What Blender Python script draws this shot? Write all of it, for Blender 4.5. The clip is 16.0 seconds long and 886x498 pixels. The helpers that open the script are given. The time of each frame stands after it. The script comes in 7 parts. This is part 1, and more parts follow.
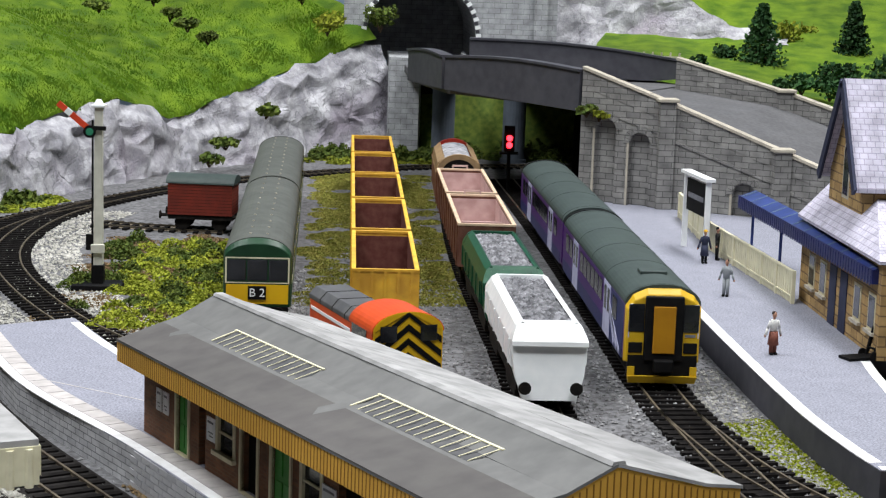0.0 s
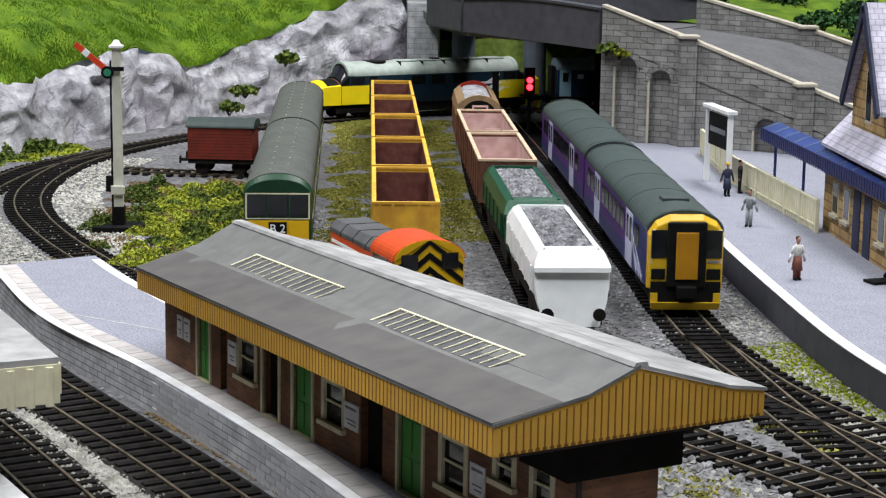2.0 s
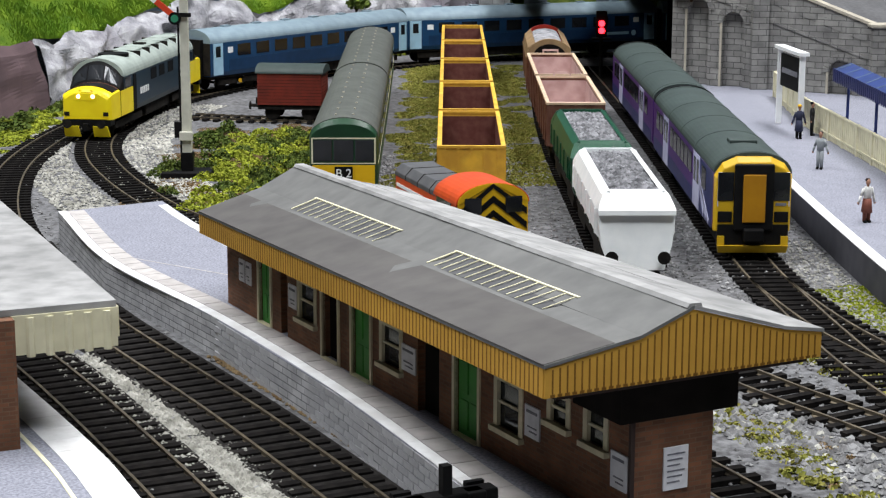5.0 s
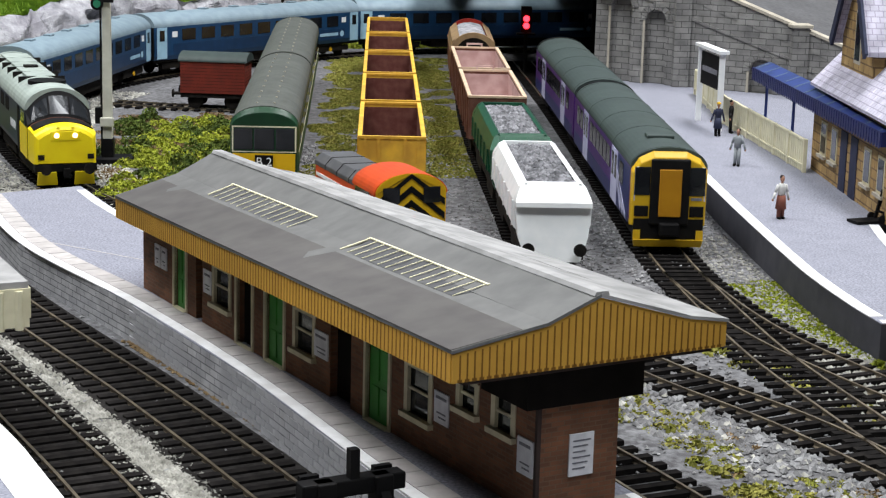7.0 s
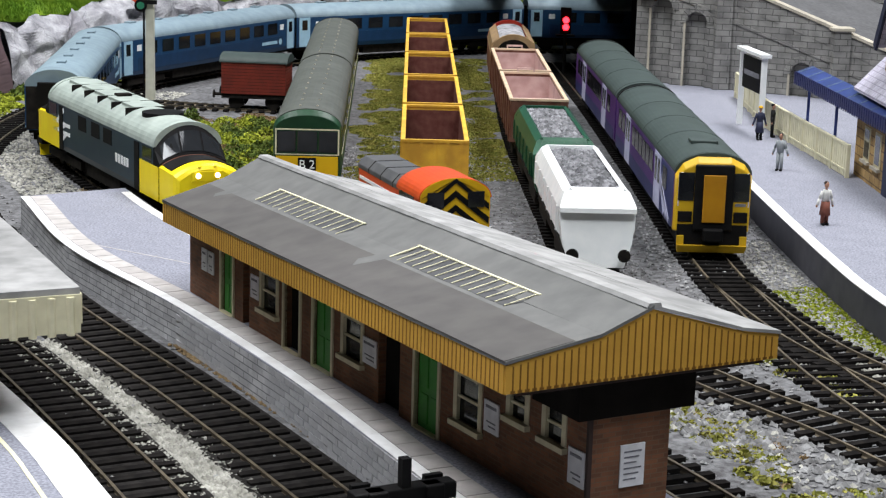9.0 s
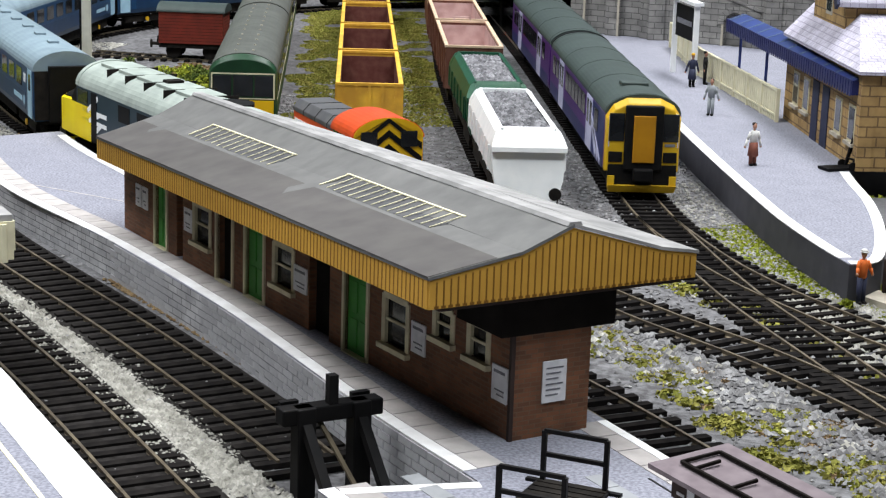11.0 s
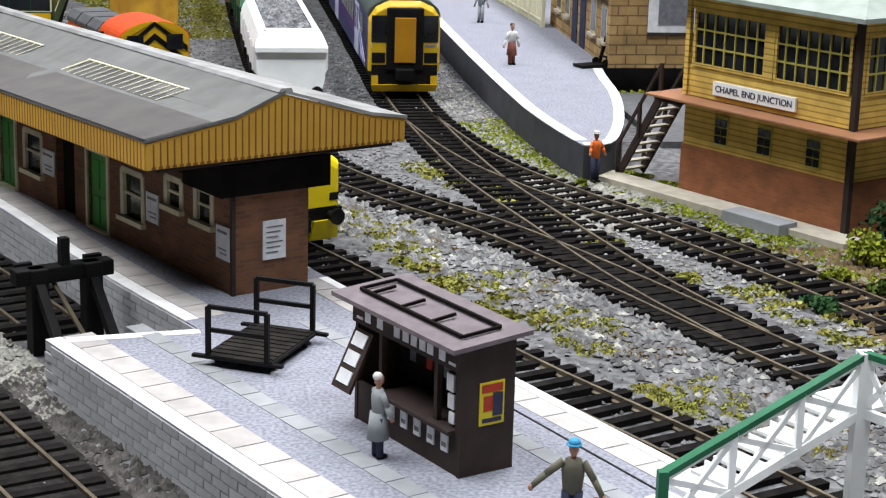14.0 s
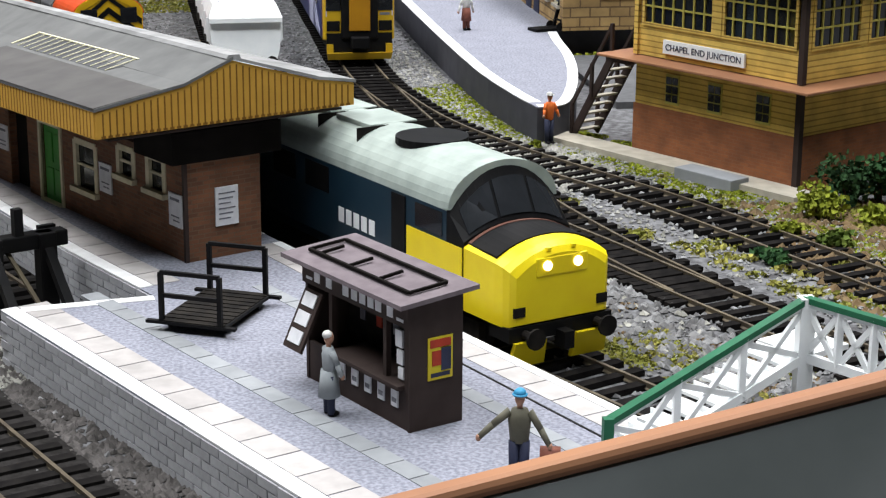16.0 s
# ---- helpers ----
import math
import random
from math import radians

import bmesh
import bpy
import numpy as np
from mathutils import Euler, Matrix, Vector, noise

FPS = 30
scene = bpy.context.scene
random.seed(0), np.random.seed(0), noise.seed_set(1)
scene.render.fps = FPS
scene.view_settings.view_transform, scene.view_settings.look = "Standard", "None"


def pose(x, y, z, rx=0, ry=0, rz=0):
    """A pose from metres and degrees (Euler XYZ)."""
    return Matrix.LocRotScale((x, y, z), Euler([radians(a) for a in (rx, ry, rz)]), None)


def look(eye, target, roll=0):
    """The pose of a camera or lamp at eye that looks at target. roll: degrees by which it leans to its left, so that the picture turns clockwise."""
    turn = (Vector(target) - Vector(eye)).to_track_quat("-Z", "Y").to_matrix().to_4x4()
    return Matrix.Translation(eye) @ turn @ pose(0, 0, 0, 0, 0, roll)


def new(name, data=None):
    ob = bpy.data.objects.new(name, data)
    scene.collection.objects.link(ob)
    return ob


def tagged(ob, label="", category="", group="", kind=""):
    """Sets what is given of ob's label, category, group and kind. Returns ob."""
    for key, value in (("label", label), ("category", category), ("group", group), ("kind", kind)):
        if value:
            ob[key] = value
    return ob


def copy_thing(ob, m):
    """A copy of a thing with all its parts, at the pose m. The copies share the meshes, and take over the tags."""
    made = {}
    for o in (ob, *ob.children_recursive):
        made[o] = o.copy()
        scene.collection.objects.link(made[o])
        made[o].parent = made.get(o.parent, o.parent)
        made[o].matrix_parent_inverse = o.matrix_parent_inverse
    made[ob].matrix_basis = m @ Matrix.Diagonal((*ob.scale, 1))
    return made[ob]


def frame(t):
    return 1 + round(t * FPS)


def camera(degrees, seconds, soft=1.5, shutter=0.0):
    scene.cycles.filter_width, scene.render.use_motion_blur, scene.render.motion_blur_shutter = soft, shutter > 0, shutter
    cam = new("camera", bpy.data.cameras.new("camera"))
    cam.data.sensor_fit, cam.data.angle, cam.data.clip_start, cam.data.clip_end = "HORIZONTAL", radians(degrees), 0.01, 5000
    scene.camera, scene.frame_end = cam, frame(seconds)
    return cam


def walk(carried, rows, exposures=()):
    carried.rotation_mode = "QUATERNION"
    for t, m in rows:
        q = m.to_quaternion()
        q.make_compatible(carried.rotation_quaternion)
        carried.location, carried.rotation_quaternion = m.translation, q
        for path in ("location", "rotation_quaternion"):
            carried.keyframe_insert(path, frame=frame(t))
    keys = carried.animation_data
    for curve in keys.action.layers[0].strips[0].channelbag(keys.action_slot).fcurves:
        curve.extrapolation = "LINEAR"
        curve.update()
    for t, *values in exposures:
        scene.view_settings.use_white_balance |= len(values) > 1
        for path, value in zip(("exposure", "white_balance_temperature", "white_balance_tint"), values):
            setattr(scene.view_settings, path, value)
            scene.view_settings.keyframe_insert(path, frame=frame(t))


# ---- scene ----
cam = camera(27.13, 16.0, soft=1.25)
# seconds, eye, target, roll
PATH = [
    (0, (-11.400, -63.832, 15.183), (-9.289, -24.395, 8.840), 1.921),
    (0.5, (-11.276, -63.709, 15.049), (-9.327, -24.214, 9.016), 1.573),
    (1, (-11.269, -63.732, 14.633), (-9.365, -24.289, 8.254), 1.278),
    (1.5, (-11.351, -63.464, 13.943), (-9.636, -24.166, 6.683), 0.965),
    (2, (-11.248, -63.705, 14.015), (-9.646, -24.388, 6.830), 0.847),
    (2.5, (-11.033, -63.605, 14.007), (-9.784, -24.287, 6.762), -0.421),
    (3, (-10.588, -63.710, 13.768), (-10.074, -24.397, 6.405), -0.925),
    (3.5, (-10.805, -63.779, 13.959), (-11.207, -24.525, 6.282), -0.537),
    (6, (-10.541, -63.418, 13.711), (-10.491, -24.326, 5.237), 0.424),
    (6.5, (-10.462, -63.689, 13.648), (-10.061, -24.605, 5.149), -0.089),
    (7, (-10.383, -63.867, 13.758), (-8.923, -24.789, 5.344), 1.516),
    (7.5, (-10.616, -63.704, 13.793), (-9.782, -24.631, 5.274), 1.118),
    (8, (-10.836, -63.798, 14.102), (-10.326, -24.694, 5.701), 1.398),
    (8.5, (-10.819, -63.849, 14.087), (-10.196, -24.756, 5.638), 1.504),
    (11, (-10.422, -64.854, 13.349), (-8.428, -25.981, 4.135), 1.876),
    (11.5, (-9.776, -66.009, 13.176), (-7.037, -27.290, 3.518), 1.555),
    (12, (-9.193, -66.906, 12.988), (-5.882, -28.319, 2.986), 1.235),
    (12.5, (-8.595, -67.494, 12.482), (-4.836, -29.101, 1.910), 1.077),
    (13, (-8.500, -67.793, 12.331), (-4.291, -29.529, 1.461), 1.404),
    (13.5, (-8.358, -68.075, 12.541), (-3.529, -29.843, 1.819), 1.939),
    (14, (-8.052, -68.277, 12.467), (-2.605, -30.018, 2.144), 1.602),
    (14.5, (-7.945, -68.659, 12.562), (-2.050, -30.533, 1.995), 1.801),
    (15, (-7.996, -68.697, 12.291), (-1.997, -30.610, 1.642), 1.516),
    (15.5, (-7.819, -68.659, 12.214), (-1.667, -30.638, 1.421), 1.133),
    (16, (-7.676, -68.768, 12.325), (-1.635, -30.756, 1.435), 0.324),
]

# world lengths below are those of the full-size railway, in metres; the model is 1 : 76.2
S = 1 / 76.2
walk(cam, [(t, look([c * S for c in eye], [c * S for c in target], roll)) for t, eye, target, roll in PATH], exposures=[(0.0, -0.17), (8.7, -0.15), (11.0, -0.04), (12.5, 0.1), (14.5, 0.03), (16.0, 0.0)])

# ---- light: the hall's ceiling lamps ----
world = bpy.data.worlds.new("world")
world.use_nodes = True
world.node_tree.nodes["Background"].inputs[0].default_value = (0.80, 0.88, 1.0, 1)
world.node_tree.nodes["Background"].inputs[1].default_value = 0.16
scene.world = world


def ceiling_lamp(x, y, z, sx, sy, watts, color):
    lamp = bpy.data.lights.new("ceiling_lamp", "AREA")
    lamp.shape, lamp.size, lamp.size_y, lamp.energy, lamp.color = "RECTANGLE", sx, sy, watts, color
    ob = new("ceiling_lamp", lamp)
    ob.location = (x, y, z)
    return ob


ceiling_lamp(0.55, 0.55, 1.9, 0.5, 1.6, 60, (0.975, 0.975, 1.0))
ceiling_lamp(-1.0, -0.05, 1.8, 0.5, 1.6, 56, (0.95, 0.97, 1.0))
ceiling_lamp(0.2, -1.1, 1.9, 1.4, 0.5, 37, (0.92, 0.96, 1.0))

# ---- materials ----


def nodes_of(m):
    m.use_nodes = True
    t = m.node_tree
    return t, t.nodes["Principled BSDF"]


def mat(name, c1, c2=None, rough=0.6, metal=0.0, scale=3.0, bump=0.0, bscale=None, spread=0.0, emit=0.0, detail=6.0, lo=0.35, hi=0.65, spec=0.28, mottle=0.12):
    """Two colours mixed by noise at two scales, with fine relief; scale: patches to the full-size metre."""
    m = bpy.data.materials.new(name)
    t, b = nodes_of(m)
    c2 = c2 or tuple(v * 0.75 for v in c1)
    co = t.nodes.new("ShaderNodeTexCoord")
    n = t.nodes.new("ShaderNodeTexNoise")
    n.inputs["Scale"].default_value, n.inputs["Detail"].default_value = scale / S, detail
    t.links.new(co.outputs["Object"], n.inputs["Vector"])
    r = t.nodes.new("ShaderNodeMapRange")
    r.inputs[1].default_value, r.inputs[2].default_value = lo, hi
    t.links.new(n.outputs["Fac"], r.inputs[0])
    mix = t.nodes.new("ShaderNodeMix")
    mix.data_type = "RGBA"
    mix.inputs[6].default_value, mix.inputs[7].default_value = (*c1, 1), (*c2, 1)
    t.links.new(r.outputs[0], mix.inputs[0])
    out = mix.outputs[2]
    n2 = t.nodes.new("ShaderNodeTexNoise")
    n2.inputs["Scale"].default_value, n2.inputs["Detail"].default_value = scale * 0.13 / S, 3
    t.links.new(co.outputs["Object"], n2.inputs["Vector"])
    hsv = t.nodes.new("ShaderNodeHueSaturation")
    v = t.nodes.new("ShaderNodeMapRange")
    v.inputs[1].default_value, v.inputs[2].default_value = 0.3, 0.7
    v.inputs[3].default_value, v.inputs[4].default_value = 1 - mottle, 1 + mottle
    t.links.new(n2.outputs["Fac"], v.inputs[0])
    val = v.outputs[0]
    if spread:
        g = t.nodes.new("ShaderNodeNewGeometry")
        o = t.nodes.new("ShaderNodeObjectInfo")
        add = t.nodes.new("ShaderNodeMath")
        t.links.new(g.outputs["Random Per Island"], add.inputs[0])
        t.links.new(o.outputs["Random"], add.inputs[1])
        half = t.nodes.new("ShaderNodeMapRange")
        half.inputs[1].default_value, half.inputs[2].default_value = 0, 2
        half.inputs[3].default_value, half.inputs[4].default_value = 1 - spread, 1 + spread
        t.links.new(add.outputs[0], half.inputs[0])
        mul = t.nodes.new("ShaderNodeMath")
        mul.operation = "MULTIPLY"
        t.links.new(val, mul.inputs[0])
        t.links.new(half.outputs[0], mul.inputs[1])
        val = mul.outputs[0]
    t.links.new(val, hsv.inputs["Value"])
    t.links.new(out, hsv.inputs["Color"])
    t.links.new(hsv.outputs[0], b.inputs["Base Color"])
    b.inputs["Roughness"].default_value, b.inputs["Metallic"].default_value = rough, metal
    b.inputs["Specular IOR Level"].default_value = spec
    if emit:
        b.inputs["Emission Color"].default_value, b.inputs["Emission Strength"].default_value = (*c1, 1), emit
    if bump:
        bn = t.nodes.new("ShaderNodeTexNoise")
        bn.inputs["Scale"].default_value, bn.inputs["Detail"].default_value = (bscale or scale * 3) / S, 5
        t.links.new(co.outputs["Object"], bn.inputs["Vector"])
        bp = t.nodes.new("ShaderNodeBump")
        bp.inputs["Strength"].default_value, bp.inputs["Distance"].default_value = min(1.0, bump * 4), bump * S
        t.links.new(bn.outputs["Fac"], bp.inputs["Height"])
        t.links.new(bp.outputs[0], b.inputs["Normal"])
    return m


def brick_mat(name, c1, c2, mortar, bw, bh, gap=0.02, bump=0.02):
    """Printed brick or stone card, drawn at bw by bh metres; laid on walls through the uv of each face."""
    m = bpy.data.materials.new(name)
    t, b = nodes_of(m)
    uv = t.nodes.new("ShaderNodeUVMap")
    k = t.nodes.new("ShaderNodeTexBrick")
    k.inputs["Color1"].default_value, k.inputs["Color2"].default_value, k.inputs["Mortar"].default_value = (*c1, 1), (*c2, 1), (*mortar, 1)
    k.inputs["Scale"].default_value, k.inputs["Mortar Size"].default_value, k.inputs["Brick Width"].default_value, k.inputs["Row Height"].default_value = 1, gap, bw, bh
    t.links.new(uv.outputs[0], k.inputs["Vector"])
    n = t.nodes.new("ShaderNodeTexNoise")
    n.inputs["Scale"].default_value, n.inputs["Detail"].default_value = 1.3, 6
    t.links.new(uv.outputs[0], n.inputs["Vector"])
    v = t.nodes.new("ShaderNodeMapRange")
    v.inputs[1].default_value, v.inputs[2].default_value, v.inputs[3].default_value, v.inputs[4].default_value = 0.3, 0.7, 0.72, 1.25
    t.links.new(n.outputs["Fac"], v.inputs[0])
    hsv = t.nodes.new("ShaderNodeHueSaturation")
    t.links.new(v.outputs[0], hsv.inputs["Value"])
    t.links.new(k.outputs["Color"], hsv.inputs["Color"])
    t.links.new(hsv.outputs[0], b.inputs["Base Color"])
    b.inputs["Roughness"].default_value = 0.85
    if bump:
        bp = t.nodes.new("ShaderNodeBump")
        bp.inputs["Strength"].default_value, bp.inputs["Distance"].default_value = 0.5, bump * S
        bp.invert = True
        t.links.new(k.outputs["Fac"], bp.inputs["Height"])
        t.links.new(bp.outputs[0], b.inputs["Normal"])
    return m


def rock_mat(name):
    """Grey plaster rock with pale highlights, mauve stains and thin dark cracks."""
    m = bpy.data.materials.new(name)
    t, b = nodes_of(m)
    co = t.nodes.new("ShaderNodeTexCoord")
    warp = t.nodes.new("ShaderNodeTexNoise")
    warp.inputs["Scale"].default_value, warp.inputs["Detail"].default_value = 0.5 / S, 4
    t.links.new(co.outputs["Object"], warp.inputs["Vector"])
    add = t.nodes.new("ShaderNodeMix")
    add.data_type = "RGBA"
    add.blend_type = "ADD"
    add.inputs[0].default_value = 0.05
    t.links.new(co.outputs["Object"], add.inputs[6])
    t.links.new(warp.outputs["Color"], add.inputs[7])
    vo = t.nodes.new("ShaderNodeTexVoronoi")
    vo.feature = "DISTANCE_TO_EDGE"
    vo.inputs["Scale"].default_value = 0.24 / S
    t.links.new(add.outputs[2], vo.inputs["Vector"])
    crack = t.nodes.new("ShaderNodeMapRange")
    crack.inputs[1].default_value, crack.inputs[2].default_value = 0.0, 0.012
    crack.inputs[3].default_value, crack.inputs[4].default_value = 0.55, 1.0
    t.links.new(vo.outputs["Distance"], crack.inputs[0])
    n = t.nodes.new("ShaderNodeTexNoise")
    n.inputs["Scale"].default_value, n.inputs["Detail"].default_value, n.inputs["Roughness"].default_value = 0.7 / S, 12, 0.7
    t.links.new(co.outputs["Object"], n.inputs["Vector"])
    ramp = t.nodes.new("ShaderNodeValToRGB")
    ramp.color_ramp.elements[0].position, ramp.color_ramp.elements[0].color = 0.3, (0.17, 0.17, 0.19, 1)
    ramp.color_ramp.elements[1].position, ramp.color_ramp.elements[1].color = 0.66, (0.62, 0.62, 0.64, 1)
    e = ramp.color_ramp.elements.new(0.5)
    e.color = (0.36, 0.355, 0.38, 1)
    t.links.new(n.outputs["Fac"], ramp.inputs[0])
    n2 = t.nodes.new("ShaderNodeTexNoise")
    n2.inputs["Scale"].default_value, n2.inputs["Detail"].default_value = 0.13 / S, 3
    t.links.new(co.outputs["Object"], n2.inputs["Vector"])
    st = t.nodes.new("ShaderNodeMapRange")
    st.inputs[1].default_value, st.inputs[2].default_value, st.inputs[4].default_value = 0.52, 0.7, 0.6
    t.links.new(n2.outputs["Fac"], st.inputs[0])
    stain = t.nodes.new("ShaderNodeMix")
    stain.data_type = "RGBA"
    stain.inputs[7].default_value = (0.27, 0.22, 0.28, 1)
    t.links.new(st.outputs[0], stain.inputs[0])
    t.links.new(ramp.outputs[0], stain.inputs[6])
    hsv = t.nodes.new("ShaderNodeHueSaturation")
    t.links.new(crack.outputs[0], hsv.inputs["Value"])
    t.links.new(stain.outputs[2], hsv.inputs["Color"])
    t.links.new(hsv.outputs[0], b.inputs["Base Color"])
    b.inputs["Roughness"].default_value = 0.85
    bp = t.nodes.new("ShaderNodeBump")
    bp.inputs["Strength"].default_value, bp.inputs["Distance"].default_value = 0.9, 0.35 * S
    t.links.new(n.outputs["Fac"], bp.inputs["Height"])
    t.links.new(bp.outputs[0], b.inputs["Normal"])
    return m


M = {}
M["white"] = mat("white_plastic", (0.86, 0.87, 0.86), (0.78, 0.80, 0.80), 0.45, scale=1.5, mottle=0.04)
M["cream"] = mat("cream_paint", (0.72, 0.68, 0.48), (0.62, 0.58, 0.40), 0.6, scale=2)
M["paleframe"] = mat("stone_coloured_paint", (0.62, 0.56, 0.38), (0.5, 0.45, 0.3), 0.6, scale=3)
M["black"] = mat("black_plastic", (0.004, 0.004, 0.0045), (0.008, 0.0075, 0.0075), 0.6, scale=2, spec=0.12)
M["under"] = mat("dark_underframe", (0.010, 0.009, 0.0085), (0.022, 0.019, 0.016), 0.85, scale=3, spec=0.1)
M["glass"] = mat("dark_window_glass", (0.008, 0.009, 0.012), (0.018, 0.02, 0.022), 0.08, scale=1, spec=0.5)
M["unityellow"] = mat("golden_yellow_paint", (0.62, 0.39, 0.015), (0.52, 0.31, 0.010), 0.45, scale=1.2, mottle=0.08)
M["doororange"] = mat("orange_yellow_paint", (0.45, 0.21, 0.008), (0.38, 0.17, 0.007), 0.5, scale=1.2, mottle=0.08)
# greyish reflection in the cab panes is put into the base colour
M["reflectglass"] = mat("cab_glass_painted_reflection", (0.026, 0.028, 0.032), (0.016, 0.018, 0.02), 0.12, scale=1, spec=0.6)
M["yellow"] = mat("warning_yellow_paint", (0.74, 0.45, 0.012), (0.66, 0.38, 0.01), 0.4, scale=1.2, mottle=0.06)
M["brightyellow"] = mat("bright_yellow_paint", (0.88, 0.70, 0.012), (0.82, 0.62, 0.01), 0.38, scale=1.2, mottle=0.05)
M["wagonyellow"] = mat("wagon_yellow_paint", (0.78, 0.47, 0.05), (0.55, 0.30, 0.04), 0.5, scale=1.3)
M["wagonrust"] = mat("wagon_inside_rust", (0.085, 0.024, 0.018), (0.13, 0.05, 0.038), 0.75, scale=2.5, bump=0.03)
M["brown"] = mat("bauxite_brown_paint", (0.10, 0.035, 0.022), (0.15, 0.07, 0.05), 0.6, scale=2)
M["palelip"] = mat("pale_tan_rim", (0.62, 0.47, 0.33), (0.5, 0.36, 0.25), 0.7, scale=1.6)
M["pink"] = mat("faded_pink_primer", (0.52, 0.37, 0.35), (0.40, 0.26, 0.24), 0.7, scale=1.6)
M["tan"] = mat("dusty_tan_paint", (0.30, 0.20, 0.10), (0.22, 0.14, 0.075), 0.7, scale=2)
M["green"] = mat("dark_green_paint", (0.008, 0.075, 0.035), (0.006, 0.05, 0.026), 0.4, scale=1.5)
M["dmugreen"] = mat("coach_green_paint", (0.012, 0.05, 0.022), (0.010, 0.038, 0.018), 0.4, scale=1.5)
M["dmuroof"] = mat("green_grey_roof", (0.088, 0.094, 0.082), (0.066, 0.07, 0.062), 0.65, scale=2, bump=0.006)
M["roof150"] = mat("dark_green_grey_roof", (0.045, 0.062, 0.056), (0.035, 0.048, 0.045), 0.6, scale=2, bump=0.006)
M["purple"] = mat("purple_paint", (0.085, 0.028, 0.17), (0.07, 0.022, 0.14), 0.35, scale=1.5)
M["navy"] = mat("dark_blue_paint", (0.018, 0.026, 0.12), (0.016, 0.02, 0.09), 0.35, scale=1.5)
M["lilac"] = mat("pale_lilac_vinyl", (0.55, 0.55, 0.72), (0.45, 0.45, 0.62), 0.4, scale=1.5)
M["red"] = mat("red_paint", (0.32, 0.025, 0.012), (0.22, 0.018, 0.012), 0.45, scale=1.4)
M["vanred"] = mat("dull_red_brown_paint", (0.20, 0.028, 0.016), (0.14, 0.022, 0.014), 0.55, scale=1.4)
M["orange"] = mat("orange_red_paint", (0.62, 0.075, 0.016), (0.50, 0.06, 0.014), 0.42, scale=1.4)
M["hood"] = mat("grey_bonnet_paint", (0.10, 0.10, 0.10), (0.07, 0.07, 0.075), 0.5, scale=2)
M["lblue"] = mat("loco_dark_blue_paint", (0.008, 0.024, 0.040), (0.012, 0.030, 0.045), 0.35, scale=1.5)
M["locoroof"] = mat("pale_grey_green_roof", (0.36, 0.41, 0.37), (0.27, 0.31, 0.28), 0.55, scale=1.6, bump=0.006)
M["coachblue"] = mat("coach_blue_paint", (0.014, 0.055, 0.13), (0.011, 0.045, 0.11), 0.35, scale=1.5)
M["coachlow"] = mat("coach_navy_paint", (0.012, 0.04, 0.10), (0.010, 0.033, 0.08), 0.35, scale=1.5)
M["coachroof"] = mat("pale_blue_grey_roof", (0.21, 0.28, 0.32), (0.17, 0.23, 0.27), 0.55, scale=1.6)
M["paleblue"] = mat("pale_blue_door_paint", (0.35, 0.55, 0.68), (0.3, 0.48, 0.6), 0.4, scale=1.5)
M["rail"] = mat("worn_rail", (0.17, 0.14, 0.095), (0.085, 0.068, 0.05), 0.5, 0.5, scale=1.5)
M["sleeper"] = mat("dark_sleeper", (0.007, 0.0065, 0.0065), (0.014, 0.0125, 0.0115), 0.95, scale=3, spread=0.35, spec=0.04)
M["ballast"] = mat("grey_ballast", (0.17, 0.17, 0.175), (0.07, 0.068, 0.07), 0.95, scale=4, bump=0.12, bscale=7)
M["chip"] = mat("ballast_chips", (0.30, 0.30, 0.30), (0.14, 0.135, 0.135), 0.9, scale=2, spread=0.6)
M["paleballast"] = mat("pale_ballast_chips", (0.40, 0.39, 0.35), (0.22, 0.215, 0.185), 0.9, scale=2, spread=0.45)
M["coarse"] = mat("coarse_dark_ballast", (0.11, 0.10, 0.095), (0.055, 0.05, 0.046), 0.95, scale=2, spread=0.5)
M["load"] = mat("grey_stone_load", (0.30, 0.30, 0.315), (0.10, 0.10, 0.108), 0.9, scale=2, spread=0.75)
M["scatter"] = mat("green_scatter", (0.15, 0.16, 0.025), (0.23, 0.21, 0.05), 0.95, scale=2, spread=0.5)
M["brownscatter"] = mat("brown_scatter", (0.15, 0.095, 0.045), (0.24, 0.17, 0.09), 0.95, scale=2, spread=0.5)
M["grass"] = mat("static_grass", (0.045, 0.098, 0.004), (0.115, 0.185, 0.008), 0.95, scale=0.7, bump=0.10, bscale=9, mottle=0.22)
M["blade"] = mat("grass_blades", (0.065, 0.145, 0.005), (0.125, 0.215, 0.010), 0.9, scale=0.8, spread=0.35, mottle=0.2)
M["bush"] = mat("dark_foliage", (0.05, 0.085, 0.014), (0.11, 0.14, 0.022), 0.95, scale=2.5, spread=0.5)
M["limebush"] = mat("lime_foliage", (0.16, 0.195, 0.015), (0.24, 0.26, 0.025), 0.95, scale=2.5, spread=0.45)
M["pine"] = mat("dark_fir_foliage", (0.012, 0.045, 0.014), (0.03, 0.075, 0.02), 0.95, scale=2.5, spread=0.5)
M["bark"] = mat("bark", (0.07, 0.045, 0.025), (0.04, 0.026, 0.016), 0.95, scale=3, bump=0.05)
M["plat"] = mat("grey_printed_paving", (0.285, 0.29, 0.335), (0.165, 0.17, 0.205), 0.9, scale=13, detail=2, mottle=0.06, bump=0.004)
M["platedge"] = mat("white_platform_edge", (0.78, 0.78, 0.78), (0.62, 0.61, 0.6), 0.7, scale=1.5, mottle=0.06)
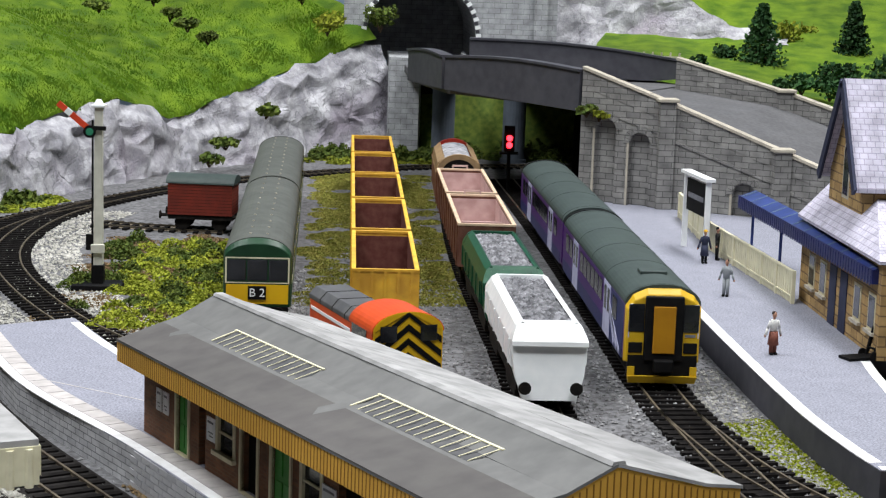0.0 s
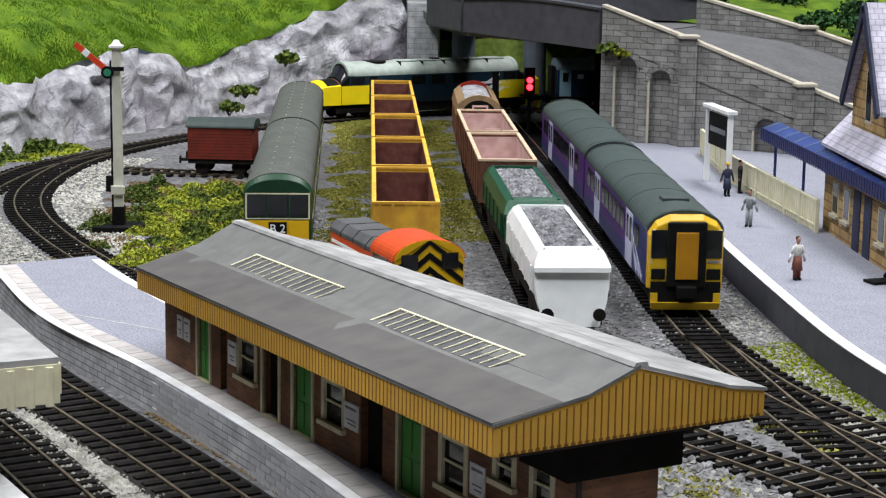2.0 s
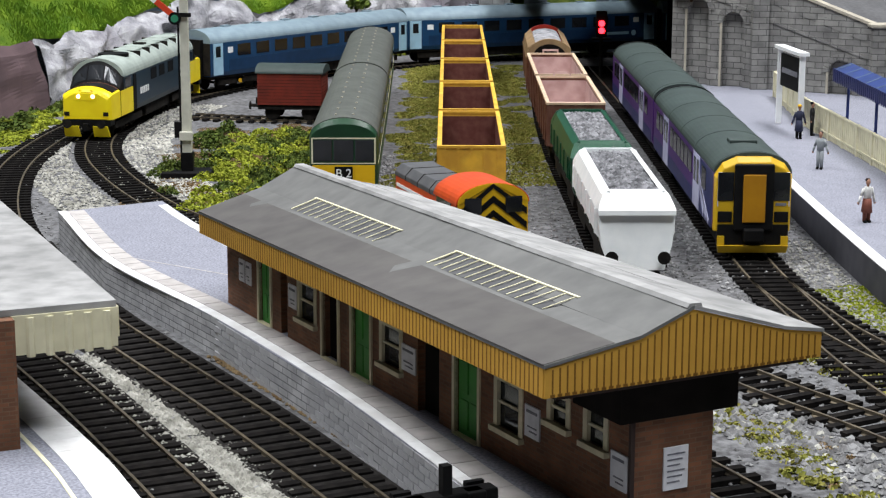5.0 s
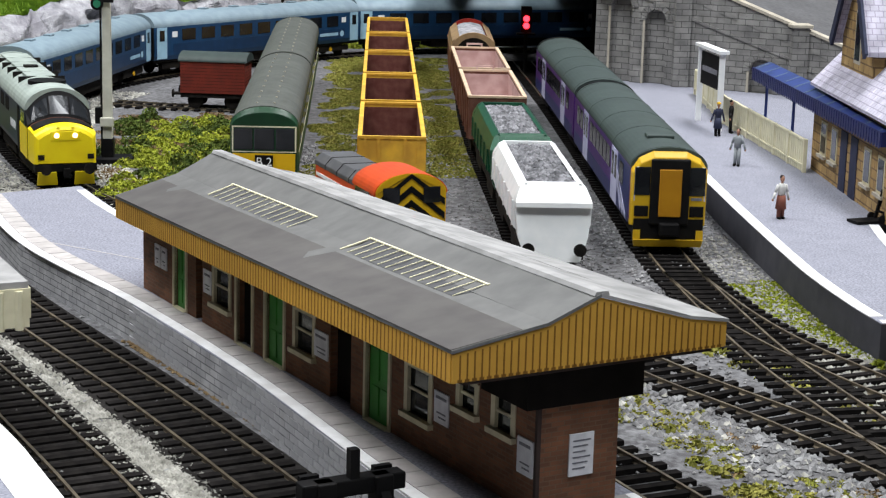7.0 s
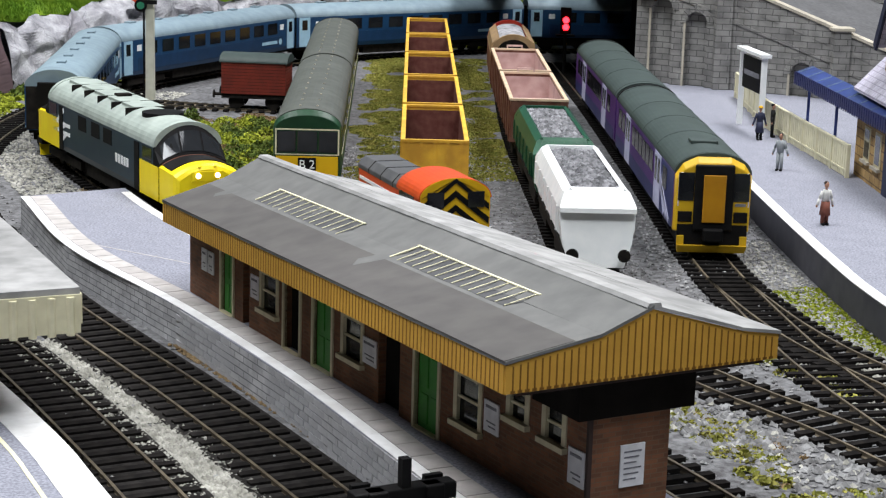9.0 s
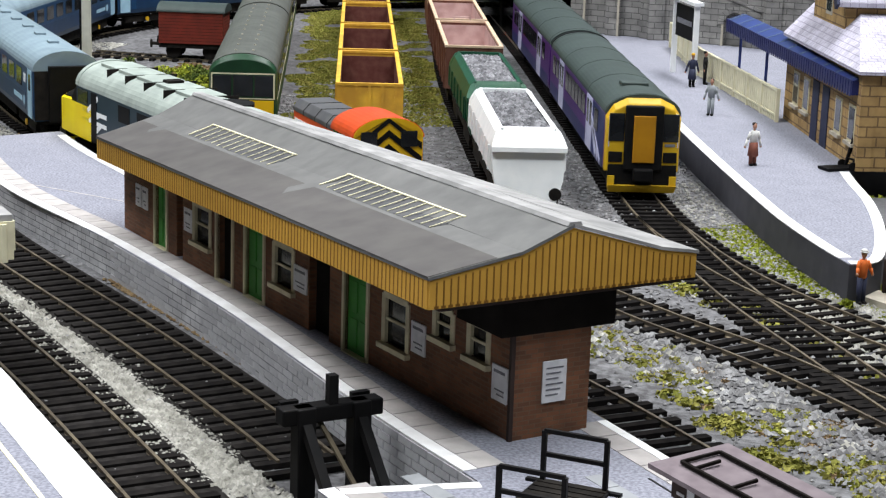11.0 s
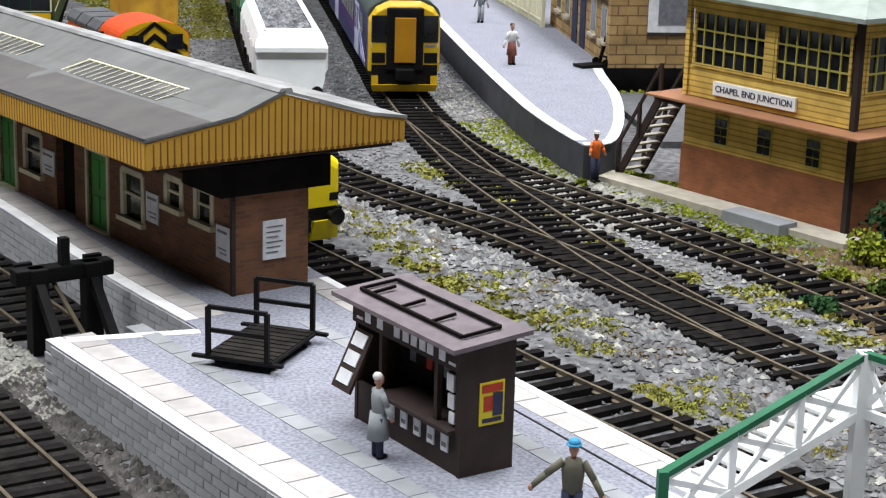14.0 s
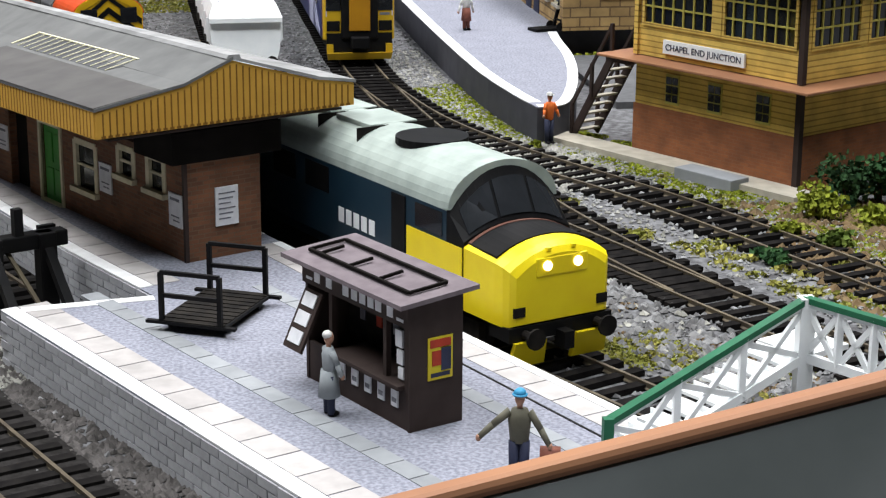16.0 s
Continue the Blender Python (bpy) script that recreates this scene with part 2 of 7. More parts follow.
M["slab"] = mat("pale_edge_slabs", (0.44, 0.41, 0.395), (0.35, 0.33, 0.315), 0.85, scale=2, spread=0.18)
M["kerb"] = mat("grey_strip_slabs", (0.29, 0.30, 0.31), (0.24, 0.25, 0.26), 0.85, scale=2, spread=0.2)
M["platwall"] = brick_mat("grey_platform_stone", (0.46, 0.46, 0.47), (0.36, 0.36, 0.375), (0.13, 0.13, 0.14), 0.62, 0.2, 0.016)
M["facing"] = mat("pale_grey_facing_stone", (0.42, 0.42, 0.435), (0.30, 0.30, 0.315), 0.9, scale=3, spread=0.22, bump=0.01)
M["brick"] = brick_mat("brown_brick", (0.18, 0.070, 0.030), (0.105, 0.043, 0.020), (0.13, 0.075, 0.042), 0.30, 0.10, 0.012, 0.006)
M["redbrick"] = brick_mat("orange_brick", (0.27, 0.092, 0.03), (0.21, 0.07, 0.024), (0.22, 0.09, 0.04), 0.30, 0.10, 0.012, 0.006)
M["stone"] = brick_mat("grey_dressed_stone", (0.25, 0.245, 0.23), (0.17, 0.165, 0.16), (0.09, 0.088, 0.085), 0.85, 0.34, 0.025)
M["greystone"] = brick_mat("pale_dressed_stone", (0.36, 0.37, 0.38), (0.30, 0.31, 0.32), (0.18, 0.18, 0.19), 0.9, 0.4, 0.02)
M["sandstone"] = brick_mat("yellow_sandstone", (0.40, 0.26, 0.10), (0.32, 0.20, 0.075), (0.15, 0.09, 0.04), 0.8, 0.38, 0.03)
M["slate"] = brick_mat("pale_purple_slate", (0.50, 0.48, 0.56), (0.43, 0.41, 0.49), (0.30, 0.28, 0.35), 0.34, 0.26, 0.02)
M["timber"] = brick_mat("yellow_weatherboard", (0.66, 0.45, 0.10), (0.61, 0.41, 0.085), (0.36, 0.22, 0.04), 40.0, 0.17, 0.022)
M["glazing"] = mat("olive_yellow_bars", (0.46, 0.40, 0.09), (0.38, 0.33, 0.07), 0.6, scale=2)
M["darkbed"] = mat("dark_ballast_bed", (0.026, 0.024, 0.023), (0.014, 0.013, 0.012), 0.95, scale=5, bump=0.08, bscale=8, spec=0.04)
M["ochre"] = mat("ochre_card", (0.56, 0.31, 0.045), (0.50, 0.27, 0.038), 0.7, scale=1.5)
M["groove"] = mat("dark_ochre_groove", (0.22, 0.105, 0.015), (0.18, 0.085, 0.012), 0.8, scale=2)
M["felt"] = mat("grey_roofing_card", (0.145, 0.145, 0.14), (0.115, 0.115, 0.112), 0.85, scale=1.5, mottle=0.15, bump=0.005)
M["feltpale"] = mat("pale_grey_roofing", (0.34, 0.335, 0.33), (0.22, 0.22, 0.215), 0.85, scale=1.2, mottle=0.2)
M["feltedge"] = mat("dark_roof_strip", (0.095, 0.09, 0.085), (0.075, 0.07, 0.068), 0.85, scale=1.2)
M["doorgreen"] = mat("green_door_paint", (0.045, 0.25, 0.035), (0.04, 0.21, 0.03), 0.5, scale=2)
# near-black, mostly put where openings and recesses would be in shade
M["dark"] = mat("near_black_fill", (0.006, 0.005, 0.004), (0.010, 0.008, 0.007), 0.95, scale=2, spec=0.1)
M["darkbrown"] = mat("dark_brown_card", (0.028, 0.017, 0.014), (0.04, 0.026, 0.022), 0.75, scale=2)
M["kioskroof"] = mat("mauve_grey_roofing", (0.17, 0.14, 0.15), (0.13, 0.105, 0.115), 0.8, scale=3)
M["paper"] = mat("white_paper", (0.72, 0.72, 0.74), (0.6, 0.6, 0.62), 0.7, scale=4)
M["ink"] = mat("grey_print", (0.20, 0.20, 0.22), (0.14, 0.14, 0.16), 0.8, scale=6)
M["posteryellow"] = mat("yellow_poster", (0.62, 0.52, 0.02), (0.55, 0.42, 0.02), 0.6, scale=3)
M["posterred"] = mat("red_poster_print", (0.42, 0.04, 0.015), (0.3, 0.03, 0.012), 0.6, scale=3)
M["bluecanopy"] = mat("blue_canopy_paint", (0.03, 0.05, 0.20), (0.022, 0.036, 0.13), 0.35, scale=1.5)
M["rock_plain"] = mat("grey_rock", (0.42, 0.41, 0.43), (0.19, 0.185, 0.20), 0.9, scale=0.35, detail=10, bump=0.10, bscale=1.2, mottle=0.2)
M["rock"] = rock_mat("grey_cracked_rock")
M["purplerock"] = mat("purple_brown_rock", (0.13, 0.085, 0.09), (0.09, 0.06, 0.065), 0.9, scale=0.4, detail=8, bump=0.06, bscale=1.0)
M["road"] = mat("road_surface", (0.115, 0.115, 0.118), (0.09, 0.09, 0.094), 0.9, scale=4)
M["girder"] = mat("dark_grey_girder", (0.045, 0.045, 0.055), (0.06, 0.06, 0.07), 0.7, scale=1.5)
M["pier"] = mat("grey_pier_paint", (0.10, 0.12, 0.15), (0.075, 0.09, 0.11), 0.7, scale=1)
# near-black colour that stands in for the shade under the bridge
M["tunnel"] = mat("bridge_shade_black", (0.008, 0.008, 0.009), (0.014, 0.013, 0.012), 1.0, scale=1, spec=0.03)
M["coping"] = mat("pale_coping_stone", (0.46, 0.42, 0.34), (0.36, 0.33, 0.27), 0.85, scale=2, spread=0.1)
M["postwhite"] = mat("off_white_post_paint", (0.62, 0.61, 0.52), (0.52, 0.51, 0.43), 0.55, scale=2)
M["armred"] = mat("signal_arm_red", (0.62, 0.06, 0.02), (0.55, 0.05, 0.018), 0.45, scale=2)
M["lensgreen"] = mat("green_lens", (0.03, 0.22, 0.12), (0.03, 0.18, 0.1), 0.15, scale=2)
M["redglow"] = mat("red_signal_light", (1.0, 0.012, 0.02), (1.0, 0.012, 0.02), 0.3, emit=14, mottle=0)
M["lampglow"] = mat("lit_headlamp", (1.0, 0.86, 0.55), (1.0, 0.86, 0.55), 0.3, emit=3.0, mottle=0)
M["skin"] = mat("painted_pink", (0.45, 0.24, 0.16), None, 0.6)
M["cloth_grey"] = mat("painted_grey_coat", (0.30, 0.32, 0.33), (0.24, 0.26, 0.27), 0.7)
M["cloth_dark"] = mat("painted_dark_blue", (0.03, 0.035, 0.07), None, 0.7)
M["cloth_olive"] = mat("painted_olive", (0.13, 0.12, 0.085), None, 0.7)
M["cloth_green"] = mat("painted_green", (0.07, 0.13, 0.075), None, 0.7)
M["cloth_white"] = mat("painted_white", (0.7, 0.69, 0.66), None, 0.7)
M["cloth_rust"] = mat("painted_rust", (0.22, 0.075, 0.05), None, 0.7)
M["cloth_orange"] = mat("painted_orange", (0.78, 0.17, 0.03), None, 0.7)
M["capblue"] = mat("painted_light_blue", (0.05, 0.32, 0.55), None, 0.6)
M["bridgegreen"] = mat("footbridge_green", (0.015, 0.13, 0.06), (0.012, 0.10, 0.045), 0.45, scale=2)
M["frontwood"] = mat("fascia_edge_wood", (0.36, 0.17, 0.085), (0.28, 0.13, 0.07), 0.6, scale=0.6)
M["frontgrey"] = mat("blurred_grey_board", (0.34, 0.37, 0.36), (0.25, 0.28, 0.27), 0.6, scale=0.8)
M["backdrop"] = mat("painted_backdrop", (0.20, 0.27, 0.36), (0.12, 0.17, 0.22), 0.95, scale=0.1)
M["baseboard"] = mat("layout_baseboard", (0.06, 0.05, 0.04), (0.05, 0.04, 0.035), 0.9)
M["hall"] = mat("hall_wall_paint", (0.12, 0.12, 0.125), (0.10, 0.10, 0.105), 0.9, scale=0.02)

# ---- mesh tools ----


class G:
    """Gathers faces in full-size metres."""

    def __init__(self):
        self.v, self.f = [], []

    def add(self, vs, fs):
        n = len(self.v)
        self.v += [tuple(p) for p in vs]
        self.f += [tuple(i + n for i in f) for f in fs]
        return self

    def box(self, x0, x1, y0, y1, z0, z1):
        return self.add([(x, y, z) for z in (z0, z1) for x, y in ((x0, y0), (x1, y0), (x1, y1), (x0, y1))],
                        [(3, 2, 1, 0), (4, 5, 6, 7), (0, 1, 5, 4), (1, 2, 6, 5), (2, 3, 7, 6), (3, 0, 4, 7)])

    def loft(self, rings, closed=True, caps=True):
        n = len(rings[0])
        fs = []
        for a in range(len(rings) - 1):
            for i in range(n if closed else n - 1):
                j = (i + 1) % n
                fs.append((a * n + i, a * n + j, (a + 1) * n + j, (a + 1) * n + i))
        if caps:
            fs += [tuple(range(n - 1, -1, -1)), tuple(range((len(rings) - 1) * n, len(rings) * n))]
        return self.add([p for r in rings for p in r], fs)

    def prism_y(self, prof, y0, y1):
        """A profile of (x, z), counter-clockwise seen from -y, drawn out along y."""
        return self.loft([[(x, y0, z) for x, z in prof], [(x, y1, z) for x, z in prof]])

    def prism_x(self, prof, x0, x1):
        return self.loft([[(x0, y, z) for y, z in prof], [(x1, y, z) for y, z in prof]])

    def prism_z(self, prof, z0, z1):
        return self.loft([[(x, y, z0) for x, y in prof], [(x, y, z1) for x, y in prof]])

    def rod(self, a, b, r, r2=None, n=8):
        a, b = Vector(a), Vector(b)
        d = (b - a).normalized()
        u = d.orthogonal().normalized()
        w = d.cross(u)
        r2 = r if r2 is None else r2
        return self.loft([[p + (u * math.cos(k * 2 * math.pi / n) + w * math.sin(k * 2 * math.pi / n)) * q for k in range(n)] for p, q in ((a, r), (b, r2))])

    def beam(self, a, b, w, h):
        """A bar of width w and height h from a to b."""
        a, b = Vector(a), Vector(b)
        d = (b - a).normalized()
        s = d.cross(Vector((0, 0, 1)))
        s = (s if s.length > 1e-3 else Vector((1, 0, 0))).normalized()
        u = s.cross(d)
        return self.loft([[p + s * i * w / 2 + u * j * h / 2 for i, j in ((-1, -1), (1, -1), (1, 1), (-1, 1))] for p in (a, b)])

    def ball(self, c, rx, ry, rz, n=8, m=5, rough=0.0):
        rings = []
        for i in range(1, m):
            t = math.pi * i / m
            ring = []
            for k in range(n):
                q = 1 + rough * random.uniform(-1, 1)
                p = 2 * math.pi * k / n
                ring.append((c[0] + rx * q * math.sin(t) * math.cos(p), c[1] + ry * q * math.sin(t) * math.sin(p), c[2] - rz * q * math.cos(t)))
            rings.append(ring)
        return self.loft(rings)

    def stone(self, c, r, flat=0.7):
        """A small uneven chip of six corners."""
        a = random.random() * 6.28
        pts = []
        for i, (x, y, z) in enumerate(((1, 0, 0), (0, 1, 0), (-1, 0, 0), (0, -1, 0), (0, 0, 1), (0, 0, -1))):
            q = r * random.uniform(0.65, 1.25)
            X, Y = x * math.cos(a) - y * math.sin(a), x * math.sin(a) + y * math.cos(a)
            pts.append((c[0] + X * q + (z * r * random.uniform(-0.4, 0.4)), c[1] + Y * q, c[2] + z * q * flat))
        return self.add(pts, [(0, 1, 4), (1, 2, 4), (2, 3, 4), (3, 0, 4), (1, 0, 5), (2, 1, 5), (3, 2, 5), (0, 3, 5)])

    def leaf(self, c, r):
        d = Vector((random.gauss(0, 1), random.gauss(0, 1), random.gauss(0, 1) + 0.5)).normalized()
        u = d.orthogonal().normalized() * r
        w = d.cross(u).normalized() * r * 0.8
        c = Vector(c)
        return self.add([c - u, c - w, c + u, c + w + d * r * 0.3], [(0, 1, 2), (0, 2, 3)])

    def mesh(self, name, material, smooth=False):
        me = bpy.data.meshes.new(name)
        me.from_pydata([(x * S, y * S, z * S) for x, y, z in self.v], [], self.f)
        me.update()
        if smooth:
            me.polygons.foreach_set("use_smooth", [True] * len(me.polygons))
        me.materials.append(material)
        uv = me.uv_layers.new(name="UVMap")
        for p in me.polygons:
            nx, ny, nz = p.normal
            if abs(nz) > 0.85:
                ax, ay = Vector((1, 0, 0)), Vector((0, 1, 0))
            else:
                ax = Vector((-ny, nx, 0)).normalized()
                ay = Vector((nx, ny, nz)).cross(ax)
            for li in p.loop_indices:
                co = me.vertices[me.loops[li].vertex_index].co
                uv.data[li].uv = (co.dot(ax) / S, co.dot(ay) / S)
        return me


def thing(name, x=0, y=0, z=0, rz=0, label="", category="", group="", kind=""):
    ob = new(name)
    ob.empty_display_size = 0.01
    ob.matrix_basis = pose(x * S, y * S, z * S, 0, 0, rz)
    return tagged(ob, label, category, group, kind)


def part(name, g, material, parent=None, label="", bevel=0.0, smooth=False, kind=""):
    """One mesh object under a thing or a part; bevel: rounding in full-size metres."""
    ob = new(name, g.mesh(name, material, smooth))
    ob.parent = parent
    if bevel:
        b = ob.modifiers.new("bevel", "BEVEL")
        b.width, b.segments, b.limit_method, b.angle_limit = bevel * S, 2, "ANGLE", radians(35)
    return tagged(ob, label, kind=kind)


def piece(name, me, parent, x, y, z, rz=0):
    """Another object on the same mesh."""
    ob = new(name, me)
    ob.parent = parent
    ob.matrix_basis = pose(x * S, y * S, z * S, 0, 0, rz)
    return ob


def writing(name, text, size, material, parent, m, depth=0.01, squeeze=1.0):
    """Raised letters of the built-in font, as a mesh."""
    cu = bpy.data.curves.new(name, "FONT")
    cu.body, cu.size, cu.extrude, cu.align_x, cu.align_y = text, size * S, depth * S, "CENTER", "CENTER"
    tmp = bpy.data.objects.new(name, cu)
    me = bpy.data.meshes.new_from_object(tmp)
    me.transform(Matrix.Diagonal((squeeze, 1, 1, 1)))
    bpy.data.objects.remove(tmp)
    bpy.data.curves.remove(cu)
    me.materials.clear()
    me.materials.append(material)
    ob = new(name, me)
    ob.parent, ob.matrix_basis = parent, m
    return ob


def smooth_line(pts, step=0.5):
    """A smooth line through the points, with corners every step metres: (x, y, heading)."""
    P = [Vector(p) for p in pts]
    P = [2 * P[0] - P[1]] + P + [2 * P[-1] - P[-2]]
    raw = []
    for i in range(1, len(P) - 2):
        a, b, c, d = P[i - 1 : i + 3]
        for k in range(24):
            t = k / 24
            raw.append(0.5 * (2 * b + (c - a) * t + (2 * a - 5 * b + 4 * c - d) * t * t + (3 * b - a - 3 * c + d) * t**3))
    raw.append(P[-2])
    for _ in range(3):
        raw = [raw[0]] + [(raw[i - 1] + 2 * raw[i] + raw[i + 1]) / 4 for i in range(1, len(raw) - 1)] + [raw[-1]]
    run = [0.0]
    for a, b in zip(raw, raw[1:]):
        run.append(run[-1] + (b - a).length)
    xs = np.arange(0, run[-1], step)
    X, Y = np.interp(xs, run, [p.x for p in raw]), np.interp(xs, run, [p.y for p in raw])
    A = np.unwrap(np.arctan2(np.gradient(Y), np.gradient(X)))
    return xs, X, Y, A


class Line:
    def __init__(self, pts):
        self.s, self.x, self.y, self.a = smooth_line(pts)
        self.length = self.s[-1]

    def at(self, s):
        return tuple(float(np.interp(s, self.s, q)) for q in (self.x, self.y, self.a))

# ---- setting: ground, tracks, platforms ----
GZ = -0.16


def lerp(a, b, t):
    return a + (b - a) * t


def hash_noise(x, y, s=1.0):
    return noise.noise(Vector((x * s, y * s, 3.7)))


g = G()
nx, ny = 130, 150
for j in range(ny + 1):
    for i in range(nx + 1):
        x, y = lerp(-75, 75, i / nx), lerp(-75, 110, j / ny)
        g.v.append((x, y, GZ + 0.05 * hash_noise(x, y, 0.6)))
for j in range(ny):
    for i in range(nx):
        a = j * (nx + 1) + i
        g.f.append((a, a + 1, a + nx + 2, a + nx + 1))
ground = tagged(part("ground", g, M["ballast"], smooth=True), "grey ballast-covered baseboard of the model railway", "ground", kind="structure")
board = tagged(part("baseboard", G().box(-75, 75, -75, 110, -4, -0.5), M["baseboard"]), "dark wooden baseboard under the layout", "baseboard", kind="structure")

MAIN = Line([(110, 72), (80, 72), (45, 72), (25, 72), (12, 71.2), (2, 70.3), (-5.0, 68.6), (-10.3, 65.4), (-15.5, 61.2), (-20.0, 56.2), (-23.6, 50.6), (-26.2, 45), (-28.0, 38), (-28.4, 30), (-27.45, 23.2), (-25.2, 16.3), (-22.5, 10.1), (-20.1, 5.9), (-17.8, 1.6), (-11.8, -9.6), (-5.4, -21.8), (-1.4, -31.2), (1.4, -36.8), (5, -45), (9, -54), (13, -63)])
TRACKS = [
    ("main", MAIN),
    ("outer", Line([(-26.1, 45.4), (-28.0, 41.6), (-29.8, 36.8), (-30.7, 29.9), (-30.8, 21.9), (-29.9, 14.6), (-28.0, 6.5), (-25.2, -1.0), (-21.9, -8.2), (-16.2, -18.3), (-12.4, -25.6), (-11.0, -28.6)])),
    ("bay", Line([(-31.5, 6), (-28.2, -2.5), (-24.8, -9.2), (-21.0, -16.1), (-18.0, -22.0), (-16.06, -26.0), (-12.2, -34.5), (-8.2, -43.2), (-2, -57)])),
    ("unit", Line([(-0.6, 62), (-0.2, 42), (0, 20), (0, 0), (0.5, -6.5), (1.5, -11.5), (3.3, -16.2), (5.6, -21.0), (7.6, -26.0), (9.6, -31.6), (13, -41)])),
    ("hoppers", Line([(-4.0, 64), (-4.8, 42), (-5.0, 25), (-4.6, 4), (-4.6, -6), (-4.2, -11), (-2.2, -15.6), (0.3, -19.8), (2.4, -24.6), (4.6, -30.4), (8.0, -39), (12, -49)])),
    ("crossover", Line([(0.1, -3), (0.5, -9), (1.0, -14), (1.9, -19), (3.1, -25), (4.6, -30.4)])),
    ("yellow", Line([(-10, 61), (-9.8, 40), (-9.8, 20), (-9.8, 3), (-9.6, -9)])),
    ("railcar", Line([(-15.9, 54), (-15.6, 40), (-15.2, 22), (-14.9, 8), (-14.6, -2)])),
    ("spur", Line([(-25.0, 37.0), (-22.5, 36.1), (-19.5, 35.6), (-16.9, 35.4)])),
]
sleeper_mesh = G().box(-0.125, 0.125, -1.15, 1.15, -0.13, 0.0).mesh("sleeper", M["sleeper"])


def track(key, line, stretch=None):
    t = thing("railway_track", label="brown rails on dark plastic sleepers laid in ballast", category="track", group="tracks", kind="structure")
    lo, hi = stretch or (0, line.length)
    ss = np.arange(lo, hi, 0.8)
    for side in (-0.6285, 0.6285):
        rings = []
        for s in ss:
            x, y, a = line.at(s)
            n = Vector((-math.sin(a), math.cos(a), 0))
            p = Vector((x, y, 0)) + n * side
            rings.append([p + n * dx + Vector((0, 0, dz)) for dx, dz in ((-0.07, -0.12), (0.07, -0.12), (0.03, -0.08), (0.038, 0.02), (-0.038, 0.02), (-0.03, -0.08))])
        part("rail", G().loft(rings), M["rail"], t)
    for k, s in enumerate(np.arange(lo + 0.2, hi, 0.62)):
        x, y, a = line.at(s)
        piece("sleeper", sleeper_mesh, t, x, y, -0.03, math.degrees(a) + 2.0 * hash_noise(k, s))
    return t


for key, line in TRACKS:
    track(key, line, (96, line.length) if key == "main" else None)

# ballast chips by stretch of plan
def near_line(x, y, lines, d):
    return any(((l.x - x) ** 2 + (l.y - y) ** 2).min() < d * d for l in lines)


def chips(name, label, material, count, region, size=(0.04, 0.10), z=GZ):
    g = G()
    n = 0
    while n < count:
        x, y = region()
        n += 1
        g.stone((x, y, z + 0.03), random.uniform(*size))
    ob = part(name, g, material)
    return tagged(ob, label, "ballast", kind="stuff")


def along(line, lo, hi, w, off=0.0):
    def f():
        x, y, a = line.at(random.uniform(lo, hi))
        o = off + random.uniform(-w, w)
        return x - math.sin(a) * o, y + math.cos(a) * o
    return f


LINES = dict(TRACKS)
for key, lo, hi in (("outer", 0, 92), ("bay", 0, 62), ("unit", 50, 112), ("hoppers", 60, 122), ("main", 150, 245), ("yellow", 30, 70), ("railcar", 30, 55)):
    chips("ballast_chips", "loose grey stone chips between the rails", M["chip"], 500 if key in ("outer", "bay") else 2600, along(LINES[key], lo, min(hi, LINES[key].length), 1.9))
chips("ballast_chips", "pale stone chips between the platform tracks", M["paleballast"], 6500, along(LINES["outer"], 60, 92, 0.75, -2.0), (0.04, 0.12))
chips("ballast_chips", "pale stone chips beside the curved track", M["paleballast"], 5000, along(LINES["main"], 150, 190, 2.0, 1.6), (0.04, 0.11))
chips("ballast_chips", "pale stone chips outside the curved track", M["paleballast"], 3500, along(LINES["main"], 160, 192, 1.2, -2.6), (0.04, 0.11))
chips("ballast_chips", "white and grey chips beside the station throat", M["paleballast"], 2600, along(LINES["unit"], 58, 100, 0.9, 2.0), (0.03, 0.09))
chips("ballast_chips", "grey chips across the yard floor", M["chip"], 7000, lambda: (random.uniform(-14, 3), random.uniform(-14, 22)), (0.04, 0.10))
chips("ballast_chips", "grey and brown rubble between the tracks", M["chip"], 3200, along(LINES["hoppers"], 74, 112, 1.4, -2.3), (0.06, 0.16))
chips("ballast_chips", "white rubble between the tracks", M["paleballast"], 420, along(LINES["hoppers"], 74, 112, 1.2, -2.3), (0.05, 0.15))
chips("ballast_chips", "white rubble between the running lines", M["paleballast"], 900, along(LINES["unit"], 72, 112, 0.7, -1.9), (0.03, 0.09))


def track_bed(line, lo, hi, w=1.45):
    rings = []
    for q in np.arange(lo, hi, 1.0):
        x, y, a = line.at(q)
        rings.append([(x - math.sin(a) * o, y + math.cos(a) * o, z) for o, z in ((-w, GZ - 0.06), (w, GZ - 0.06), (w * 0.9, -0.09), (-w * 0.9, -0.09))])
    return tagged(part("track_bed", G().loft(rings), M["darkbed"]), "very dark ballast bed under the track", "track bed", kind="structure")


chips("ballast_chips", "pale stone chips at the end of the bay", M["paleballast"], 2600, along(LINES["bay"], 30, 45, 0.6, 1.9), (0.04, 0.11))
chips("earth_strip", "tan earth along the foot of the platform wall", M["brownscatter"], 2600, along(LINES["outer"], 62, 92, 0.22, 1.75), (0.03, 0.08))
track_bed(LINES["outer"], 44, LINES["outer"].length)
track_bed(LINES["bay"], 0, LINES["bay"].length)
chips("ballast_chips", "coarse dark grey ballast beside the platform wall", M["coarse"], 3600, along(LINES["bay"], 42, 68, 0.75, 2.0), (0.05, 0.14))


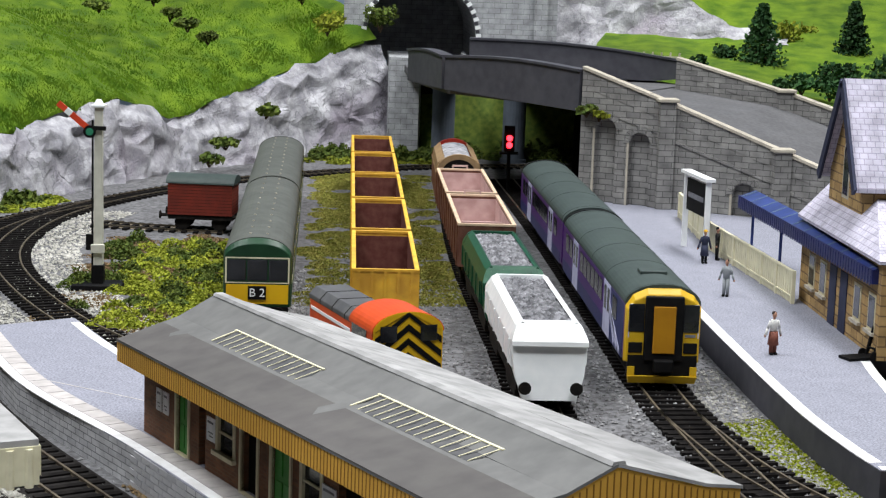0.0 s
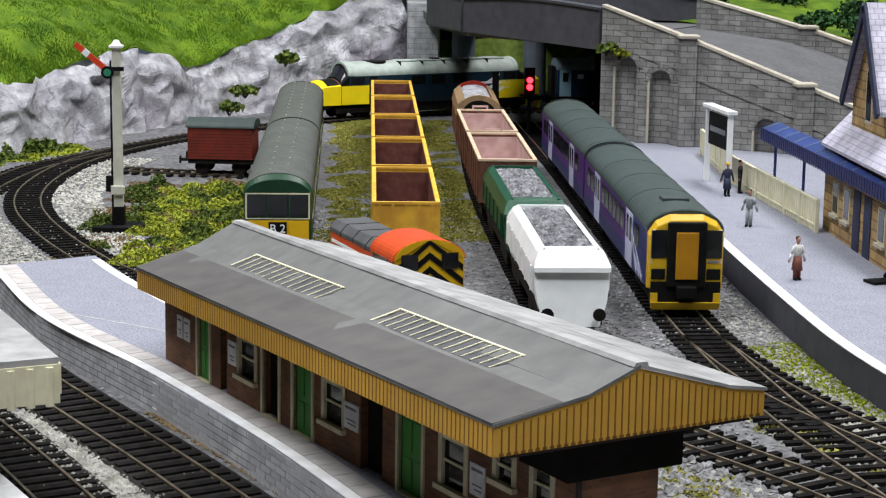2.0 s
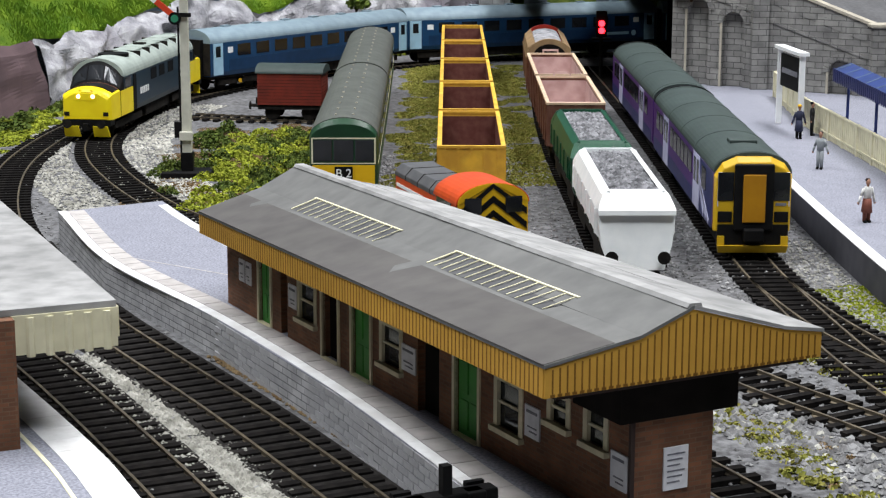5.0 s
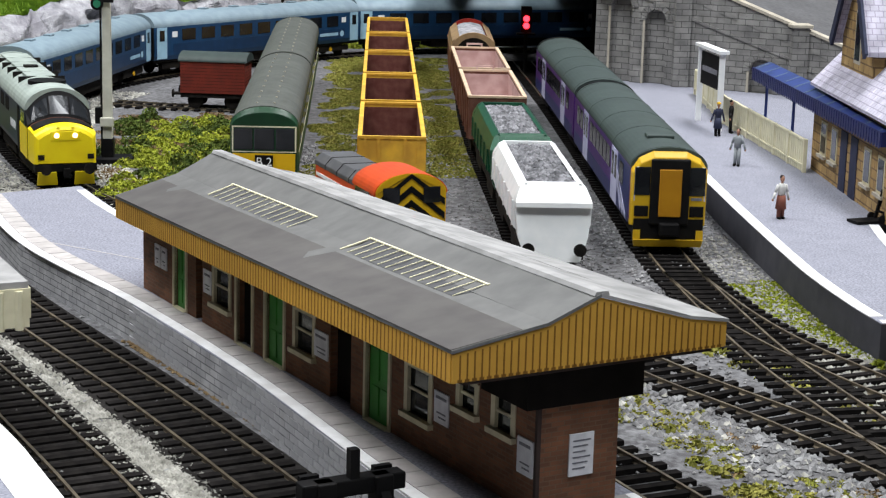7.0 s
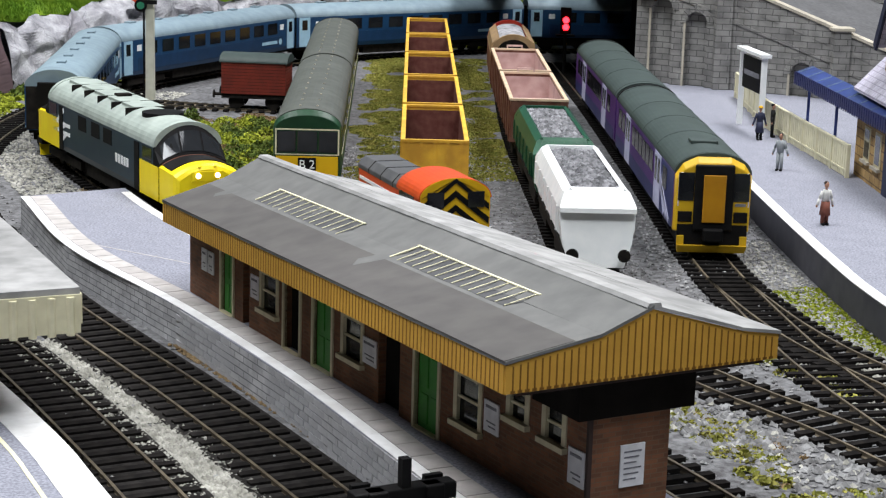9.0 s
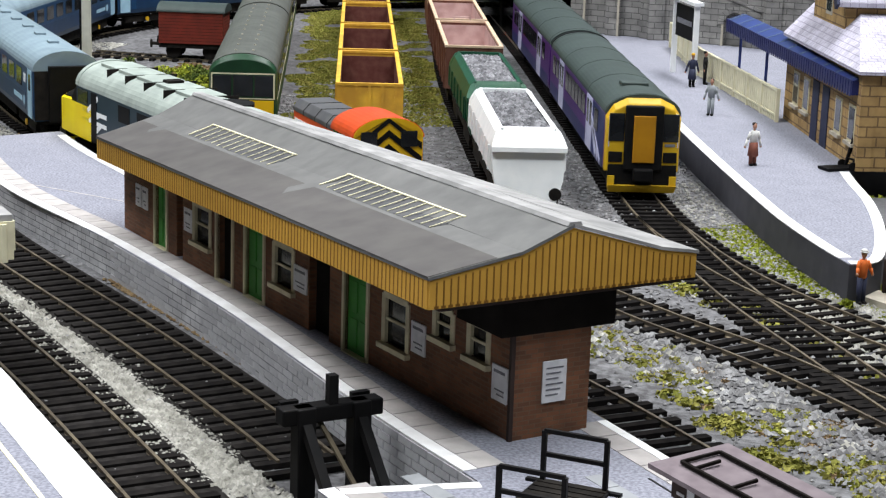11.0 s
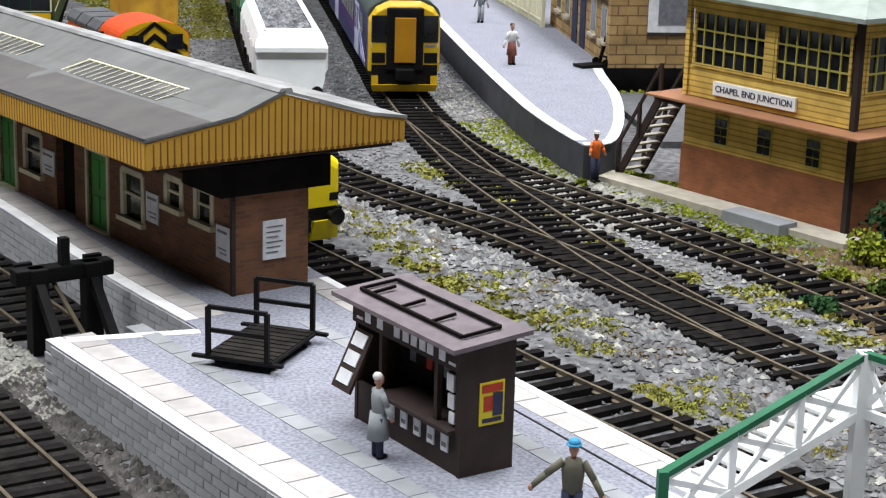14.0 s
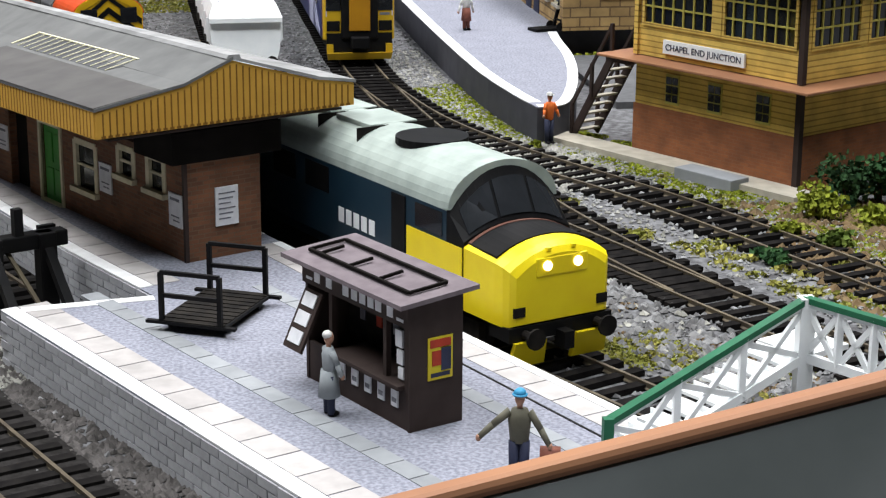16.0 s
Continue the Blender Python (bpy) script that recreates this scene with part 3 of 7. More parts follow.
def clumps(name, label, material, spots, leaf=0.10, dens=70):
    """Low tufts of foam foliage: spots of (x, y, z, radius, height)."""
    g = G()
    for x, y, z, r, h in spots:
        for _ in range(int(dens * r * r / 0.3) + 12):
            a, q = random.random() * 6.28, math.sqrt(random.random())
            top = h * (1 - q * q) * random.uniform(0.35, 1.0)
            g.leaf((x + r * q * math.cos(a), y + r * q * math.sin(a), z + top), leaf * random.uniform(0.6, 1.3))
    return tagged(part(name, g, material), label, "scatter", kind="stuff")


def spread(n, region, r=(0.3, 0.8), h=(0.1, 0.4), z=GZ):
    return [(*region(), z, random.uniform(*r), random.uniform(*h)) for _ in range(n)]


def rect(x0, x1, y0, y1):
    return lambda: (random.uniform(x0, x1), random.uniform(y0, y1))


clumps("ground_scatter", "olive green moss scatter in the goods yard", M["scatter"], spread(420, rect(-13.2, -6.4, 16, 64), (0.5, 1.1), (0.03, 0.10)), 0.06, 190)
clumps("ground_scatter", "green moss between the tracks", M["scatter"], [(x + random.uniform(-0.8, 0.8), y + random.uniform(-0.8, 0.8), GZ, random.uniform(0.2, 0.5), random.uniform(0.03, 0.1)) for x, y in [along(LINES["hoppers"], 70, 112, 1.0, -2.5)() for _ in range(16)] for _ in range(9)], 0.045, 260)
clumps("ground_scatter", "yellow-green moss beside the platform ramp", M["limebush"], spread(420, along(LINES["unit"], 66, 100, 1.3, 2.7), (0.25, 0.6), (0.02, 0.07)), 0.055, 200)
clumps("ground_scatter", "moss between running lines", M["scatter"], spread(70, along(LINES["unit"], 72, 112, 0.7, -1.9), (0.2, 0.5), (0.04, 0.14)), 0.08, 90)
clumps("ground_scatter", "brown and green scatter beside the line", M["brownscatter"], spread(80, along(LINES["hoppers"], 74, 112, 1.1, -2.5), (0.15, 0.45), (0.02, 0.07)), 0.045, 220)
clumps("ground_scatter", "moss strip beside the island platform track", M["scatter"], spread(40, along(LINES["main"], 212, 230, 0.7, 2.3), (0.25, 0.6), (0.04, 0.14)), 0.09, 90)
clumps("ground_scatter", "brown earth scatter at the signal", M["brownscatter"], spread(150, rect(-24.0, -16.8, 9, 34), (0.5, 1.0), (0.02, 0.08)), 0.06, 150)
clumps("weed_bushes", "olive green bushes on the waste ground", M["bush"], spread(46, lambda: (lambda t: (lerp(-23.2, -16.9, t) + random.uniform(-0.6, 0.6), random.uniform(12, 34 - 4 * t)))(random.random()), (0.4, 0.9), (0.3, 0.85)), 0.075, 200)
clumps("weed_bushes", "yellow-green bushes on the waste ground", M["limebush"], spread(150, lambda: (random.uniform(-21.8, -16.9), random.uniform(9, 31)), (0.3, 0.75), (0.12, 0.55)), 0.065, 190)
clumps("lineside_bushes", "dark green bushes below the rock cutting", M["bush"], spread(50, along(LINES["outer"], 0, 60, 0.9, -3.6), (0.4, 1.0), (0.3, 0.9)), 0.15, 75)
clumps("lineside_grass", "bright green verge below the rock cutting", M["limebush"], spread(120, along(LINES["outer"], 0, 50, 1.2, -2.9), (0.4, 0.9), (0.05, 0.25)), 0.12, 75)
clumps("lineside_bushes", "bushes behind the goods yard", M["bush"], spread(70, rect(-14, -4.5, 71.6, 74.2), (0.5, 1.0), (0.4, 1.2)), 0.16, 75)
clumps("lineside_grass", "lime green verge behind the goods yard", M["limebush"], spread(40, rect(-16, -4, 69.5, 74), (0.5, 1.0), (0.1, 0.5)), 0.14, 75)


# platforms
def platform(name, label, outline, top=1.0, wall="platwall", edge_out=None):
    p = thing(name, label=label, category="platform", kind="structure")
    part("deck", G().prism_z(outline, GZ - 0.1, top - 0.03), M[wall], p, "stone-faced platform wall")
    part("surface", G().prism_z(outline, top - 0.03, top), M["plat"], p, "speckled grey platform surface")
    return p


def edge_strip(parent, pts, w0, w1, z, material, name, gap=0.02, length=0.9, side=1):
    """Slabs laid along a line of corners; w0 to w1: their reach inside the edge."""
    l = Line(pts)
    g = G()
    s = 0.0
    while s + length < l.length:
        quad = []
        for q, w in ((s + gap, w0), (s + length - gap, w0), (s + length - gap, w1), (s + gap, w1)):
            x, y, a = l.at(q)
            quad.append((x - math.sin(a) * w * side, y + math.cos(a) * w * side))
        if side < 0:
            quad = quad[::-1]
        part("slab", G().prism_z(quad, z - 0.02, z + 0.012 + 0.004 * random.random()), material, parent)
        s += length


def wall_stones(parent, pts, z0, z1, rows, length=0.62):
    """Facing stones set slightly proud along a platform wall."""
    l = Line(pts)
    h = (z1 - z0) / rows
    me = G().box(-length / 2 + 0.015, length / 2 - 0.015, -0.03, 0.02, 0.012, h - 0.012).mesh("stone", M["facing"])
    for r in range(rows):
        for s in np.arange(length * (0.5 + 0.5 * (r % 2)), l.length - length / 2, length):
            x, y, a = l.at(s)
            piece("stone", me, parent, x, y, z0 + r * h, math.degrees(a) + random.uniform(-0.6, 0.6))


ISL = [(-25.2, 3.3), (-21.95, -5.0), (-17.4, -12.6), (-13.5, -20.0), (-10.2, -27.3), (-7.9, -31.9), (-10.95, -32.5), (-9.2, -35.9), (-5.7, -42.8), (0, -54), (6.5, -54), (0.3, -40.2), (-1.9, -35.3), (-5.3, -27.4), (-12.0, -14.2), (-19.4, 0.3), (-21.7, 5.6)]
island = platform("island_platform", "grey island platform with white edges and stone-faced sides", ISL)
edge_strip(island, [(-25.2, 3.3), (-21.95, -5.0), (-17.4, -12.6), (-13.5, -20.0), (-10.2, -27.3), (-7.9, -31.9)], 0.0, 0.32, 1.0, M["platedge"], "white_edge", 0.004)
edge_strip(island, [(-25.2, 3.3), (-21.95, -5.0), (-17.4, -12.6), (-13.5, -20.0), (-10.2, -27.3), (-7.9, -31.9)], 0.34, 0.95, 1.0, M["slab"], "slab_row")
edge_strip(island, [(-10.95, -32.5), (-9.2, -35.9), (-5.7, -42.8), (0, -54)], 0.0, 0.34, 1.0, M["platedge"], "white_edge", 0.004)
edge_strip(island, [(-10.95, -32.5), (-9.2, -35.9), (-5.7, -42.8), (0, -54)], 0.36, 1.0, 1.0, M["slab"], "slab_row")
edge_strip(island, [(-10.95, -32.5), (-9.2, -35.9), (-5.7, -42.8), (0, -54)], 1.75, 2.15, 1.0, M["kerb"], "slab_row", 0.015, 0.7)
edge_strip(island, [(5.6, -52), (0.3, -40.2), (-1.9, -35.3), (-5.3, -27.4)], 0.0, 0.22, 1.0, M["platedge"], "white_edge", 0.004)
edge_strip(island, [(5.6, -52), (0.3, -40.2), (-1.9, -35.3), (-5.3, -27.4)], 0.24, 0.8, 1.0, M["slab"], "slab_row")
edge_strip(island, [(-5.3, -27.4), (-12.0, -14.2), (-19.4, 0.3), (-21.7, 5.6)], 0.0, 0.35, 1.0, M["platedge"], "white_edge", 0.004)
edge_strip(island, [(5.0, -52), (-0.4, -40.2), (-2.6, -35.3), (-4.9, -30.4)], 1.0, 1.35, 1.0, M["kerb"], "slab_row", 0.015, 0.7)
edge_strip(island, [(-7.9, -31.95), (-9.4, -32.2), (-10.95, -32.5)], 0.0, 0.3, 1.0, M["platedge"], "white_edge", 0.004)
wall_stones(island, [(-10.95, -32.5), (-9.2, -35.9), (-5.7, -42.8)], GZ, 0.97, 6)
wall_stones(island, [(-17.4, -12.6), (-13.5, -20.0), (-10.2, -27.3), (-7.9, -31.9)], GZ, 0.97, 6)
part("drain_line", G().beam((4.2, -52, 1.004), (-4.6, -31.6, 1.004), 0.05, 0.012), M["black"], island)
part("surface_joint", G().beam((-17.0, -7.6, 1.003), (-21.5, -4.4, 1.003), 0.05, 0.01), M["slab"], island)

RP = [(2.6, 45.6), (2.9, 24), (3.0, 8.3), (3.1, 0.3), (3.25, -6.0), (3.4, -8.6), (3.75, -11.8), (4.05, -13.6), (4.6, -13.6), (5.25, -12.8), (6.1, -10.2), (6.8, -7.2), (7.3, -4.2), (7.6, -1.0), (8.0, 2.0), (14, 2.0), (14, 36.6), (13, 37.6), (6.9, 41.2), (4.4, 45.8)]
rplat = platform("station_platform", "grey station platform with white painted edge and ramp end", RP, wall="girder")
edge_strip(rplat, [(2.6, 45.6), (2.9, 24), (3.0, 8.3), (3.1, 0.3), (3.25, -6.0), (3.4, -8.6), (3.75, -11.8), (4.05, -13.5)], 0.0, 0.42, 1.0, M["platedge"], "white_edge", 0.004)
edge_strip(rplat, [(4.1, -13.58), (4.6, -13.55), (5.25, -12.8), (6.1, -10.2), (6.8, -7.2), (7.3, -4.2), (7.6, -1.0), (7.9, 1.4)], 0.0, 0.36, 1.0, M["platedge"], "white_edge", 0.004, 0.5)

LP = [(-24.2, -14.2), (-18.8, -24.0), (-16.5, -28.9), (-9.5, -44.2), (-4, -56), (-30, -56), (-36, -14.2)]
lplat = platform("outer_platform", "grey outer platform with broad white edge", LP)
edge_strip(lplat, [(-24.2, -14.2), (-18.8, -24.0), (-16.5, -28.9), (-9.5, -44.2), (-4.5, -55)], 0.0, 0.9, 1.0, M["platedge"], "white_edge", 0.004, side=-1)
edge_strip(lplat, [(-24.2, -14.2), (-18.8, -24.0), (-16.5, -28.9), (-9.5, -44.2), (-4.5, -55)], 1.2, 1.3, 1.0, M["cream"], "yellow_line", 0.0, side=-1)

# ---- island building ----
BA = 28.2


def island_building():
    b = thing("station_building", -8.88, -31.09, 0, BA, "brown brick station building with ochre canopy and grey roof", "building")
    X0, X1, Y0, Y1 = 2.23, 4.15, 0.5, 21.8
    top = 3.3

    # front wall with openings: (y0, y1, z0, z1)
    holes = {"door": [(18.5, 19.32), (12.1, 13.16), (6.58, 7.66)], "open": [(17.36, 17.8), (14.02, 14.98), (8.46, 9.54)], "window": [(15.45, 16.55, 1.75, 2.8), (10.4, 11.5, 1.75, 2.8), (4.7, 5.78, 1.72, 2.85), (2.8, 3.55, 2.45, 3.1), (1.38, 2.14, 2.4, 3.15)]}
    spans = sorted([(y0, y1, 1.0, 2.95) for y0, y1 in holes["door"] + holes["open"]] + holes["window"])
    y = Y0
    for y0, y1, z0, z1 in spans + [(Y1, Y1, 1.0, top)]:
        part("front_wall", G().box(X0, X0 + 0.25, y, y0, 0.98, top), M["brick"], b)
        if z0 > 1.01:
            part("wall_below_window", G().box(X0, X0 + 0.25, y0, y1, 0.98, z0), M["brick"], b)
        if y1 > y0:
            part("lintel_wall", G().box(X0, X0 + 0.25, y0, y1, z1, top), M["brick"], b)
        y = y1
    part("end_wall", G().box(X0 + 0.25, X1, Y0, Y0 + 0.25, 0.98, top), M["brick"], b)
    part("end_wall", G().box(X0 + 0.25, X1, Y1 - 0.25, Y1, 0.98, top), M["brick"], b)
    part("back_wall", G().box(X1 - 0.25, X1, Y0 + 0.25, Y1 - 0.25, 0.98, top), M["brick"], b)
    part("corner_strip", G().box(X0 - 0.03, X0 + 0.06, Y0 - 0.03, Y0 + 0.06, 0.98, top), M["darkbrown"], b, "pale worn corner strip")
    for y0, y1 in holes["door"]:
        d = part("door", G().box(X0 + 0.08, X0 + 0.14, y0, y1, 1.0, 2.95), M["doorgreen"], b, "green panelled door")
        for a, c in ((0.12, 0.44), (0.56, 0.88)):
            for z0, z1 in ((1.15, 1.85), (2.0, 2.75)):
                part("panel", G().box(X0 + 0.05, X0 + 0.085, lerp(y0, y1, a), lerp(y0, y1, c), z0, z1), M["doorgreen"], d, bevel=0.02)
        f = part("door_frame", G().box(X0 - 0.05, X0 + 0.06, y0 - 0.1, y0, 0.99, 3.0).box(X0 - 0.05, X0 + 0.06, y1, y1 + 0.1, 0.99, 3.0).box(X0 - 0.05, X0 + 0.06, y0, y1, 2.95, 3.05).box(X0 - 0.1, X0 + 0.06, y0, y1, 0.985, 1.03), M["paleframe"], b)
    for n, (y0, y1) in enumerate(holes["open"]):
        # panel colour stands in for the darkness of the room behind
        part("doorway_shade_panel", G().box(X0 + 0.2, X0 + 0.24, y0, y1, 1.0, 2.95), M["dark"], b, "near-black panel standing in for an unlit open doorway")
        if n == 1:
            part("door_frame", G().box(X0 - 0.05, X0 + 0.06, y0 - 0.1, y0, 0.99, 3.0).box(X0 - 0.05, X0 + 0.06, y1, y1 + 0.1, 0.99, 3.0).box(X0 - 0.1, X0 + 0.06, y0, y1, 0.985, 1.03), M["paleframe"], b)
    for y0, y1, z0, z1 in holes["window"]:
        w = part("window", G().box(X0 - 0.03, X0 + 0.06, y0 - 0.08, y0 + 0.08, z0, z1).box(X0 - 0.03, X0 + 0.06, y1 - 0.08, y1 + 0.08, z0, z1).box(X0 - 0.03, X0 + 0.06, y0, y1, z1 - 0.08, z1 + 0.06).box(X0, X0 + 0.06, y0, y1, (z0 + z1) / 2 - 0.03, (z0 + z1) / 2 + 0.03), M["paleframe"], b)
        part("window_sill", G().box(X0 - 0.14, X0 + 0.06, y0 - 0.12, y1 + 0.12, z0 - 0.12, z0), M["paleframe"], w)
        part("pane", G().box(X0 + 0.07, X0 + 0.085, y0 + 0.05, y1 - 0.05, z0, z1 - 0.05), M["glass"], w)
    for y0, y1, z0, z1 in ((19.9, 20.3, 1.9, 2.55), (20.4, 20.8, 1.9, 2.55), (16.66, 17.2, 1.9, 2.55), (9.62, 10.33, 1.85, 2.5), (3.9, 4.5, 1.85, 2.55), (0.6, 1.17, 1.75, 2.5)):
        p = part("notice_board", G().box(X0 - 0.04, X0 - 0.005, y0, y1, z0, z1), M["paper"], b, "white paper notice")
        part("printed_bar", G().box(X0 - 0.05, X0 - 0.041, y0 + 0.08, y1 - 0.08, z1 - 0.16, z1 - 0.1).box(X0 - 0.05, X0 - 0.041, y0 + 0.1, y1 - 0.12, z0 + 0.22, z0 + 0.25).box(X0 - 0.05, X0 - 0.041, y0 + 0.1, y1 - 0.2, z0 + 0.12, z0 + 0.15), M["ink"], p)
    p = part("notice_board", G().box(2.97, 3.55, Y0 - 0.04, Y0 - 0.005, 1.72, 2.6), M["paper"], b, "white paper timetable")
    bars = G()
    for k in range(6):
        bars.box(3.05, 3.47 - 0.06 * (k % 3), Y0 - 0.05, Y0 - 0.041, 2.44 - k * 0.115, 2.47 - k * 0.115)
    part("printed_bar", bars, M["ink"], p)
    # near-black block filling the space under the near end of the canopy
    part("canopy_end_block", G().box(X0 - 0.35, X1 + 0.5, Y0 - 0.12, Y0 + 1.6, 3.25, 3.95), M["dark"], b, "near-black block under the canopy end")
    part("canopy_soffit", G().loft([[(0.25, 0.1, 4.05), (6.1, 0.1, 4.05), (6.1, 0.1, 4.1), (0.25, 0.1, 4.1)], [(1.85, 22.2, 3.1), (7.6, 22.2, 3.1), (7.6, 22.2, 3.15), (1.85, 22.2, 3.15)]]), M["darkbrown"], b)
    # roof, slightly sagging towards its far end
    near = [(0, 4.74), (1.98, 5.05), (3.2, 5.5), (5.36, 4.85), (6.25, 4.68)]
    far = [(1.67, 3.66), (3.5, 4.2), (4.74, 4.8), (6.9, 4.1), (7.8, 3.85)]

    def at(v, u, dz=0.0):
        t = u / 22.3
        n = [(lerp(a[0], c[0], t), lerp(a[1], c[1], t)) for a, c in zip(near, far)]
        return np.interp(v, [q[0] for q in n], [q[1] for q in n]) + dz

    def vat(k, u):
        return lerp(near[k][0], far[k][0], u / 22.3)

    # the two near slopes are darker, the two far ones paler
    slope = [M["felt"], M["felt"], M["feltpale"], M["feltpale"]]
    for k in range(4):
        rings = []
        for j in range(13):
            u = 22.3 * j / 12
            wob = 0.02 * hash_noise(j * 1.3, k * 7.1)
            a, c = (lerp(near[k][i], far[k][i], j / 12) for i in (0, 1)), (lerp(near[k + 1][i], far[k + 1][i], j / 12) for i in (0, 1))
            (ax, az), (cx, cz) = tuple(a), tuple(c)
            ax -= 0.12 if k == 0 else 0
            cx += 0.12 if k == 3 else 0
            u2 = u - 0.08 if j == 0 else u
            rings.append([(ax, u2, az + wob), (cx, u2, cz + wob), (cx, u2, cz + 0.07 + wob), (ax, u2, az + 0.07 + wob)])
        part("roof_slope", G().loft(rings), slope[k], b, "grey card roof, paler on the far slopes")
    rings = []
    for j in range(13):
        u = 22.3 * j / 12
        ax = vat(0, u) - 0.13
        bx = lerp(vat(0, u), vat(1, u), 0.72)
        rings.append([(ax, u - 0.05, at(ax, u) + 0.06), (bx, u - 0.05, at(bx, u) + 0.075), (bx, u - 0.05, at(bx, u) + 0.085), (ax, u - 0.05, at(ax, u) + 0.085)])
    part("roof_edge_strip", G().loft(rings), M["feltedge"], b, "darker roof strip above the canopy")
    rings = []
    for j in range(13):
        u = 22.3 * j / 12 - 0.06
        x, z = vat(2, max(u, 0)), lerp(5.5, 4.8, j / 12) + 0.08
        rings.append([(x - 0.16, u, z - 0.05), (x + 0.2, u, z - 0.06), (x + 0.16, u, z + 0.025), (x - 0.1, u, z + 0.03)])
    part("ridge_strip", G().loft(rings), M["feltpale"], b)
    for u0, u1, n in ((3.05, 8.9, 14), (12.3, 18.3, 13)):
        sk = G()

        def pt(f, u, dz):
            lo, hi = (vat(0, u), vat(1, u)), (vat(1, u), vat(2, u))
            x = lerp(*lo, f) if f < 1 else lerp(*hi, f - 1)
            return Vector((x, u, at(x, u) + 0.07 + dz))

        fa, fb = 0.8, 1.28
        for k in range(n + 1):
            u = lerp(u0, u1, k / n)
            sk.beam(pt(fa, u + 0.15, 0.012), pt(fb, u, 0.012), 0.03, 0.018)
        sk.beam(pt(fb, u0 - 0.1, 0.015), pt(fb, u1 + 0.1, 0.015), 0.07, 0.025)
        sk.beam(pt(fa, u1 + 0.15, 0.015), pt(fb, u1, 0.015), 0.07, 0.025)
        s = part("skylight", sk, M["cream"], b, "cream glazing bars of a skylight")
        part("pane", G().loft([[pt(fa, u0 + 0.15, 0.004), pt(1.0, u0, 0.004), pt(fb, u0, 0.004)], [pt(fa, u1 + 0.15, 0.004), pt(1.0, u1, 0.004), pt(fb, u1, 0.004)]], closed=False, caps=False), M["hood"], s)
    # canopy fascia boards
    fl = G()
    fg = G()
    rings = []
    for j in range(13):
        u = 22.3 * j / 12
        x, z = vat(0, u) - 0.06, at(vat(0, u), u)
        rings.append([(x - 0.04, u, z - 0.58), (x + 0.04, u, z - 0.58), (x + 0.04, u, z + 0.02), (x - 0.04, u, z + 0.02)])
    fl.loft(rings)
    part("canopy_fascia", fl, M["ochre"], b, "ochre slatted canopy edge")
    groove = G().box(0, 0.01, -0.02, 0.02, -0.57, -0.02).mesh("fascia_groove", M["groove"])
    for k in range(1, 120):
        u = 22.3 * k / 120
        piece("fascia_groove", groove, b, vat(0, u) - 0.105, u, at(vat(0, u), u))
    prof = [(-0.08, 4.16)] + [(x, 4.16) for x in (6.33,)] + [(6.33, 4.66), (5.36, 4.83), (3.2, 5.48), (1.98, 5.03), (-0.08, 4.72)]
    part("gable_fascia", G().prism_y(prof, -0.05, 0.03), M["ochre"], b, "ochre slatted gable board")
    gg = G()
    for k in range(1, 40):
        x = -0.08 + 6.41 * k / 40
        gg.box(x - 0.016, x + 0.016, -0.06, -0.051, 4.17, np.interp(x, [-0.08, 1.98, 3.2, 5.36, 6.33], [4.7, 5.0, 5.45, 4.8, 4.63]) - 0.03)
        gg.box(x - 0.05, x + 0.05, -0.06, -0.051, 4.165, 4.22)
        part("gable_groove", gg, M["groove"], b)
        gg = G()
    return b


island_building()

# ---- landscape ----
def strip_surface(name, rows, material, label, category, rough=0.0, seed=0.0, sub=4, smooth=False, kind="structure", freq=0.5):
    """A sheet through rows of points, with uneven relief."""
    rows = [[Vector(p) for p in r] for r in rows]
    fine = []
    for a in range(len(rows) - 1):
        for k in range(sub):
            t = k / sub
            fine.append([p.lerp(q, t) for p, q in zip(rows[a], rows[a + 1])])
    fine.append(rows[-1])
    dense = []
    for r in fine:
        d = []
        for a in range(len(r) - 1):
            for k in range(sub):
                d.append(r[a].lerp(r[a + 1], k / sub))
        d.append(r[-1])
        dense.append(d)
    n = len(dense[0])
    g = G()
    for r in dense:
        for p in r:
            q = p * freq
            o = Vector((noise.noise(q + Vector((seed, 0, 0))), noise.noise(q + Vector((0, seed + 9, 0))), noise.noise(q + Vector((0, 0, seed + 17)))))
            o += 0.5 * Vector((noise.noise(q * 2.3 + Vector((seed, 3, 0))), noise.noise(q * 2.3 + Vector((5, seed, 0))), noise.noise(q * 2.3 + Vector((0, 8, seed)))))
            g.v.append(tuple(p + o * rough))
    for a in range(len(dense) - 1):
        for i in range(n - 1):
            g.f.append((a * n + i, a * n + i + 1, (a + 1) * n + i + 1, (a + 1) * n + i))
    return tagged(part(name, g, material, smooth=smooth), label, category, kind=kind)


ROCK_BASE = [(-40, 24), (-35.5, 33), (-33.3, 40), (-30.6, 46), (-28.2, 50), (-25.4, 56.5), (-22.5, 62.2), (-18.4, 68), (-13.8, 73.3), (-10, 75.5), (-8.0, 76.5)]
ROCK_TOP = [3.8, 3.8, 3.9, 3.9, 4.7, 5.2, 3.6, 5.0, 6.8, 8.2, 8.6]
rows = []
for f, lean in ((-0.05, 0.0), (0.25, 0.5), (0.55, 0.8), (0.85, 1.3), (1.0, 2.0)):
    rows.append([(x - 0.62 * lean, y + 0.55 * lean, GZ + f * h) for (x, y), h in zip(ROCK_BASE, ROCK_TOP)])
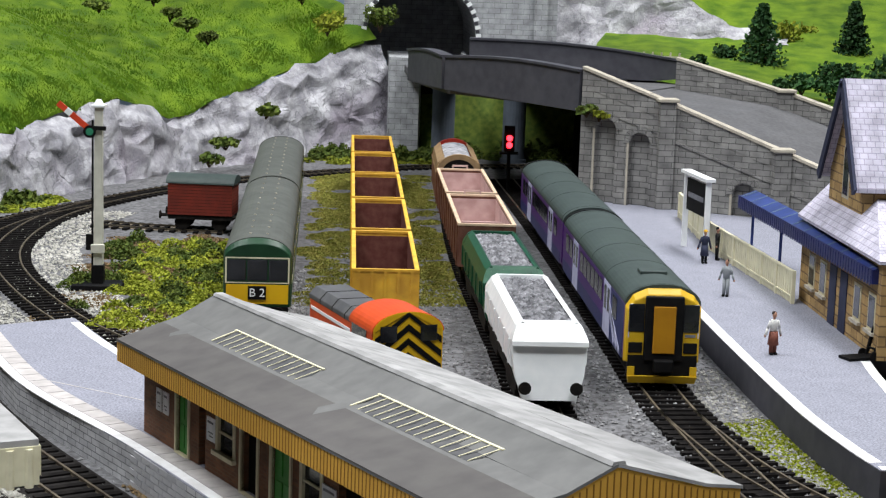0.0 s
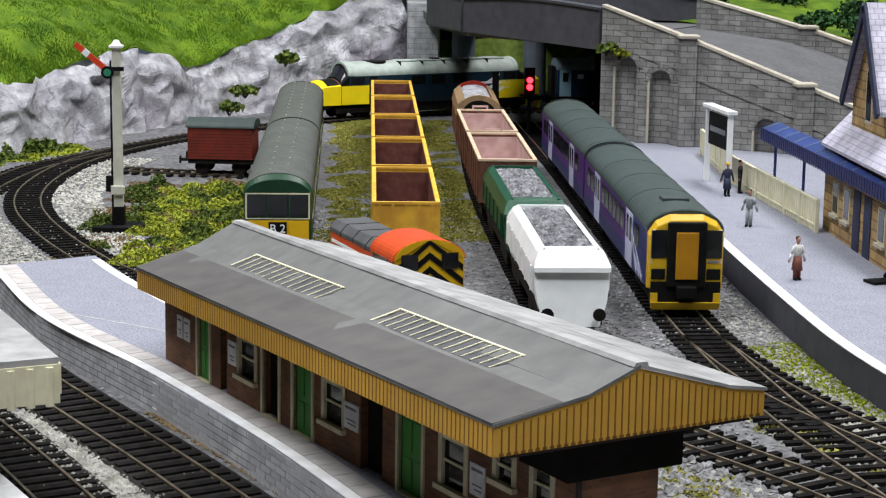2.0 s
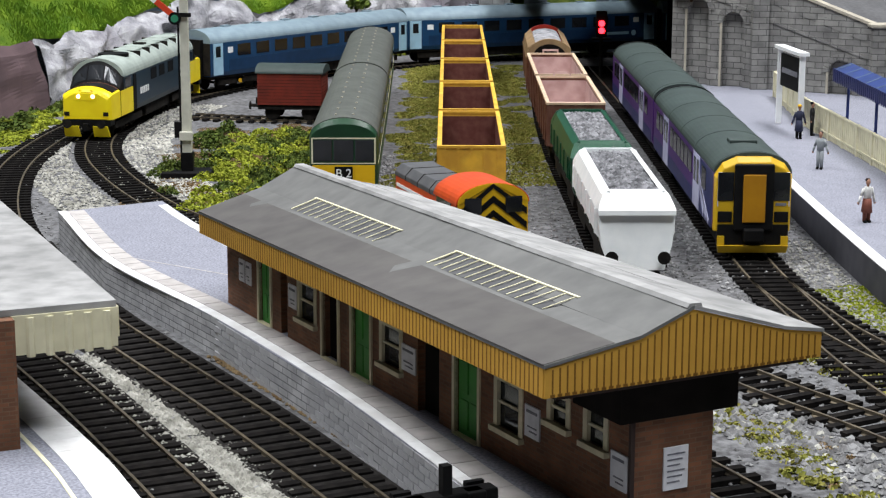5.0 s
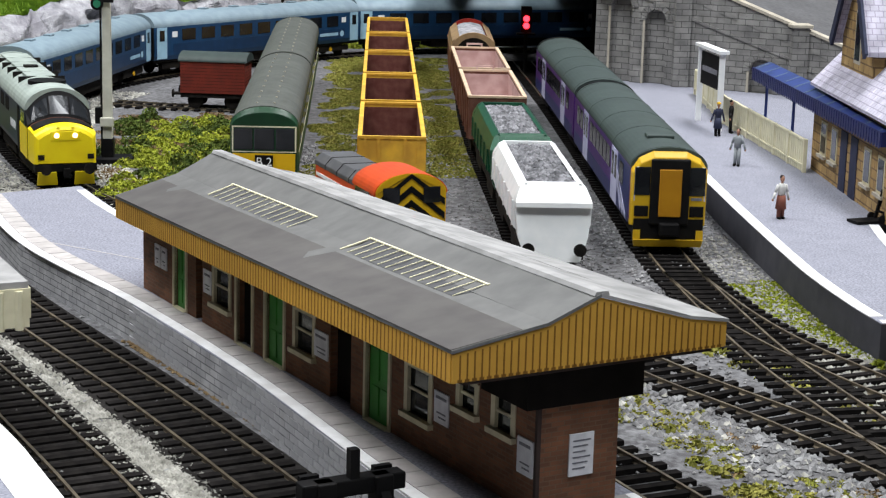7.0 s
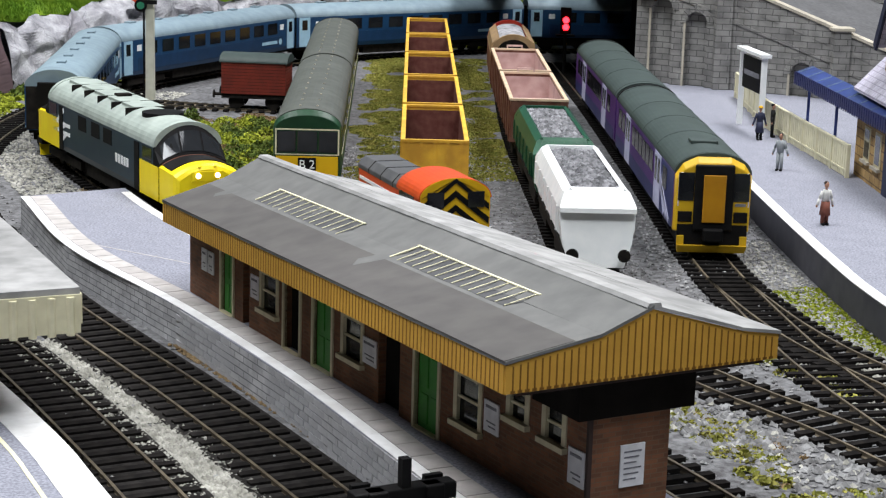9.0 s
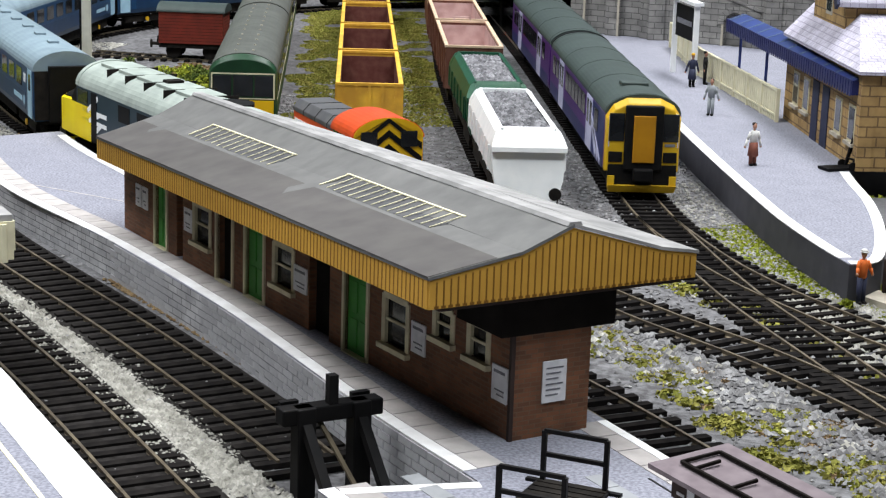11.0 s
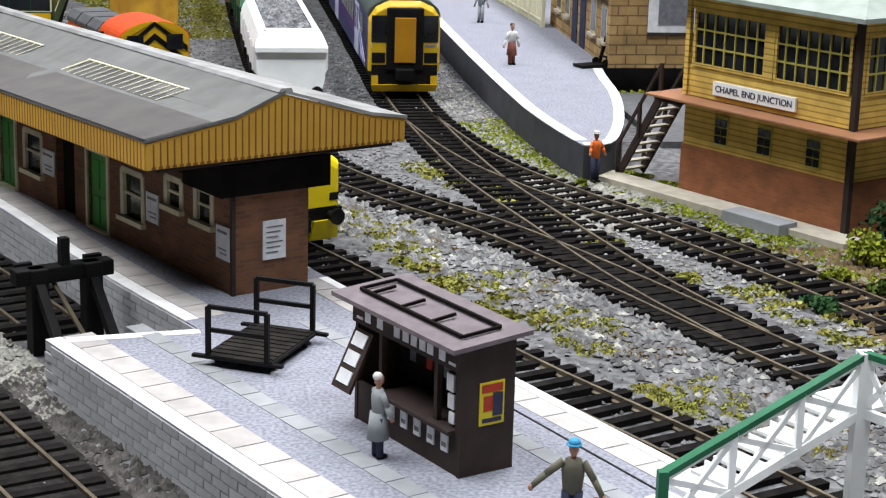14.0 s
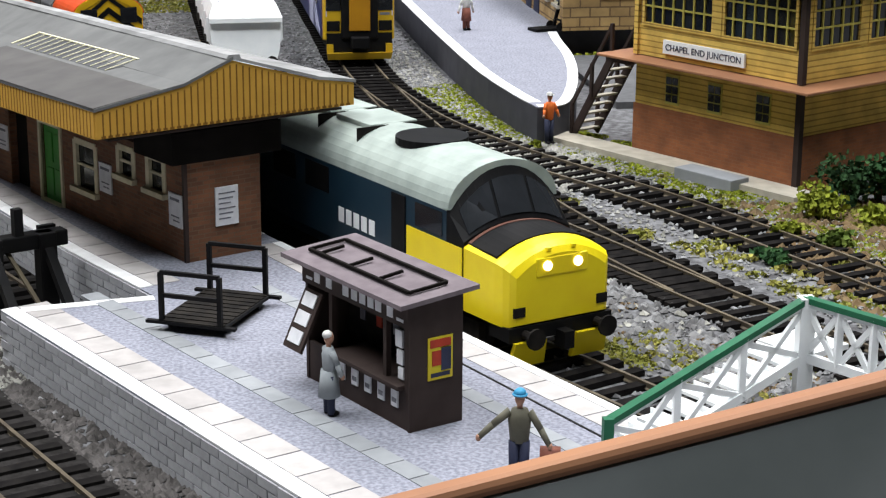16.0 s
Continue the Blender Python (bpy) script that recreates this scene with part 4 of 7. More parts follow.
strip_surface("rock_face", [r[2:] for r in rows], M["rock"], "grey cracked plaster rock cutting", "rock", 0.6, 2.0, 9)
strip_surface("rock_face_end", [r[:3] for r in rows], M["purplerock"], "dull purple rock wall", "rock", 0.2, 4.0, 6)
hill = [rows[-1]]
for d, up in ((5, 1.8), (12, 3.8), (22, 6.2), (38, 9.5), (60, 12)):
    hill.append([(x - 0.62 * d, y + 0.62 * d, GZ + h + up + 1.0 * hash_noise(x, y + d, 0.13)) for (x, y), h in zip(ROCK_BASE, ROCK_TOP)])
hillside = strip_surface("hillside", hill, M["grass"], "bright green static grass hillside above the cutting", "hillside", 0.45, 6.0, 6, True, freq=0.25)
# grass blades over the hill
gb = G()
for _ in range(60000):
    a, i = random.random() ** 1.5 * 3.2, random.random() * 9.4
    k, m = int(a), int(i)
    p = (Vector(hill[k][m]).lerp(Vector(hill[k][m + 1]), i - m)).lerp(Vector(hill[k + 1][m]).lerp(Vector(hill[k + 1][m + 1]), i - m), a - k)
    q = p * 0.25
    o = Vector((noise.noise(q + Vector((6, 0, 0))), noise.noise(q + Vector((0, 15, 0))), noise.noise(q + Vector((0, 0, 23)))))
    p = p + o * 0.45
    h, b = random.uniform(0.06, 0.17), random.uniform(-0.08, 0.08)
    gb.add([p + Vector((-0.06, 0, -0.1)), p + Vector((0.06, 0, -0.1)), p + Vector((b, random.uniform(-0.1, 0.1), h))], [(0, 1, 2)])
tagged(part("static_grass", gb, M["blade"]), "tufts of bright green static grass", "grass", kind="stuff")


def bush(name, x, y, z, r, h, material, label, n=None, leaf=0.16):
    t = thing(name, x, y, z, 0, label, "bush")
    g = G()
    lobes = [(random.uniform(-0.5, 0.5) * r, random.uniform(-0.5, 0.5) * r, random.uniform(0.35, 0.75) * h, random.uniform(0.4, 0.65) * r) for _ in range(6)]
    for _ in range(n or int(260 * r)):
        lx, ly, lz, lr = random.choice(lobes)
        d = Vector((random.gauss(0, 1), random.gauss(0, 1), random.gauss(0, 1))).normalized() * lr * random.uniform(0.6, 1.1)
        g.leaf((lx + d.x, ly + d.y, max(0.02, lz + d.z * h / r * 0.6)), leaf * random.uniform(0.6, 1.4))
    part("foliage", g, M[material], t)
    st = G()
    for k in range(5):
        lx, ly, lz, _ = lobes[k]
        st.rod((0, 0, -0.2), (lx, ly, lz), 0.06, 0.02, 5)
    part("stem", st, M["bark"], t)
    return t


for x, y, z, r, h, m in ((-26.2, 75.5, 10.8, 1.0, 0.9, "bush"), (-24.7, 72.5, 9.8, 1.0, 0.9, "bush"), (-23.2, 70.2, 9.2, 1.0, 0.9, "bush"), (-21.6, 68.6, 8.4, 0.9, 0.8, "bush"), (-31, 73, 11.2, 1.6, 0.9, "bush"), (-29.5, 70, 10.4, 1.2, 0.7, "bush"), (-15.2, 77.5, 11.2, 1.4, 1.0, "bush"), (-13.2, 75.0, 9.0, 1.3, 1.6, "limebush"), (-17.2, 64.6, 3.6, 1.1, 0.8, "bush"), (-19.8, 62.2, 1.6, 1.1, 0.8, "bush"), (-20.8, 60.4, 0.6, 1.0, 0.8, "bush"), (-9.2, 77, 9.3, 1.5, 1.9, "bush"), (-20, 88, 14.5, 1.6, 1.0, "bush")):
    bush("hill_bush", x, y, z, r, h, m, "dark brown-green bush on the grassy hillside")

# stone abutment and road bridge
ab = thing("bridge_abutment", label="pale stone bridge abutment beside the rock face", category="abutment", kind="structure")
part("stonework", G().prism_z([(-8.5, 74.6), (-6.2, 74.4), (-6.0, 76), (-6.0, 84), (-8.5, 84)], GZ, 7.4), M["greystone"], ab)


def girder(name, a, b, z0, z1, rise, label):
    """A plate girder whose top edge rises to the middle."""
    t = thing(name, label=label, category="bridge girder", kind="structure")
    a, b = Vector((*a, 0)), Vector((*b, 0))
    n = (b - a).cross(Vector((0, 0, 1))).normalized() * 0.3
    rings = []
    for k in range(13):
        f = k / 12
        p = a.lerp(b, f)
        top = lerp(z1[0], z1[1], f) + rise * math.sin(math.pi * f)
        bot = lerp(z0[0], z0[1], f)
        rings.append([p - n + Vector((0, 0, bot)), p + n + Vector((0, 0, bot)), p + n + Vector((0, 0, top)), p - n + Vector((0, 0, top))])
    part("web", G().loft(rings), M["girder"], t)
    fl = [[p + Vector((0, 0, 0.02)) for p in (r[3] - n * 0.4, r[2] + n * 0.4)] + [p + Vector((0, 0, 0.16)) for p in (r[2] + n * 0.4, r[3] - n * 0.4)] for r in rings]
    part("flange", G().loft(fl), M["girder"], t)
    return t


girder("bridge_girder", (2.3, 44.0), (-5.2, 53.0), (6.3, 6.7), (8.6, 8.7), 0.25, "dark grey plate girder of the road bridge")
girder("bridge_girder", (-5.3, 53.2), (-7.2, 61.8), (6.7, 6.6), (8.7, 8.6), 0.2, "dark grey plate girder of the road bridge")
girder("bridge_girder", (11.9, 62.0), (-3.2, 63.5), (7.0, 7.2), (8.3, 9.4), 0.35, "dark grey plate girder on the far side of the road")
deck = thing("bridge_deck", label="grey road deck across the railway, extended back to shade the space below", category="road", kind="structure")
# slab carried back to y 80 to cast shade; notch lets light through
part("slab", G().prism_z([(2.2, 44.3), (12.1, 61.8), (12.1, 80), (0.5, 80), (0.5, 63.2), (-3.0, 63.4), (-3, 80), (-7.5, 80), (-7, 61.8), (-5.1, 53.2)], 6.4, 6.9), M["road"], deck)
for x, y in ((-4.35, 73.6), (1.0, 73.6)):
    p = thing("bridge_pier", x, y, GZ, 0, "grey steel column under the road bridge", "column")
    part("column", G().rod((0, 0, 0), (0, 0, 6.7), 0.86, n=24), M["pier"], p)
    part("base", G().rod((0, 0, 0), (0, 0, 0.3), 1.0, n=20), M["pier"], p)

# tunnel portal above
portal = thing("tunnel_portal", label="pale stone tunnel portal with dark arch over the road", category="tunnel portal", kind="structure")
arch = [(-10.3, 7.0)] + [(-6.05 - 4.25 * math.cos(math.pi * k / 16), 8.9 + 4.25 * math.sin(math.pi * k / 16)) for k in range(17)] + [(-1.8, 7.0)]
outer = [(-11.0, 7.0), (-11.0, 15.0), (4.4, 15.0), (4.4, 7.0)]
g = G()
for k in range(len(arch) - 1):
    (xa, za), (xb, zb) = arch[k], arch[k + 1]
    g.add([(xa, 78, za), (xb, 78, zb), (xb, 78, 15.0), (xa, 78, 15.0)], [(0, 1, 2, 3)])
g.box(-12.0, -10.3, 78, 79, 7, 15.0).box(-1.8, 4.4, 78, 79, 6.5, 15.0)
part("stonework", g, M["greystone"], portal)
for k in range(44):
    t0, t1 = math.pi * (k + 0.06) / 44, math.pi * (k + 0.94) / 44
    out = 4.62 if k % 2 else 4.5
    stone_ = G().loft([[(-6.05 - r * math.cos(t), y, 8.9 + r * math.sin(t)) for t, r in ((t0, 4.22), (t1, 4.22), (t1, out), (t0, out))] for y in (77.8, 78.1)])
    part("arch_stone", stone_, M["white"] if k % 2 else M["girder"], portal)
part("lining", G().loft([[(x, 78.2, z) for x, z in arch], [(x, 95, z) for x, z in arch]], closed=False, caps=False).box(-11, 4, 94.9, 95.2, 6, 15), M["greystone"], portal, "grey stone tunnel lining")
part("pilaster", G().box(2.6, 3.6, 77.5, 78.1, 6.5, 15), M["greystone"], portal)

# retaining wall with road ramp
WALL = [(2.25, 43.8), (6.9, 41.2), (12.9, 37.6), (18.5, 34.2)]
WTOP = [8.8, 7.1, 4.75, 2.6]


def stone_wall(name, label, pts, tops, base, arches=(), coping=True, band=None):
    t = thing(name, label=label, category="wall", kind="structure")
    for k in range(len(pts) - 1):
        (xa, ya), (xb, yb) = pts[k], pts[k + 1]
        L = math.hypot(xb - xa, yb - ya)
        dx, dy = (xb - xa) / L, (yb - ya) / L
        nx_, ny_ = dy, -dx

        def P(s, off, z):
            return (xa + dx * s - nx_ * off, ya + dy * s - ny_ * off, z)

        def blk(g, s0, s1, o0, o1, zb0, zb1, zt0, zt1):
            g.loft([[P(s0, o0, zb0), P(s1, o0, zb1), P(s1, o1, zb1), P(s0, o1, zb0)], [P(s0, o0, zt0), P(s1, o0, zt1), P(s1, o1, zt1), P(s0, o1, zt0)]])

        def T(s):
            return lerp(tops[k], tops[k + 1], s / L)

        g = G()
        cuts = sorted(a[1:] for a in arches if a[0] == k)
        s = 0.0
        for s0, s1, zt in cuts:
            blk(g, s, s0, 0, 0.5, base, base, T(s), T(s0))
            n = 8
            for j in range(n):
                a, b = s0 + (s1 - s0) * j / n, s0 + (s1 - s0) * (j + 1) / n
                r = (s1 - s0) / 2
                za, zb = (zt - r + math.sqrt(max(0, r * r - (q - s0 - r) ** 2)) for q in (a, b))
                blk(g, a, b, 0, 0.5, za, zb, T(a), T(b))
            s = s1
        blk(g, s, L, 0, 0.5, base, base, T(s), T(L))
        part("stonework", g, M["stone"], t)
        for s0, s1, zt in cuts:
            r = (s1 - s0) / 2
            rg = G()
            for j in range(9):
                t0, t1 = math.pi * (j + 0.04) / 9, math.pi * (j + 0.96) / 9
                rg.loft([[P(s0 + r - q * math.cos(tt), o, zt - r + q * math.sin(tt)) for tt, q in ((t0, r + 0.02), (t1, r + 0.02), (t1, r + 0.38), (t0, r + 0.38))] for o in (-0.07, 0.1)])
            part("arch_ring", rg, M["stone"], t)
            bg = G()
            blk(bg, s0 - 0.1, s1 + 0.1, 0.42, 0.48, base, base, zt, zt)
            part("arch_infill", bg, M["stone"], t, "stone back of a blind arch")
            pg = G()
            blk(pg, s0 - 0.14, s0 - 0.02, -0.05, 0.1, base, base, zt - r, zt - r)
            part("arch_jamb", pg, M["coping"], t)
        c = G()
        m = max(1, int(L / 0.9))
        for j in range(m):
            a, b = L * j / m + 0.01, L * (j + 1) / m - 0.01
            blk(c, a, b, -0.1, 0.6, T(a), T(b), T(a) + 0.16, T(b) + 0.16)
        part("coping", c, M["coping"], t, "pale coping stones")
        bb = G()
        blk(bb, 0, L, -0.07, 0.05, T(0) - 2.1, T(L) - 1.9, T(0) - 1.95, T(L) - 1.75)
        part("string_course", bb, M["stone"], t)
        for s0 in np.arange(0.8, L - 1.2, 1.5):
            pn = G()
            blk(pn, s0, s0 + 1.0, -0.03, 0.05, T(s0) - 1.0, T(s0 + 1) - 1.0, T(s0) - 0.55, T(s0 + 1) - 0.55)
            part("raised_panel", pn, M["stone"], t)
        part("pilaster", G().prism_z([(xb - 0.45, yb - 0.45), (xb + 0.45, yb - 0.45), (xb + 0.45, yb + 0.45), (xb - 0.45, yb + 0.45)], base, tops[k + 1] + 0.1), M["stone"], t)
        part("pier_cap", G().prism_z([(xb - 0.62, yb - 0.62), (xb + 0.62, yb - 0.62), (xb + 0.62, yb + 0.62), (xb - 0.62, yb + 0.62)], tops[k + 1] + 0.1, tops[k + 1] + 0.3), M["coping"], t, bevel=0.05)
    return t


stone_wall("retaining_wall", "grey stone retaining wall with blind arches and sloping parapet", WALL, WTOP, GZ, [(0, 0.95, 2.25, 6.0), (0, 3.1, 4.4, 5.3), (1, 4.2, 5.6, 2.9)])
stone_wall("far_parapet", "grey stone parapet on the far side of the road ramp", [(10.1, 57), (16.3, 52), (24, 46)], [8.8, 7.1, 4.6], 2.0)
road = thing("ramp_road", label="grey road ramp climbing to the bridge", category="road", kind="structure")
part("surface", G().loft([[(2.5, 44.2, 6.9), (11.5, 60, 6.9), (11.5, 60, 6.3), (2.5, 44.2, 6.3)], [(7.2, 41.6, 6.2), (16, 52, 6.2), (16, 52, 5.6), (7.2, 41.6, 5.6)], [(13.2, 38.1, 3.8), (23, 47, 3.8), (23, 47, 3.2), (13.2, 38.1, 3.2)], [(30, 28, 0.6), (40, 38, 0.6), (40, 38, 0), (30, 28, 0)]]), M["road"], road)

# land behind the road
land = []
for d, h in ((0, 5.6), (6, 6.6), (14, 7.4), (24, 9.5), (40, 14)):
    land.append([(x + 0.25 * d, y + d, z0 + h - 5.6) for x, y, z0 in ((4.5, 64, 7.2), (9, 62.5, 7.2), (14, 58, 6.4), (18, 53.5, 5.6), (24, 47.5, 4.4), (34, 40, 3.2), (50, 32, 3), (74, 20, 3))])
strip_surface("field_slope", land, M["grass"], "green grass slope behind the road ramp", "hillside", 0.3, 8.0, 5, True, freq=0.25)
strip_surface("rock_outcrop", [[(3.5, 79, 6), (9, 78.5, 7), (14, 77, 7.2), (18, 76, 8), (22, 76, 9)], [(3.5, 80, 9.5), (9, 80, 9.5), (14, 79, 9.5), (18, 77.5, 9.2), (22, 77, 9.2)], [(3.5, 81, 15), (9, 81, 14), (14, 80, 12.5), (18, 79, 10.5), (22, 78.5, 9.5)]], M["rock"], "blue-grey rock outcrop behind the field", "rock", 0.5, 12, 7)
strip_surface("far_hill", [[(4, 82, 10), (14, 82, 10), (24, 82, 8), (40, 74, 7), (74, 60, 6)], [(4, 95, 17), (14, 95, 17), (24, 95, 15), (40, 88, 13), (74, 72, 12)], [(4, 108, 20), (14, 108, 20), (24, 108, 19), (40, 105, 18), (74, 95, 17)]], M["grass"], "green far hill", "hillside", 0.5, 14, 5, True, freq=0.2)


def tree(x, y, z, h, r, label, conifer=True):
    t = thing("fir_tree" if conifer else "round_tree", x, y, z, 0, label, "tree")
    part("trunk", G().rod((0, 0, -0.3), (0.05, 0, h * 0.9), 0.16, 0.04, 8), M["bark"], t)
    g, limbs = G(), G()
    for k in range(16 if conifer else 12):
        f = (k + 1) / (17 if conifer else 13)
        zz = h * (0.12 + 0.86 * f)
        rr = r * ((1 - f) * 0.95 + 0.08) if conifer else r * math.sqrt(max(0.05, 1 - (2 * f - 1.0) ** 2)) * random.uniform(0.8, 1.1)
        for j in range(6):
            a = j * 1.047 + k * 0.5 + random.uniform(-0.2, 0.2)
            tip = Vector((rr * math.cos(a), rr * math.sin(a), zz - (0.1 if conifer else -0.1) * rr))
            limbs.rod((0, 0, zz), tip, 0.05, 0.015, 4)
            for _ in range(26):
                q = random.uniform(0.3, 1.08)
                p = Vector((0, 0, zz)).lerp(tip, q)
                s = 0.22 * rr + 0.06
                g.leaf((p.x + random.uniform(-s, s), p.y + random.uniform(-s, s), p.z + random.uniform(-s, s) * 0.8), random.uniform(0.1, 0.22))
    part("limbs", limbs, M["bark"], t)
    part("crown", g, M["pine"], t)
    return t


tree(18.6, 70, 6.7, 6.0, 1.9, "dark green model fir tree in the field")
tree(26.5, 74, 7.0, 6.0, 1.6, "dark green model fir tree by the backdrop")
tree(23.4, 66, 4.6, 3.8, 2.0, "dark round model tree beside the road", False)
tree(27.5, 66, 4.6, 4.6, 2.0, "dark round model tree beside the road", False)
for x, y, z, r, h, m in ((17.2, 57, 6.8, 1.0, 1.0, "pine"), (18.8, 58, 6.8, 1.1, 1.2, "pine"), (20.6, 57.5, 6.5, 1.2, 1.5, "pine"), (13.4, 66, 7.6, 0.9, 1.1, "pine"), (16.6, 72, 7.9, 1.2, 1.3, "pine"), (22.3, 78, 8.8, 1.2, 2.2, "limebush"), (24.2, 80, 9.0, 1.0, 1.6, "limebush"), (13.0, 59.4, 6.7, 0.9, 0.8, "bush"), (2.5, 43.4, 6.2, 0.7, 0.6, "bush"), (3.2, 42.9, 6.0, 0.5, 0.4, "limebush"), (11.6, 58.6, 6.8, 0.8, 0.6, "limebush")):
    bush("field_bush", x, y, z, r, h, m, "green bush beside the road ramp")
fence = thing("field_fence", label="weathered grey post and rail fence", category="fence")
for k in range(9):
    x, y = lerp(7.5, 12.6, k / 8), lerp(71, 70, k / 8)
    part("post", G().box(x - 0.06, x + 0.06, y - 0.06, y + 0.06, 7.2, 8.6), M["coping"], fence)
for z in (7.9, 8.3):
    part("rail", G().beam((7.5, 70.9, z), (12.6, 69.9, z), 0.06, 0.1), M["coping"], fence)
clumps("lineside_bushes", "dark green bushes under the road bridge", M["bush"], spread(60, rect(-3.2, 9, 74.5, 76.5), (0.5, 1.0), (0.5, 1.8)), 0.16, 75)
strip_surface("shaded_bank", [[(-6, 75.6, GZ), (0, 75.6, GZ), (9, 75.6, GZ)], [(-6, 76.4, 2.4), (0, 76.4, 2.6), (9, 76.2, 2.6)], [(-6, 76.9, 4.6), (0, 76.9, 4.8), (9, 76.9, 4.8)]], M["bush"], "grassy bank in the shade of the bridge", "bank", 0.25, 21, 6, True)
# near-black walls and roof added as shade under the bridge, and the sheet behind everything
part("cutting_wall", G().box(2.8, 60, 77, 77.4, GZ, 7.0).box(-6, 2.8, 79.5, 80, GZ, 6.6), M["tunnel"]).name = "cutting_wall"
tagged(bpy.data.objects["cutting_wall"], "near-black wall standing in for shade behind the railway cutting", "wall", kind="structure")
tagged(part("under_bridge_wall", G().box(4.2, 60, 62.6, 63.0, GZ, 6.4), M["tunnel"]), "near-black wall standing in for shade below the road", "wall", kind="structure")
tagged(part("added_shade_roof", G().box(4.2, 110, 63, 77, 6.0, 6.3), M["tunnel"]), "added near-black roof that keeps light off the hidden track", "roof", kind="structure")
tagged(part("backdrop", G().box(-74, 74, 109, 109.4, -4, 60), M["backdrop"]), "painted blue-grey backdrop board", "backdrop", kind="structure")
hall = part("hall_wall", G().box(-250, 250, -250, -248, -75, 170).box(-250, 250, 248, 250, -75, 170).box(-250, -248, -248, 248, -75, 170).box(248, 250, -248, 248, -75, 170), M["hall"])
tagged(hall, "plain exhibition hall walls", "wall", kind="structure")
tagged(part("ceiling", G().box(-250, 250, -250, 250, 170, 172), M["hall"]), "plain hall ceiling", "ceiling", kind="structure")
tagged(part("floor", G().box(-250, 250, -250, 250, -77, -75), M["hall"]), "plain hall floor", "floor", kind="structure")

# ---- rolling stock ----
def roof_curve(w, zs, zt, n=20):
    return [(w / 2 * math.cos(math.pi * k / n), zs + (zt - zs) * math.sin(math.pi * k / n)) for k in range(n + 1)]


def wheelset(parent, y, r=0.48, name="wheelset"):
    g = G()
    for x in (-0.66, 0.66):
        g.rod((x - 0.06, y, r), (x + 0.06, y, r), r, n=16)
    g.rod((-0.66, y, r), (0.66, y, r), 0.08)
    return part(name, g, M["under"], parent)


def bogie(parent, y, base=2.6, w=2.2):
    b = part("bogie", G().box(-w / 2, -w / 2 + 0.16, y - base / 2 - 0.6, y + base / 2 + 0.6, 0.42, 0.78).box(w / 2 - 0.16, w / 2, y - base / 2 - 0.6, y + base / 2 + 0.6, 0.42, 0.78).box(-w / 2, w / 2, y - 0.3, y + 0.3, 0.5, 0.85), M["under"], parent)
    for d in (-base / 2, base / 2):
        wheelset(b, y + d)
    return b


def buffers(parent, y, sgn, z=1.0, m="under"):
    for x in (-0.87, 0.87):
        part("buffer", G().rod((x, y, z), (x, y + sgn * 0.4, z), 0.09, n=10).rod((x, y + sgn * 0.4, z), (x, y + sgn * 0.46, z), 0.22, n=12), M[m], parent)


def side_boxes(parent, name, mt, x, spans, z0, z1, t=0.02, label="", sides=(-1, 1)):
    for sg in sides:
        for y0, y1 in spans:
            part(name, G().box(*sorted((sg * x, sg * (x + t))), y0, y1, z0, z1), M[mt], parent, label)


def body_shell(parent, L, w, z0, zs, zt, side, roof, name="body", y0=None, y1=None):
    y0, y1 = (-L / 2 if y0 is None else y0), (L / 2 if y1 is None else y1)
    prof = [(-w / 2 + 0.08, z0), (w / 2 - 0.08, z0), (w / 2, z0 + 0.25), (w / 2, zs), (-w / 2, zs), (-w / 2, z0 + 0.25)]
    b = part(name, G().prism_y(prof, y0, y1), M[side], parent)
    r = part("roof", G().prism_y([(x * 1.0, z) for x, z in roof_curve(w, zs, zt)], y0, y1), M[roof], parent, smooth=False)
    return b, r


def arrow_sign(parent, x, yc, zc, h, sg):
    """Two crossing bars and two slanted strokes, a plain white emblem."""
    g = G()
    for dz in (-0.13 * h, 0.13 * h):
        g.box(*sorted((sg * x, sg * (x + 0.012))), yc - 0.9 * h, yc + 0.9 * h, zc + dz - 0.055 * h, zc + dz + 0.055 * h)
    for a, b in (((-0.5, 0.13), (0.25, 0.55)), ((-0.4, -0.13), (0.4, 0.13)), ((-0.25, -0.55), (0.5, -0.13))):
        g.beam((sg * (x + 0.006), yc + sg * a[0] * h, zc + a[1] * h), (sg * (x + 0.006), yc + sg * b[0] * h, zc + b[1] * h), 0.014, 0.13 * h)
    return part("emblem", g, M["white"], parent, "plain white emblem of crossed bars")


